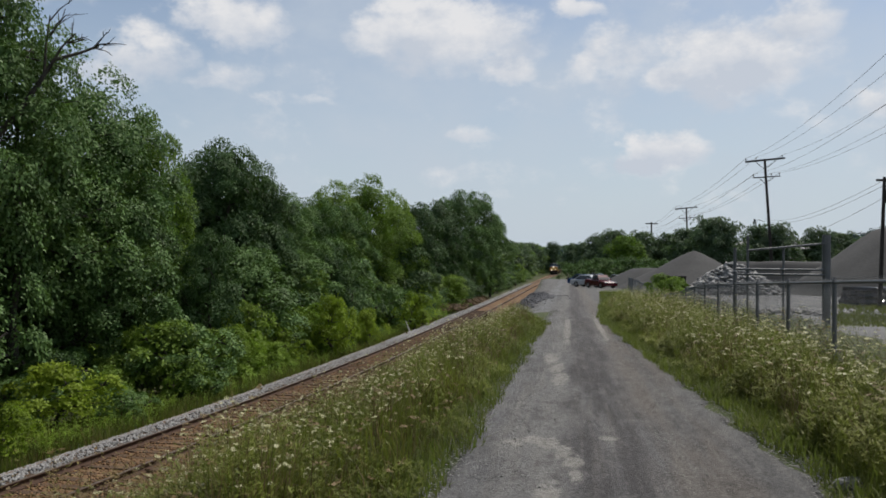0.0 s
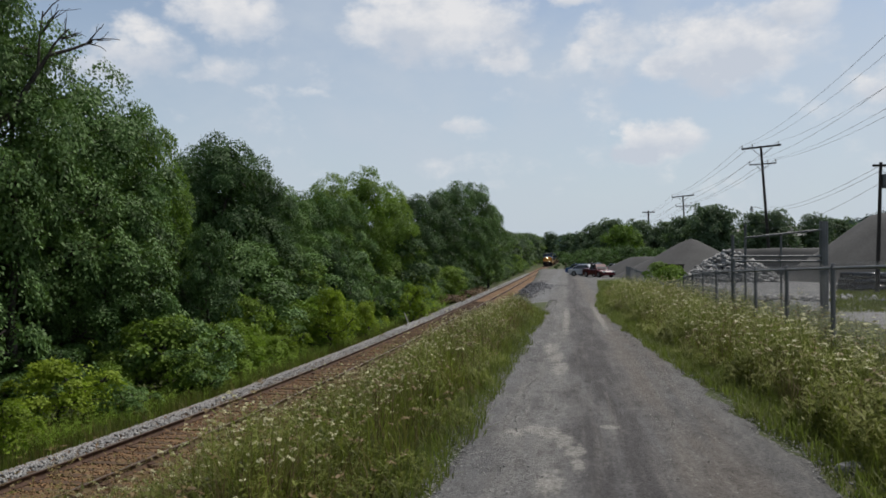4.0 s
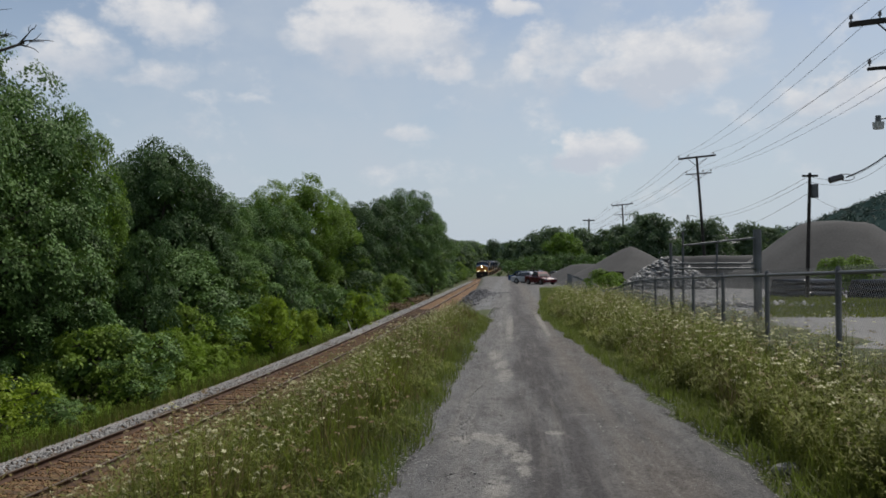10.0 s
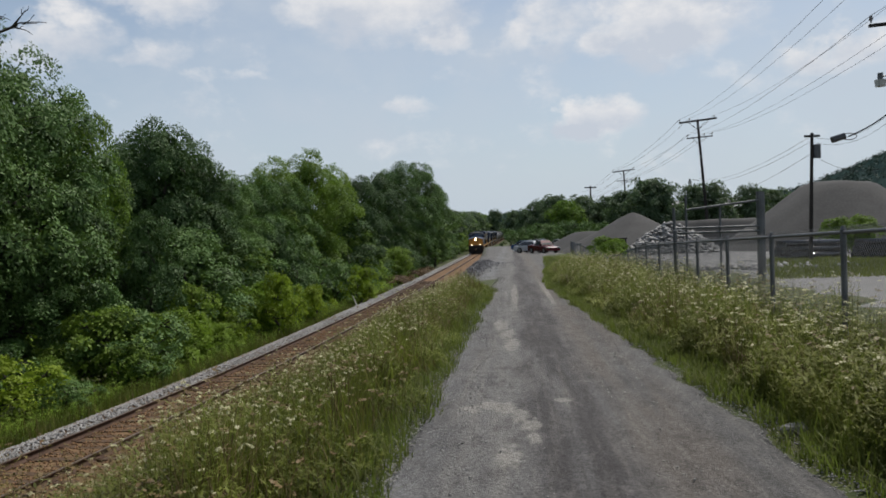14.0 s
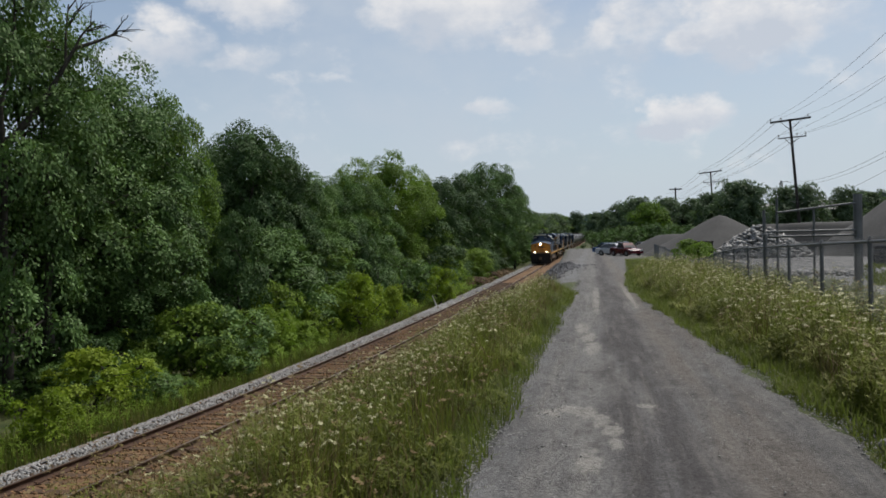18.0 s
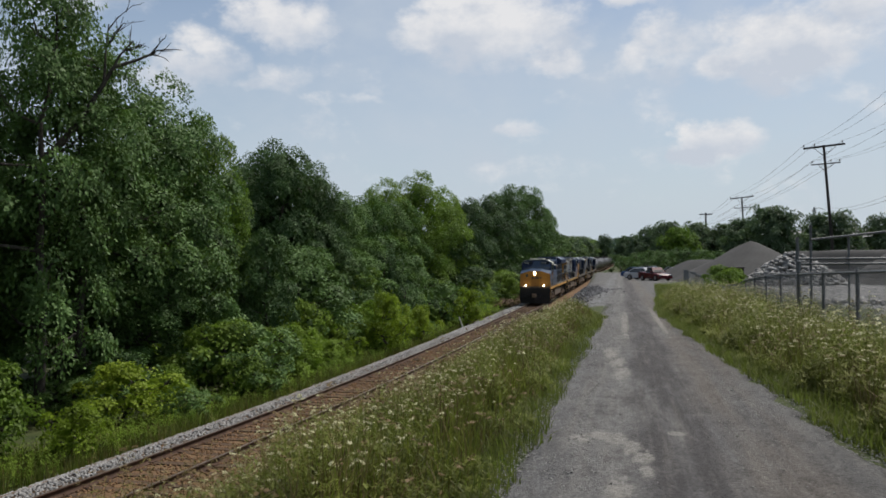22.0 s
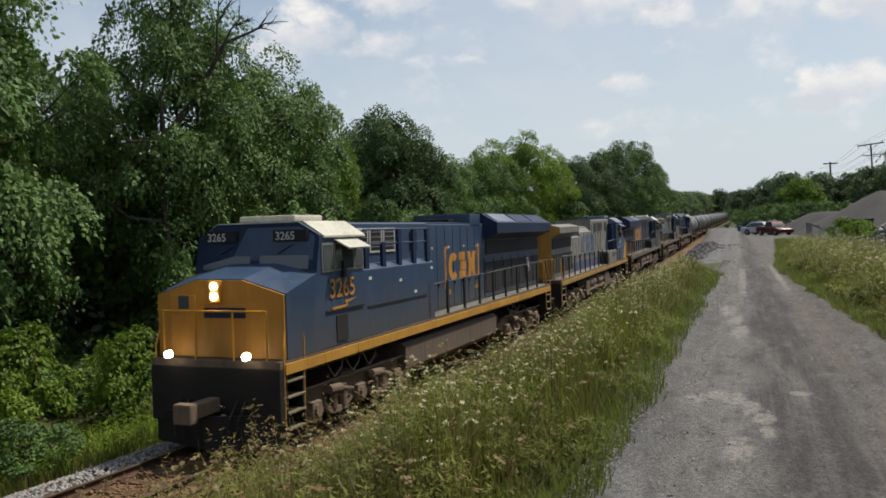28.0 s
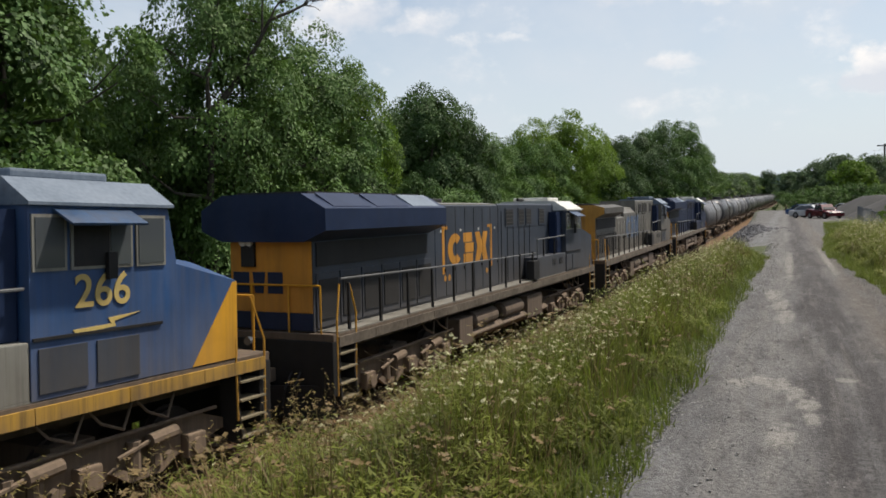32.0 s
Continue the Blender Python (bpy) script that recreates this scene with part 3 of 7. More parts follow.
def tree_proto(seed, height, spread, per, size, leaf, lean=0.0, low=0.2, lobes=12, tufts=9, core=0.05):
    """Trunk with limbs, and a crown of clumps set on the limbs."""
    rng = np.random.default_rng(seed)
    rnd = random.Random(seed)
    V, F = [], []

    def add(path, radii, sides):
        v, f = tube(path, radii, sides)
        k = len(V)
        V.extend(v)
        F.extend([tuple(i + k for i in q) for q in f])

    top = Vector((lean * height + rnd.uniform(-0.4, 0.4), rnd.uniform(-0.4, 0.4), height * 0.93))
    trunk = [Vector((0, 0, -0.3)).lerp(top, i / 7) + Vector((rnd.uniform(-0.12, 0.12), rnd.uniform(-0.12, 0.12), 0)) * min(i, 3) for i in range(8)]
    r0 = 0.018 * height + 0.05
    add(trunk, [r0 * (1 - 0.85 * i / 7) for i in range(8)], 8)
    cs, rs = [], []
    for k in range(lobes):
        u = low + (1 - low) * (k + rnd.random() * 0.8) / lobes
        u = min(u, 0.98)
        at = trunk[int(u * 7)].lerp(trunk[min(7, int(u * 7) + 1)], u * 7 - int(u * 7))
        prof = math.sin(math.pi * min(1, (u - low) / (1 - low) * 0.82 + 0.16)) ** 0.7
        ang = k * 2.4 + rnd.uniform(-0.5, 0.5)
        length = spread * prof * rnd.uniform(0.65, 1.15)
        end = at + Vector((math.cos(ang) * length, math.sin(ang) * length, length * rnd.uniform(0.15, 0.55)))
        mid = at.lerp(end, 0.5) + Vector((0, 0, -0.1 * length))
        add([at, mid, end], [r0 * 0.35 * (1 - u * 0.6), r0 * 0.22 * (1 - u * 0.6), 0.02], 5)
        for j in range(2):
            w = rnd.uniform(0.75, 1.1)
            q = at.lerp(end, w) + Vector((rnd.gauss(0, 0.16), rnd.gauss(0, 0.16), rnd.gauss(0, 0.13))) * spread
            cs.append(q)
            rs.append(spread * rnd.uniform(0.18, 0.32))
            if j < 2:
                add([at.lerp(end, w * 0.8), q], [0.04, 0.012], 4)
    # outer clumps that close the crown's dome
    for k in range(lobes * 2):
        u = -0.75 + 1.7 * (k + 0.5) / (lobes * 2)
        t = k * 2.39996
        w = math.sqrt(max(0.0, 1 - min(1.0, abs(u)) ** 2.2)) * spread * (0.72 + 0.6 * noise.noise((math.cos(t) * 1.7 + seed, math.sin(t) * 1.7, u * 2.6)))
        zc = height * (low * 0.5 + 0.53)
        cs.append(Vector((top.x * 0.6 + w * math.cos(t), top.y * 0.6 + w * math.sin(t), zc + u * height * 0.46)))
        rs.append(spread * (rnd.choice((0.15, 0.2, 0.27, 0.36)) if u < 0.55 else 0.27))
    cs.append(top - Vector((0, 0, height * 0.01)))
    rs.append(spread * 0.24)
    lv, lf = leaves(rng, [tuple(c) for c in cs], rs, per, size, tufts=tufts, axis=(top.x * 0.5, top.y * 0.5), core=core)
    return mesh_np("trunk", [tuple(v) for v in V], F, M_BARK, True), mesh_np("crown", lv, lf, leaf)


def plant(name, proto, label, category, group, x, y, s=1.0, rz=0.0, z=None, sz=None):
    ob = thing(name, label, category, group)
    ob.matrix_basis = Matrix.LocRotScale((x, y, ground_z(x, y) if z is None else z), Euler((0, 0, rz)), (s, s, sz or s))
    part("trunk" if name == "tree" else "stem", proto[0], None, ob)
    part("crown", proto[1], None, ob)
    return ob


def woods():
    rnd = random.Random(4)
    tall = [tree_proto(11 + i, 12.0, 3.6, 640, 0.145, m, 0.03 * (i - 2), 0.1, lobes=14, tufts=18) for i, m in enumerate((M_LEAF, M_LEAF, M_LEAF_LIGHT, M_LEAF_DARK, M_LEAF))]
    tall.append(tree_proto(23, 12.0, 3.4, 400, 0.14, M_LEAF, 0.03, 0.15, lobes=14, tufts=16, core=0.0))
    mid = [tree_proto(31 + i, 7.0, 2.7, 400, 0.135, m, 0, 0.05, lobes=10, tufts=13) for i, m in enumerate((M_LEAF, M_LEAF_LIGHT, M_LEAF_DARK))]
    far = [tree_proto(51 + i, 11.0, 4.2, 96, 0.36, m, 0, 0.03, lobes=14, tufts=8, core=0.12) for i, m in enumerate((M_HAZYLEAF, M_LEAF_LIGHT, M_HAZYLEAF))]
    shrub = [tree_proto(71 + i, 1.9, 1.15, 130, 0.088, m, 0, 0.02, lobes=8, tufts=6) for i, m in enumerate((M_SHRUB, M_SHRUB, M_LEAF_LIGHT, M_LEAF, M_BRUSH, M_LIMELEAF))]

    def polar(az, d):
        return d * math.sin(radians(az)), d * math.cos(radians(az))

    tg = "tall deciduous tree in full dark green leaf at the wood's edge"
    # the trees that make the outline of the wood: bearing, distance, elevation of the top, kind
    for az, d, el, k, w in ((-63, 23, 25, 1, 1), (-57, 24, 23, 0, 1), (-52.5, 26, 21, 4, 0.8), (-48.5, 30, 12.0, 1, 0.7), (-39.6, 30, 18.6, 5, 0.66), (-38.2, 33, 15.5, 5, 0.64), (-43.5, 34, 10.8, 1, 0.7), (-37, 33, 13.5, 5, 0.85), (-33.4, 36, 11.3, 5, 0.85), (-31.3, 37, 10.0, 0, 0.8), (-29.6, 40, 8.8, 2, 0.62),
                            (-27.2, 45, 5.2, 3, 0.6), (-24.0, 47, 7.9, 3, 0.82), (-25.8, 50, 7.0, 3, 0.7), (-22.6, 49, 6.4, 3, 0.7), (-20.0, 55, 4.4, 1, 0.8), (-16.0, 70, 4.0, 0, 0.9), (-21.8, 50, 5.4, 3, 0.7), (-18.4, 62, 4.3, 0, 0.9), (-16.8, 72, 4.9, 2, 0.9), (-14.5, 76, 5.4, 2, 0.95), (-12.6, 80, 4.4, 2, 0.8), (-11.0, 92, 4.0, 3, 0.9), (-9.6, 100, 4.2, 3, 0.9), (-8.0, 108, 4.9, 1, 0.9), (-6.9, 116, 4.9, 4, 0.75), (-5.6, 126, 3.2, 1, 0.8)):
        x, y = polar(az, d)
        top = EYE + d * math.tan(radians(el)) - ground_z(x, y)
        wide = w * min(1.15, max(0.8, top / 12.5))
        plant("tree", tall[k], tg if k not in (2, 3, 5) else ("broad tree in lighter yellow-green leaf" if k == 2 else "tall tree with a thin open crown of light leaf" if k == 5 else "dense tree in very dark green leaf"), "tree", "trees of the wood", x, y, wide, rnd.uniform(0, 6.28), sz=top / 12.3)
    # second line, lower, filling between the outline trees and the shrubs
    for i in range(46):
        y = -6 + 2.6 * i + rnd.uniform(-1, 1)
        x = track(y)[0] - rnd.uniform(6.8, 11.0) - 0.01 * y
        if 13 < y < 28:
            x -= 6.5
        elif 28 < y < 46 and i % 2:
            continue
        # below y = 46 mostly dark leaf, painting in the shade under the wood
        plant("tree", mid[2 if y < 28 else (2, 2, 0, 2)[i % 4] if y < 46 else i % 3], "young tree of the wood's edge in mid-green leaf", "tree", "young trees of the wood", x, y, rnd.uniform(0.55, 1.15), rnd.uniform(0, 6.28), sz=rnd.uniform(0.6, 1.1))
    for i in range(26):
        y = -8 + 4.8 * i + rnd.uniform(-1.5, 1.5)
        x = track(y)[0] - rnd.uniform(14.5, 20)
        plant("tree", far[i % 2], "tree standing deeper in the wood", "tree", "trees deeper in the wood", x, y, rnd.uniform(0.75, 0.95), rnd.uniform(0, 6.28))
    # far wood along the track
    for i in range(44):
        y = 118 + 7.5 * i + rnd.uniform(-3, 3)
        x = track(y)[0] - 9.5 - rnd.uniform(0, 5) - (3 if i % 2 else 0)
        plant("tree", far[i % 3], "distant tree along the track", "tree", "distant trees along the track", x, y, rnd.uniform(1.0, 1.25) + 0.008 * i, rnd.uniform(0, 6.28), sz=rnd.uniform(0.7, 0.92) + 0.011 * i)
    # shrubs along the foot of the wood
    for i in range(96):
        y = 1 + 1.2 * i + rnd.uniform(-0.8, 0.8)
        x = track(y)[0] - 4.3 - 3.0 * rnd.random() ** 0.8
        if y < 27 and x < track(y)[0] - 5.0:
            continue
        bright = noise.noise((y * 0.23, 4.4, 1.7)) + rnd.uniform(-0.25, 0.25) > 0.3
        size = rnd.uniform(0.45, 0.95) if x > track(y)[0] - 5.4 else rnd.uniform(0.8, 1.7)
        plant("shrub", shrub[(i % 2) if bright else 2 + i % 2], "bright lime-green leafy shrub beside the ballast" if bright else "dull green rounded shrub at the foot of the wood", "shrub", "shrubs along the track", x, y, size, rnd.uniform(0, 6.28), sz=size * rnd.uniform(0.7, 1.25))
    for x, y, wide, tall_ in ((-15.2, 22.4, 1.25, 1.05), (-13.9, 18.2, 0.7, 0.75), (-14.9, 31.4, 0.75, 0.65), (-16.4, 37.5, 1.3, 1.5), (-15.2, 35.0, 0.8, 0.8), (-12.9, 42.5, 1.2, 1.75), (-14.2, 39.0, 1.0, 0.85), (-12.4, 49.0, 0.9, 1.2), (-11.8, 60.0, 1.2, 1.5)):
        plant("shrub", shrub[5], "bright lime-green box elder sapling beside the ballast", "shrub", "shrubs along the track", x, y, wide, rnd.uniform(0, 6.28), sz=tall_)
    for x, y, wide, tall_ in ((-15.9, 17.4, 1.1, 1.3), (-16.9, 14.6, 1.3, 1.5), (-15.6, 12.4, 1.0, 1.0), (-17.6, 10.5, 1.3, 1.4), (-17.2, 28.2, 0.9, 0.8), (-16.2, 26.3, 0.8, 0.7)):
        plant("shrub", shrub[2], "mid-green leafy shrub at the mouth of the dark wood", "shrub", "shrubs along the track", x, y, wide, rnd.uniform(0, 6.28), sz=tall_)
    for i in range(26):
        y = 6 + 0.95 * i + rnd.uniform(-0.4, 0.4)
        size = rnd.uniform(0.7, 1.2)
        plant("shrub", shrub[3], "low dark undergrowth in the shade of the wood", "shrub", "undergrowth of the wood", track(y)[0] - rnd.uniform(8.2, 14.0), y, size, rnd.uniform(0, 6.28), sz=size * rnd.uniform(0.5, 0.9))
    for i in range(34):
        y = 92 + 4.2 * i + rnd.uniform(-1.5, 1.5)
        plant("tree", mid[(1, 2, 0)[i % 3]], "low bushy tree beside the far track", "tree", "bushy trees along the far track", track(y)[0] - rnd.uniform(5.0, 7.5), y, rnd.uniform(0.5, 0.9), rnd.uniform(0, 6.28), sz=rnd.uniform(0.35, 0.75))
    # cut brush, dry and brown, beside the far track
    for i in range(7):
        y = 84 + 4.5 * i + rnd.uniform(-1, 1)
        plant("brush_heap", shrub[4], "heap of dry brown cut brush beside the track", "brush heap", "heaps of cut brush", track(y)[0] - rnd.uniform(3.4, 4.4), y, rnd.uniform(0.9, 1.5), rnd.uniform(0, 6.28), sz=rnd.uniform(0.4, 0.6))
    # trees right of the lot, around the yard and on the skyline
    for az, d, el, k in ((1.0, 330, 1.5, 2), (2.0, 260, 2.1, 2), (3.0, 230, 2.4, 0), (4.0, 215, 2.0, 1), (4.9, 230, 2.3, 0), (6.0, 235, 1.9, 2), (7.0, 230, 2.2, 0), (8.0, 190, 2.5, 0), (9.4, 180, 3.3, 0), (10.4, 180, 3.1, 2), (12.6, 190, 2.7, 0), (13.7, 190, 2.8, 2), (16.1, 200, 2.5, 2), (17.5, 210, 2.2, 0), (19, 200, 2.0, 2), (0.0, 360, 1.4, 2), (-1.2, 380, 1.5, 2)):
        x, y = polar(az, d)
        top = EYE + d * math.tan(radians(el)) - ground_z(x, y)
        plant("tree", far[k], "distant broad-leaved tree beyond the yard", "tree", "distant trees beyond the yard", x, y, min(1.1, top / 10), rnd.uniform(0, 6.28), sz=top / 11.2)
    return tall, mid, far, shrub


PROTOS = woods()


# ---------------------------------------------------------------- the train


def paint(name, color, dust=0.35, rough=0.45, dust_color=(0.17, 0.14, 0.11), low=1.6, high=3.2, spec=0.28, grime=0.3):
    """Faded enamel with vertical grime streaks and road dust that thins out upwards."""
    color, dust_color = (tuple(0.84 * v for v in c) for c in (color, dust_color))
    m = bpy.data.materials.new(name)
    m.use_nodes = True
    nt = m.node_tree
    bsdf = nt.nodes["Principled BSDF"]
    tc = nt.nodes.new("ShaderNodeTexCoord")
    mp = nt.nodes.new("ShaderNodeMapping")
    mp.inputs["Scale"].default_value = (5, 5, 0.5)
    nt.links.new(tc.outputs["Object"], mp.inputs["Vector"])
    streak = noise_fac(nt, 1.2, 5, 0.65, mp.outputs[0])
    cloud = noise_fac(nt, 1.1, 5, 0.6)
    sep = nt.nodes.new("ShaderNodeSeparateXYZ")
    nt.links.new(tc.outputs["Object"], sep.inputs[0])
    dusty = ramp_fac(nt, sep.outputs[2], high, low)
    fac = math_node(nt, "MULTIPLY", math_node(nt, "ADD", math_node(nt, "MULTIPLY", dusty, 0.8), math_node(nt, "MULTIPLY_ADD", streak, 1.3, -0.45)), dust, clamp=True)
    col = mix_color(nt, ramp_fac(nt, cloud, 0.3, 0.72), tuple(c * 0.78 for c in color), tuple(min(1, c * 1.15 + 0.008) for c in color))
    col = mix_color(nt, fac, col, dust_color)
    mp2 = nt.nodes.new("ShaderNodeMapping")
    mp2.inputs["Scale"].default_value = (3, 7, 0.22)
    nt.links.new(tc.outputs["Object"], mp2.inputs["Vector"])
    soot = math_node(nt, "MULTIPLY", ramp_fac(nt, noise_fac(nt, 1.0, 6, 0.7, mp2.outputs[0]), 0.48, 0.72), grime, clamp=True)
    col = mix_color(nt, soot, col, (0.028, 0.024, 0.02))
    nt.links.new(col, bsdf.inputs["Base Color"])
    nt.links.new(math_node(nt, "MULTIPLY_ADD", fac, 0.4, rough), bsdf.inputs["Roughness"])
    bsdf.inputs["Specular IOR Level"].default_value = spec
    return m


def lamp_material(name, color, power):
    m = bpy.data.materials.new(name)
    m.use_nodes = True
    b = m.node_tree.nodes["Principled BSDF"]
    b.inputs["Base Color"].default_value = (*color, 1)
    b.inputs["Emission Color"].default_value = (*color, 1)
    b.inputs["Emission Strength"].default_value = power
    return m


def glass_material(name, tint):
    m = bpy.data.materials.new(name)
    m.use_nodes = True
    b = m.node_tree.nodes["Principled BSDF"]
    b.inputs["Base Color"].default_value = (*tint, 1)
    b.inputs["Roughness"].default_value = 0.06
    b.inputs["Specular IOR Level"].default_value = 0.8
    return m


M_LBLUE = paint("loco_blue", (0.012, 0.05, 0.122), 0.8, dust_color=(0.07, 0.064, 0.056), low=1.7, high=3.0, grime=0.35, rough=0.36, spec=0.5)
M_LNAVY = paint("loco_navy", (0.006, 0.018, 0.056), 0.06, spec=0.2, grime=0.15)
M_LORANGE = paint("loco_orange", (0.55, 0.24, 0.025), 0.25)
M_LYELLOW = paint("loco_yellow", (0.64, 0.31, 0.016), 0.35, low=1.2, high=2.6)
M_LGREY = paint("loco_grey", (0.235, 0.232, 0.205), 0.45, dust_color=(0.13, 0.105, 0.08), low=1.5, high=2.6, grime=0.5)
M_LSOOT = paint("sooty_grey", (0.075, 0.072, 0.066), 0.6, 0.6, (0.06, 0.05, 0.042), grime=0.8)
M_LGRIMY = paint("grimy_grey", (0.17, 0.165, 0.145), 0.7, dust_color=(0.09, 0.07, 0.055), grime=0.9)
M_LCREAM = mat("cream_roof", [(0.36, 0.35, 0.29), (0.55, 0.54, 0.45), (0.68, 0.66, 0.55)], 0.6, 0, 1.2, 14, 0.05)
M_LROOF = mat("blue_grey_roof", [(0.1, 0.13, 0.17), (0.15, 0.19, 0.24), (0.2, 0.24, 0.29)], 0.5, 0, 1.2, 14, 0.05)
M_LOCHRE = paint("loco_ochre", (0.48, 0.255, 0.045), 0.4, low=1.2, high=2.6, grime=0.5)
M_LWING = paint("weathered_wing_grey", (0.2, 0.195, 0.175), 0.5, 0.6, (0.09, 0.075, 0.06), grime=0.8)
M_LEMBLEM = paint("faded_emblem_blue", (0.055, 0.11, 0.21), 0.5, dust_color=(0.16, 0.15, 0.13), grime=0.4)
M_LPALE = paint("pale_yellow_paint", (0.62, 0.46, 0.15), 0.2, grime=0.2)
M_LDUSTSILL = mat("dusty_sill", [(0.07, 0.055, 0.042), (0.13, 0.105, 0.08), (0.2, 0.165, 0.125)], 0.8, 0, 1.3, 9, 0.1)
M_LSILL = paint("worn_yellow_sill", (0.6, 0.33, 0.025), 0.85, 0.6, (0.15, 0.105, 0.07), 1.3, 1.9, grime=0.75)
M_STEP = paint("worn_step", (0.2, 0.17, 0.09), 0.5)
M_LROYAL = paint("loco_royal", (0.022, 0.075, 0.2), 0.5, low=1.6, high=2.8)
M_LFADED = paint("loco_faded_blue", (0.026, 0.04, 0.065), 0.6, dust_color=(0.1, 0.085, 0.07))
M_LWHITE = paint("loco_white", (0.62, 0.62, 0.58), 0.12)
M_LBLACK = paint("loco_black", (0.008, 0.008, 0.009), 0.12, 0.6, (0.06, 0.05, 0.04))
M_UNDER = paint("dusty_underframe", (0.06, 0.047, 0.037), 0.85, 0.8, (0.22, 0.16, 0.112), 0.3, 2.4)
M_TANKDUST = paint("dusty_fuel_tank", (0.1, 0.075, 0.058), 0.7, 0.7, (0.17, 0.125, 0.09), 0.4, 2.5, grime=0.6)
M_GRILLE = paint("dark_grille", (0.013, 0.013, 0.014), 0.07, 0.7)
M_LGLASS = glass_material("cab_glass", (0.06, 0.068, 0.075))
M_HEAD = lamp_material("headlight", (1.0, 0.8, 0.48), 28)
M_DITCH = lamp_material("ditch_light", (1.0, 0.86, 0.64), 12)
M_WHEEL = mat("wheel_steel", [(0.05, 0.04, 0.035), (0.1, 0.085, 0.075)], 0.6, 0.5, 4, 40)
M_TANKCAR = paint("tank_grey", (0.15, 0.15, 0.155), 0.35, 0.35, (0.1, 0.09, 0.08), 1.0, 2.4)
M_TANKBLACK = paint("tank_black", (0.06, 0.06, 0.063), 0.35, 0.3, (0.1, 0.09, 0.08), 1.0, 2.4)


def bx(bm, x0, x1, y0, y1, z0, z1, bevel=0.0):
    r = bmesh.ops.create_cube(bm, size=1.0)
    for v in r["verts"]:
        v.co = Vector(((x0 + x1) / 2 + v.co.x * (x1 - x0), (y0 + y1) / 2 + v.co.y * (y1 - y0), (z0 + z1) / 2 + v.co.z * (z1 - z0)))
    if bevel:
        es = {e for v in r["verts"] for e in v.link_edges}
        bmesh.ops.bevel(bm, geom=list(es), offset=bevel, segments=2, affect="EDGES", profile=0.6)
    return bm


def cube(x0, x1, y0, y1, z0, z1, bevel=0.0):
    return bx(bmesh.new(), x0, x1, y0, y1, z0, z1, bevel)


def loft(bm, rings, cap=True):
    """Joins rings of equal length (lists of points) into a closed skin."""
    vs = [[bm.verts.new(p) for p in ring] for ring in rings]
    n = len(vs[0])
    for a, b in zip(vs, vs[1:]):
        for i in range(n):
            bm.faces.new((a[i], a[(i + 1) % n], b[(i + 1) % n], b[i]))
    if cap:
        bm.faces.new(vs[0][::-1])
        bm.faces.new(vs[-1])
    bmesh.ops.recalc_face_normals(bm, faces=bm.faces)
    return bm


def cyl(bm, p, q, r, seg=12, r2=None):
    p, q = Vector(p), Vector(q)
    m = Matrix.Translation((p + q) / 2) @ (q - p).to_track_quat("Z", "Y").to_matrix().to_4x4()
    bmesh.ops.create_cone(bm, cap_ends=True, segments=seg, radius1=r, radius2=r if r2 is None else r2, depth=(q - p).length, matrix=m)
    return bm


def rod(points, r=0.02, seg=6):
    bm = bmesh.new()
    for p, q in zip(points, points[1:]):
        cyl(bm, p, q, r, seg)
    return bm


def lettering(text, size, material, parent, at, name="number", label=""):
    """Raised painted characters with the built-in font; at is the pose of the lower left corner."""
    cu = bpy.data.curves.new("lettering", "FONT")
    cu.body, cu.size, cu.extrude, cu.offset = text, size, 0.006, 0.012 * size
    tmp = new("lettering", cu)
    me = bpy.data.meshes.new_from_object(tmp)
    bpy.data.objects.remove(tmp)
    me.materials.append(material)
    ob = part(name, me, None, parent, label)
    ob.matrix_basis = at
    return ob


WHEELS = []


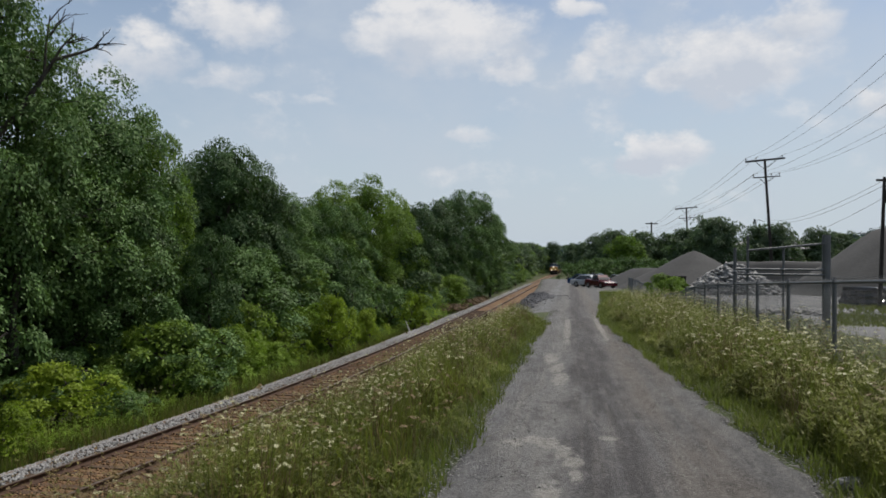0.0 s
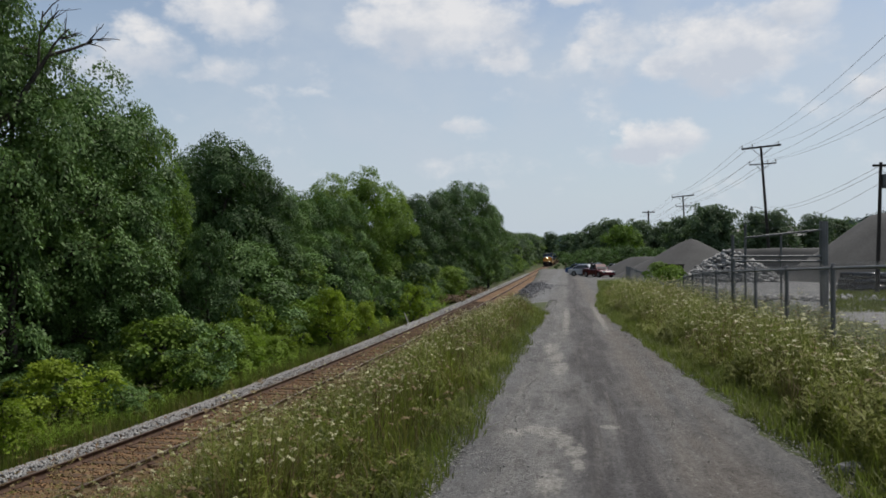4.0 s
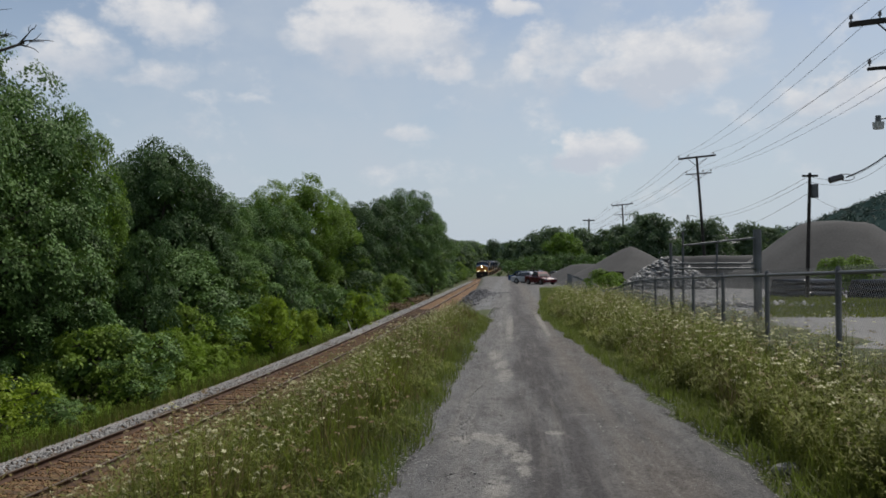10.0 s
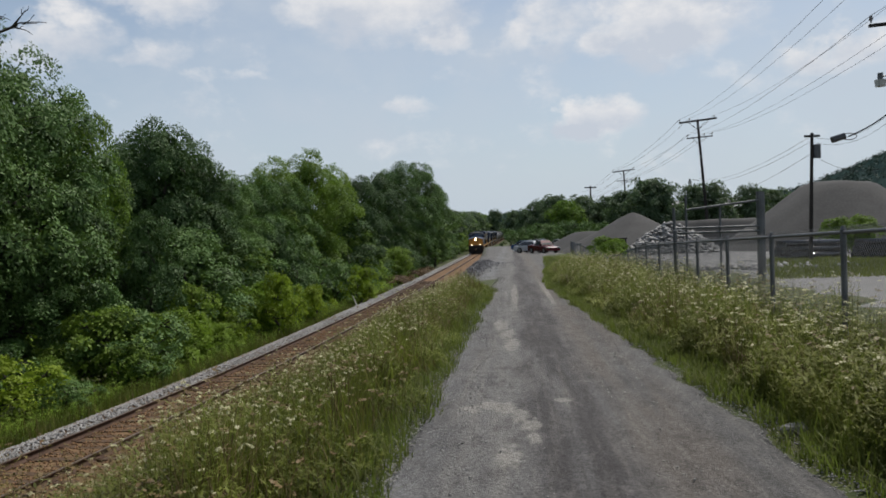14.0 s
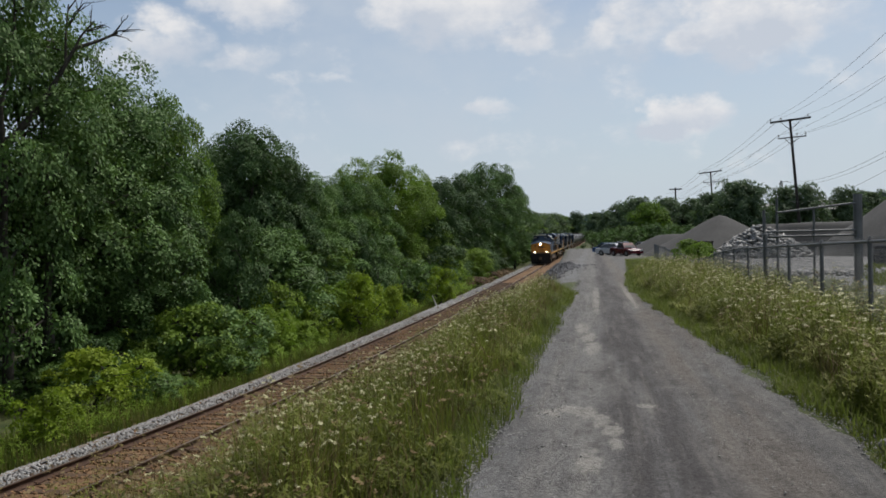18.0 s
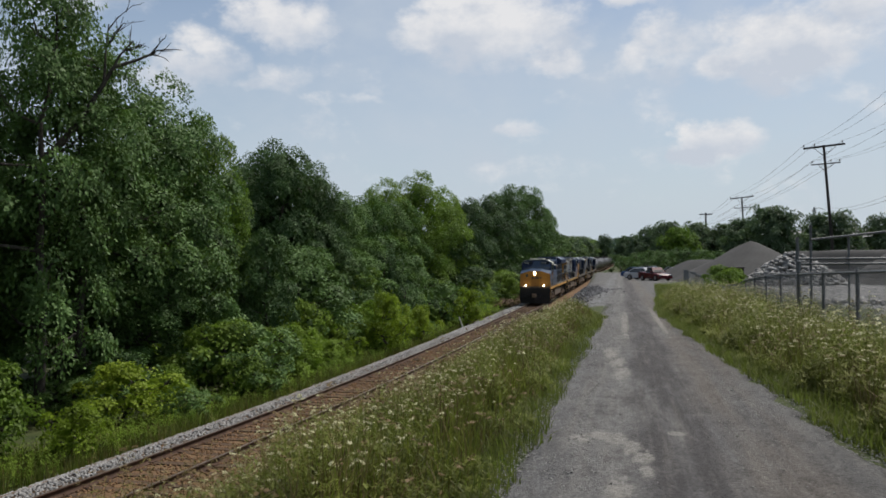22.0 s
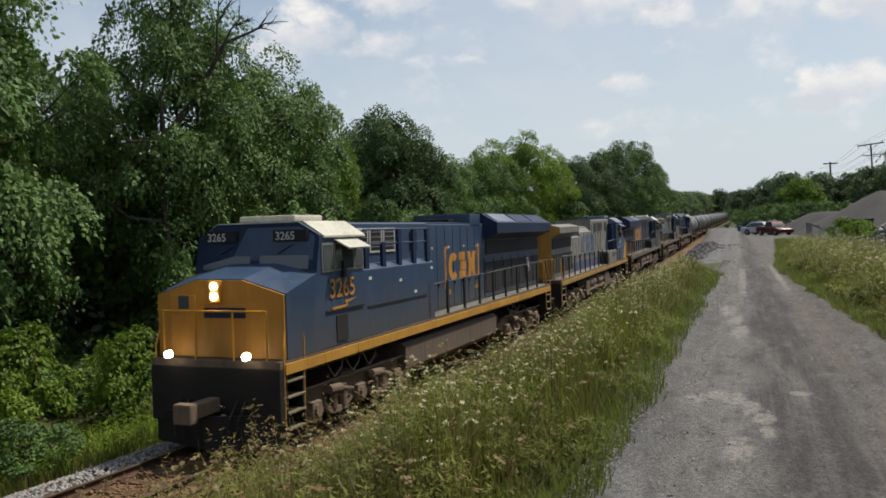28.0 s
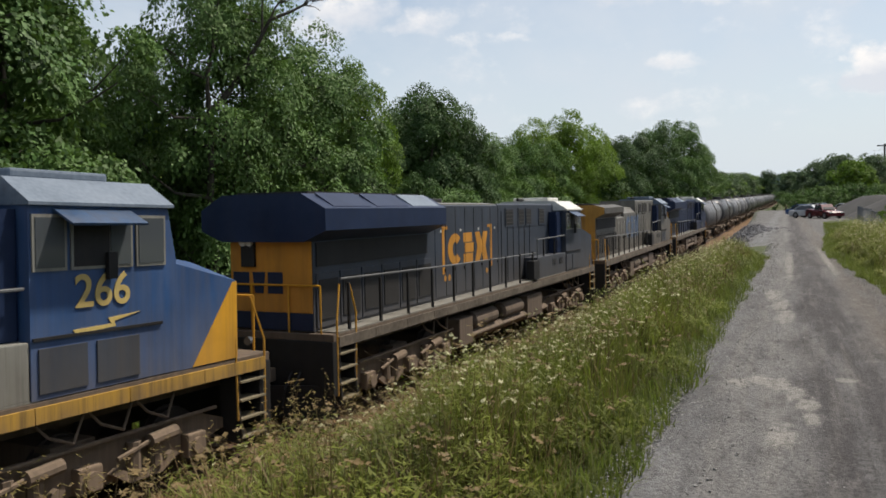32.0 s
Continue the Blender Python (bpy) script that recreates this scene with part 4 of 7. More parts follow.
def bogie(base, yc, turning, axles=(-1.95, 0.0, 1.95), r=0.53, half=1.0, name="truck"):
    """A truck: side frames, bolster, axle boxes and springs, with its wheelsets."""
    bm = bmesh.new()
    a, b = axles[0] - 0.75, axles[-1] + 0.75
    for sx in (-1, 1):
        ring = []
        for dx in (0.0, 0.16):
            pts = [(a, 0.62), (a, 0.78), (a + 0.5, 0.95)] + [(b - 0.5, 0.95), (b, 0.78), (b, 0.62), (b - 0.45, 0.52), (axles[-1] - 0.55, 0.36), (axles[0] + 0.55, 0.36), (a + 0.45, 0.52)]
            ring.append([(sx * (half + 0.02 + dx), yc + y, z) for y, z in pts])
        loft(bm, ring)
        for ax in axles:
            bx(bm, min(sx * (half + 0.14), sx * (half + 0.34)), max(sx * (half + 0.14), sx * (half + 0.34)), yc + ax - 0.19, yc + ax + 0.19, 0.36, 0.72, 0.03)
            cyl(bm, (sx * (half + 0.3), yc + ax, r), (sx * (half + 0.4), yc + ax, r), 0.13, 10)
        for k in range(len(axles) - 1):
            m = (axles[k] + axles[k + 1]) / 2
            cyl(bm, (sx * (half + 0.26), yc + m - 0.2, 0.42), (sx * (half + 0.26), yc + m - 0.2, 0.86), 0.1, 8)
            cyl(bm, (sx * (half + 0.26), yc + m + 0.2, 0.42), (sx * (half + 0.26), yc + m + 0.2, 0.86), 0.1, 8)
            cyl(bm, (sx * (half + 0.34), yc + m - 0.52, 0.86), (sx * (half + 0.34), yc + m - 0.02, 0.82), 0.1, 10)
            cyl(bm, (sx * (half + 0.34), yc + m - 0.02, 0.82), (sx * (half + 0.34), yc + m + 0.55, 0.7), 0.035, 6)
            loft(bm, [[(sx * (half + o), yc + m + y, z) for y, z in ((-0.62, 0.5), (-0.3, 0.3), (0.3, 0.3), (0.62, 0.5), (0.5, 0.56), (0.25, 0.42), (-0.25, 0.42), (-0.5, 0.56))] for o in (0.2, 0.3)])
        cyl(bm, (sx * (half + 0.3), yc + a + 0.3, 1.02), (sx * (half + 0.3), yc + b - 0.3, 0.98), 0.03, 6)
    bx(bm, -half, half, yc - 0.35, yc + 0.35, 0.55, 1.0)
    tr = part(name, bm, M_UNDER, base, "dust-caked steel truck frame")
    for ax in axles:
        w = bmesh.new()
        cyl(w, (-half + 0.05, 0, 0), (half - 0.05, 0, 0), 0.09, 8)
        for sx in (-1, 1):
            cyl(w, (sx * 0.69, 0, 0), (sx * 0.82, 0, 0), r, 24)
            cyl(w, (sx * 0.66, 0, 0), (sx * 0.69, 0, 0), r + 0.03, 24)
            cyl(w, (sx * 0.82, 0, 0), (sx * 0.86, 0, 0), 0.22, 12)
            for k in range(4):
                t = k * math.pi / 2
                bx(w, min(sx * 0.81, sx * 0.835), max(sx * 0.81, sx * 0.835), math.cos(t) * 0.33 - 0.05, math.cos(t) * 0.33 + 0.05, math.sin(t) * 0.33 - 0.05, math.sin(t) * 0.33 + 0.05)
        wo = part("wheelset", w, M_WHEEL, tr)
        wo.location = (0, yc + ax, r)
        if turning is not None:
            WHEELS.append((wo, yc + ax, r, turning))
    return tr


def emblem(base, y0, y1, z0, z1, x, m, brackets=True, flip=1):
    """The side emblem as plain painted shapes: a ring, a stack of bars, a bow tie, between two brackets."""
    h, w = z1 - z0, (y1 - y0)
    t = 0.0035

    def plate(poly, name="emblem_shape"):
        bm = bmesh.new()
        loft(bm, [[(x + d, a, b) for a, b in poly] for d in (-t, t)])
        part(name, bm, m, base)

    u = lambda k: (y0 + k * w) if flip > 0 else (y1 - k * w)
    n = 18
    rc, zc, ra, rb = u(0.17), (z0 + z1) / 2, w * 0.165, h * 0.5
    arc = [0.75 + (6.2832 - 1.5) * i / n for i in range(n + 1)]
    bm = bmesh.new()
    rows = [[bm.verts.new((x + d, rc + flip * ra * k * math.cos(t_), zc + rb * q * math.sin(t_))) for t_ in arc] for d in (-t, t) for k, q in ((1.0, 1.0), (0.36, 0.46))]
    for p, q in ((0, 1), (2, 3), (0, 2), (1, 3)):
        for i in range(n):
            bm.faces.new((rows[p][i], rows[p][i + 1], rows[q][i + 1], rows[q][i]))
    bmesh.ops.recalc_face_normals(bm, faces=bm.faces)
    part("emblem_crescent", bm, m, base)
    for k, (c0, c1) in enumerate(((0.37, 0.58), (0.4, 0.62), (0.37, 0.6))):
        a, b = sorted((u(c0), u(c1)))
        lo, hi = z1 - h * (0.345 * k + 0.31), z1 - h * 0.345 * k
        plate([(a, lo), (b, lo), (b, hi), (a, hi)], "emblem_bar")
    a, b = sorted((u(0.66), u(1.0)))
    c = (a + b) / 2
    plate([(a, z0), (c - 0.05 * w, z0), (c, zc - 0.2 * h), (c + 0.05 * w, z0), (b, z0), (c + 0.11 * w, zc), (b, z1), (c + 0.05 * w, z1), (c, zc + 0.2 * h), (c - 0.05 * w, z1), (a, z1), (c - 0.11 * w, zc)], "emblem_tie")
    if brackets:
        for k, s in ((-0.12, 1), (1.12, -1)):
            e, f = u(k), u(k + s * 0.05)
            a, b = sorted((e, f))
            plate([(a, z0 - 0.25 * h), (b, z0 - 0.25 * h), (b, z1 + 0.2 * h), (a, z1 + 0.2 * h)], "emblem_bracket")
            g = u(k + s * 0.12)
            a, b = sorted((e, g))
            plate([(a, z1 + 0.14 * h), (b, z1 + 0.14 * h), (b, z1 + 0.24 * h), (a, z1 + 0.24 * h)], "emblem_bracket")
            for d in (0.06, 0.15):
                q = u(k + s * d)
                plate([(q + 0.085 * math.cos(i * 0.785), z0 - 0.38 * h + 0.085 * math.sin(i * 0.785)) for i in range(8)], "emblem_dot")


def locomotive(cfg):
    """A six-axle diesel locomotive, nose towards -y, origin on the rail at its front."""
    g = cfg
    base = thing("locomotive", g["label"], "locomotive", "locomotives of the train")
    L = 20.9
    hood, cabm, endm, roofm = g["hood"], g["cab"], g["end"], g["roof"]
    hw = 1.0
    # frame and walkway
    bm = bmesh.new()
    bx(bm, -0.75, 0.75, 0.5, L - 0.5, 1.2, 1.62)
    bx(bm, -1.5, 1.5, 0.25, L - 0.25, 1.62, 1.76, 0.01)
    part("frame", bm, M_UNDER, base, "dusty black underframe")
    for sx in (-1, 1):
        n = 14
        for k in range(n):
            a, b = 0.4 + (L - 0.8) * k / n, 0.4 + (L - 0.8) * (k + 1) / n
            part("sill_panel", cube(sx * 1.515 - 0.02, sx * 1.515 + 0.02, a, b - 0.012, 1.5, 1.7), g["sill"], base, "yellow side sill panel" if g["wide"] else "dirty side sill panel with worn paint")
        part("walkway", cube(sx * 1.25 - 0.24, sx * 1.25 + 0.24, 4.6, L - 0.45, 1.765, 1.79), M_LGREY, base, "grey walkway along the hood")
    # pilot, plough, coupler at both ends
    for d, y0 in ((1, 0.0), (-1, L)):
        yy = lambda v: y0 + d * v
        a, b = sorted((yy(0.22), yy(0.5)))
        part("pilot", cube(-1.5, 1.5, a, b, 0.55, 1.62, 0.02), M_LBLACK, base, "black pilot plate")
        bm = bmesh.new()
        loft(bm, [[(-1.45, yy(0.3), z) for z in (0.12, 0.75)] + [(-1.45, yy(0.36), z) for z in (0.75, 0.12)],
                  [(0, yy(-0.12), z) for z in (0.12, 0.75)] + [(0, yy(-0.06), z) for z in (0.75, 0.12)],
                  [(1.45, yy(0.3), z) for z in (0.12, 0.75)] + [(1.45, yy(0.36), z) for z in (0.75, 0.12)]])
        part("snow_plough", bm, M_LBLACK, base, "black snow plough")
        bm = bmesh.new()
        a, b = sorted((yy(-0.6), yy(0.3)))
        bx(bm, -0.14, 0.14, a, b, 0.78, 1.05, 0.03)
        bx(bm, -0.2, 0.2, *sorted((yy(-0.72), yy(-0.5))), 0.72, 1.1, 0.04)
        part("coupler", bm, M_UNDER, base, "rusty knuckle coupler")
        for sx in (-1, 1):
            bm = cube(min(sx * 1.1, sx * 1.14), max(sx * 1.1, sx * 1.14), *sorted((yy(0.45), yy(1.0))), 0.4, 1.6)
            for e in (0.42, 1.0):
                guard = [(1.12, 0.42), (1.5, 0.36), (1.56, 0.5), (1.5, 0.95), (1.52, 1.6), (1.12, 1.6)]
                loft(bm, [[(sx * x, yy(e + o), z) for x, z in guard] for o in (0.0, 0.035)])
            st = part("step_well", bm, M_LBLACK, base, "black step well with curved guards")
            for k in range(4):
                z = 0.45 + 0.3 * k
                part("step", cube(min(sx * 1.2, sx * 1.56), max(sx * 1.2, sx * 1.56), *sorted((yy(0.42), yy(1.03))), z, z + 0.03), M_STEP, st)
            part("grab_rail", rod([(sx * 1.5, yy(0.38), 0.55), (sx * 1.5, yy(0.38), 2.0), (sx * 1.42, yy(0.62), 2.72)], 0.02), M_LYELLOW, base, "yellow grab rail")
            part("grab_rail", rod([(sx * 1.5, yy(1.05), 0.75), (sx * 1.5, yy(1.1), 2.1), (sx * 1.42, yy(1.0), 2.7)], 0.02), M_LYELLOW, base, "yellow grab rail")
        part("end_rail", rod([(-1.2, yy(0.28), 1.75), (-1.2, yy(0.28), 2.7), (1.2, yy(0.28), 2.7), (1.2, yy(0.28), 1.75)], 0.02), M_LYELLOW, base, "yellow end handrail")
        for x in (-0.45, 0.45):
            part("end_post", rod([(x, yy(0.28), 1.7), (x, yy(0.28), 2.7)], 0.02), M_LYELLOW, base)
        for x in (-0.75, -0.55, 0.55, 0.75):
            part("air_hose", rod([(x, yy(0.2), 1.0), (x, yy(-0.05), 0.7), (x * 0.9, yy(-0.1), 0.35)], 0.025), M_LBLACK, base)
    # nose
    n0, c0, c1 = g["nose_y"], g["cab_y"], g["cab_end"]
    top, wz = g["cab_z"], 3.4

    def nose_ring(y, k):
        return [(-1.5, y, 1.77), (1.5, y, 1.77), (1.5, y, 3.02 + 0.32 * k), (0.55, y, 3.3 + 0.25 * k), (-0.55, y, 3.3 + 0.25 * k), (-1.5, y, 3.02 + 0.32 * k)]

    part("nose", loft(bmesh.new(), [nose_ring(n0 + 0.02, 0), nose_ring(c0, 1)]), cabm, base, "low sloping nose")
    face = [(-1.48, 1.78), (1.48, 1.78), (1.48, 3.0), (0.55, 3.28), (-0.55, 3.28), (-1.48, 3.0)]
    part("nose_face", loft(bmesh.new(), [[(x, n0 - 0.03, z) for x, z in face], [(x, n0 + 0.015, z) for x, z in face]]), endm, base, g["end_label"])
    part("nose_door", cube(-1.15, -0.55, n0 - 0.05, n0, 1.8, 3.0, 0.015), endm, base)
    part("number_shape", cube(-0.35, 0.62, n0 - 0.045, n0 - 0.02, 2.55, 2.75), M_LNAVY, base)
    if g.get("flash"):
        for sx in (-1, 1):
            tri = [(n0 + 0.02, 1.78), (n0 + 1.0, 1.78), (n0 + 0.1, 3.0), (n0 + 0.02, 3.0)]
            part("nose_flash", loft(bmesh.new(), [[(sx * 1.496, a, b) for a, b in tri], [(sx * 1.512, a, b) for a, b in tri]]), M_LYELLOW, base, "yellow wedge on the nose side")
    hl = part("headlight_housing", cube(-0.2, 0.1, n0 - 0.1, n0, 2.84, 3.28, 0.03), endm, base)
    for z in (2.97, 3.17):
        part("headlight", cyl(bmesh.new(), (-0.05, n0 - 0.13, z), (-0.05, n0 - 0.09, z), 0.075, 14), M_HEAD if g["lit"] else M_LGLASS, hl, "glowing headlight" if g["lit"] else "")
    for x in (-0.9, 0.9):
        part("ditch_light", cyl(bmesh.new(), (x, 0.0, 1.88), (x, 0.1, 1.88), 0.075, 14), M_DITCH if g["lit"] else M_LGLASS, base, "glowing ditch light" if g["lit"] else "")
    # cab
    rz = top + 0.28
    ring = lambda y, dy: [(-1.5, y, 1.78), (1.5, y, 1.78), (1.5, y, wz), (1.5, y + dy, top), (1.0, y + dy, rz), (-1.0, y + dy, rz), (-1.5, y + dy, top), (-1.5, y, wz)]
    part("cab", loft(bmesh.new(), [ring(c0, 0.16), ring(c1, 0.0)]), cabm, base, "wide operator's cab")
    if g["wide"]:
        face = [(-1.5, wz, 0.0), (1.5, wz, 0.0), (1.5, top, 0.16), (1.0, rz, 0.16), (-1.0, rz, 0.16), (-1.5, top, 0.16)]
        part("cab_face", loft(bmesh.new(), [[(x, c0 + o - 0.014, z) for x, z, o in face], [(x, c0 + o + 0.004, z) for x, z, o in face]]), M_LNAVY, base, "dark navy front of the cab")
        part("nose_window", cube(-0.95, -0.7, n0 - 0.06, n0 - 0.04, 2.72, 2.98), M_LGLASS, base)
    part("cab_roof", loft(bmesh.new(), [[(1.56, y, top - 0.01), (1.06, y, rz + 0.03), (-1.06, y, rz + 0.03), (-1.56, y, top - 0.01), (-1.56, y, top - 0.05), (1.56, y, top - 0.05)] for y in (c0 + (0.24 if g["wide"] else 0.08), c1 + 0.03)]), roofm, base, g["roof_label"])
    part("number_board", cube(-1.25, -0.45, c0 + 0.05, c0 + 0.14, top - 0.1, top + 0.13), M_LBLACK, base)
    nb = part("number_board", cube(0.45, 1.25, c0 + 0.05, c0 + 0.14, top - 0.1, top + 0.13), M_LBLACK, base)
    if g["number"] == "3265":
        for x0 in (-1.2, 0.5):
            lettering(g["number"], 0.24, M_LWHITE, base, pose(x0, c0 + 0.045, top - 0.07, 90, 0, 0), "board_number", "white number on the board")
    for x0, x1 in ((-1.3, -0.12), (0.12, 1.3)):
        q = [(x0, 3.43), (x1, 3.43), (x1, top - 0.1), (x0, top - 0.1)]
        sl = lambda z: c0 + 0.16 * (z - wz) / (top - wz)
        pane = part("windscreen", loft(bmesh.new(), [[(x, sl(z) - 0.02, z) for x, z in q], [(x, sl(z) + 0.01, z) for x, z in q]]), M_LGLASS, base, "dark sloping windscreen")
        part("wiper", rod([((x0 + x1) / 2 + 0.2, sl(top - 0.2) - 0.04, top - 0.17), ((x0 + x1) / 2 - 0.15, sl(3.75) - 0.04, 3.75)], 0.012, 4), M_LBLACK, pane)
    cw = c1 - c0
    for sx in (-1, 1):
        for k, (a, b, m) in enumerate(((0.11, 0.3, M_LGLASS), (0.36, 0.5, M_LGLASS), (0.51, 0.74, M_GRILLE), (0.8, 0.97, M_LGLASS))):
            y0, y1 = c0 + cw * a, c0 + cw * b
            fr = part("window_frame", cube(min(sx * 1.49, sx * 1.525), max(sx * 1.49, sx * 1.525), y0 - 0.04, y1 + 0.04, 3.34, top - 0.16), M_LGREY, base)
            part("pane", cube(min(sx * 1.5, sx * 1.535), max(sx * 1.5, sx * 1.535), y0, y1, 3.38, top - 0.2), m, fr)
        aw = [(1.5, top - 0.08), (1.5, top - 0.11), (1.86, top - 0.3), (1.87, top - 0.27)]
        part("awning", loft(bmesh.new(), [[(sx * x, y, z) for x, z in aw] for y in (c0 + cw * 0.36, c0 + cw * 0.86)]), roofm if g["lit"] else M_LBLUE, base, "folding awning over the cab window")
        part("mirror", cube(min(sx * 1.53, sx * 1.6), max(sx * 1.53, sx * 1.6), c0 + cw * 0.48, c0 + cw * 0.54, 3.2, 3.55), M_LBLACK, base)
        part("body_seam", cube(min(sx * 1.5, sx * 1.53), max(sx * 1.5, sx * 1.53), c0 + 0.3, c1 - 0.02, 2.5, 2.54), M_LBLACK, base)
        for k in range(g.get("panels", 1)):
            y0 = c0 + 0.72 + 0.85 * k
            part("side_grille", cube(min(sx * 1.495, sx * 1.52), max(sx * 1.495, sx * 1.52), y0, y0 + (0.48 if g["wide"] else 0.7), 1.85, 2.4), M_GRILLE if g["wide"] else M_LFADED, base, "dark grille below the cab")
        # cab number and flash below it
        ns = 0.56 if g["wide"] else 0.6
        w = 0.58 * ns * len(g["number"])
        nz = 2.79 if g["wide"] else 2.86
        mid = c0 + cw * (0.52 if not g["wide"] else 0.55)
        if g["number"]:
            at = pose(1.513, mid - w / 2, nz, 90, 0, 90) if sx > 0 else pose(-1.513, mid + w / 2, nz, 90, 0, -90)
            lettering(g["number"], ns, g["num_mat"], base, at, "cab_number", "painted road number")
            bolt = [(-0.55, 2.58), (0.05, 2.6), (0.0, 2.68), (0.55, 2.72), (0.1, 2.63), (0.12, 2.56), (-0.5, 2.52)]
            part("stripe", loft(bmesh.new(), [[(sx * x, mid + sx * a, b) for a, b in bolt] for x in (1.495, 1.512)]), g["num_mat"], base)
    part("horn", rod([(0.3, c1 + 0.3, rz + 0.1), (0.3, c1 - 0.3, rz + 0.1)], 0.06, 8), M_LBLACK, base)
    part("roof_box", cube(-0.7, 0.7, c0 + 0.5, c1 - 0.35, rz + 0.03, rz + 0.17, 0.04), roofm, base)
    # equipment body behind the cab
    r0, z1, z2 = g["rad_y"], g["aux_z"], g["eng_z"]
    a_end = g["aux_end"]
    if g["wide"]:
        part("side_body", loft(bmesh.new(), [[(-1.49, y, 1.77), (1.49, y, 1.77), (1.49, y, 3.28), (1.3, y, 3.4), (-1.3, y, 3.4), (-1.49, y, 3.28)] for y in (c1, 7.85)]), hood, base, "full-width lower body")
        for sx in (-1, 1):
            part("body_seam", cube(min(sx * 1.485, sx * 1.51), max(sx * 1.485, sx * 1.51), c1 + 0.2, 7.3, 2.42, 2.46), M_LBLACK, base)
            part("body_window", cube(min(sx * 1.0, sx * 1.03), max(sx * 1.0, sx * 1.03), 7.35, 7.8, 3.62, 4.12), M_GRILLE, base, "small dark opening in the body")
            for yy_, zz_ in ((3.95, 3.05), (5.6, 2.9), (7.6, 3.1), (6.5, 2.55)):
                part("data_plate", cube(min(sx * 1.488, sx * 1.5), max(sx * 1.488, sx * 1.5), yy_, yy_ + 0.14, zz_, zz_ + 0.07), M_LWHITE, base, "small white data plate")
            part("body_rail", rod([(sx * 1.42, c1 + 0.2, 3.86), (sx * 1.42, 7.6, 3.86)], 0.02), M_LBLUE, base)
            part("body_rail", rod([(sx * 1.42, c1 + 0.2, 4.2), (sx * 1.42, 7.6, 4.2)], 0.02), M_LBLUE, base)
            for k in range(5):
                y = c1 + 0.3 + 0.9 * k
                part("body_post", cube(min(sx * 1.38, sx * 1.46), max(sx * 1.38, sx * 1.46), y - 0.09, y + 0.09, 3.3, 4.2 if k > 1 else 3.9), M_LNAVY, base)
    else:
        for sx in (-1, 1):
            # navy box against the hood, the same colour whatever the cab's paint
            part("cab_rear_box", cube(min(sx * 1.02, sx * 1.3), max(sx * 1.02, sx * 1.3), c1 + 0.02, c1 + 0.62, 2.5, top - 0.1), M_LNAVY, base, "dark navy box behind the cab")
            part("cab_door", cube(min(sx * 1.29, sx * 1.33), max(sx * 1.29, sx * 1.33), c1 + 0.06, c1 + 0.58, 2.52, 3.9), M_LNAVY, base)
            lk = part("side_locker", cube(min(sx * 1.02, sx * 1.485), max(sx * 1.02, sx * 1.485), c1 + 0.004, 7.93, 1.78, 2.5, 0.02), hood, base, "low locker along the walkway")
            for k in range(2):
                for j in range(4):
                    part("louvre", cube(min(sx * 1.48, sx * 1.5), max(sx * 1.48, sx * 1.5), c1 + 0.45 + 0.85 * k, c1 + 0.85 + 0.85 * k, 2.16 + 0.055 * j, 2.19 + 0.055 * j), M_GRILLE, lk)
            part("locker_rail", rod([(sx * 1.46, 7.88, 2.0), (sx * 1.46, 7.88, 3.1), (sx * 1.46, c1 + 0.05, 3.14)], 0.022), M_GALV, base, "grey handrail over the locker")
            for y in (5.94, 7.19):
                part("locker_post", cube(min(sx * 1.44, sx * 1.485), max(sx * 1.44, sx * 1.485), y - 0.03, y + 0.03, 2.5, 3.1), M_LBLACK, base)
            if cabm is M_LROYAL:
                wedge = [(c1 + 0.02, 2.5), (c1 + 1.5, 2.5), (c1 + 0.12, 4.3), (c1 + 0.02, 4.3)]
                part("blue_wedge", loft(bmesh.new(), [[(sx * x, a, b) for a, b in wedge] for x in (hw + 0.006, hw + 0.014)]), M_LROYAL, base, "blue painted wedge behind the cab")
    sec = lambda y, w, z, e: [(-w, y, 1.78), (w, y, 1.78), (w, y, z - e), (w - e, y, z), (-w + e, y, z), (-w, y, z - e)]
    part("equipment_hood", loft(bmesh.new(), [sec(c1 + 0.01, hw + 0.004, z1, 0.04), sec(a_end, hw + 0.004, z1, 0.04)]), hood, base)
    he = g["low_y"] or r0
    part("engine_hood", loft(bmesh.new(), [sec(a_end + 0.004, hw, z2, g["eave"]), sec(he, hw, z2, g["eave"])]), hood, base)
    part("hood_roof", loft(bmesh.new(), [[(hw - g["eave"] + 0.02, y, z2 + 0.015), (0.5, y, z2 + 0.05), (-0.5, y, z2 + 0.05), (-hw + g["eave"] - 0.02, y, z2 + 0.015), (-hw + g["eave"] - 0.02, y, z2 - 0.02), (hw - g["eave"] + 0.02, y, z2 - 0.02)] for y in (a_end + 0.05, he - 0.05)]), g["hood_roof"], base, "grimy hood roof")
    if g["low_y"]:
        part("exhaust_hood", loft(bmesh.new(), [sec(he + 0.004, hw, z2 - 0.42, 0.06), sec(r0, hw, z2 - 0.42, 0.06)]), hood, base, "lower hood section round the exhaust")
        part("exhaust_deck", cube(-hw + 0.12, hw - 0.12, he + 0.02, r0 + 0.3, z2 - 0.42, z2 - 0.16, 0.03), M_LSOOT, base, "soot-black deck round the exhaust")
        part("exhaust_chimney", cyl(bmesh.new(), (0, he + 0.6, z2 - 0.2), (0, he + 0.6, z2 + 0.12), 0.26, 14), M_LBLACK, base)
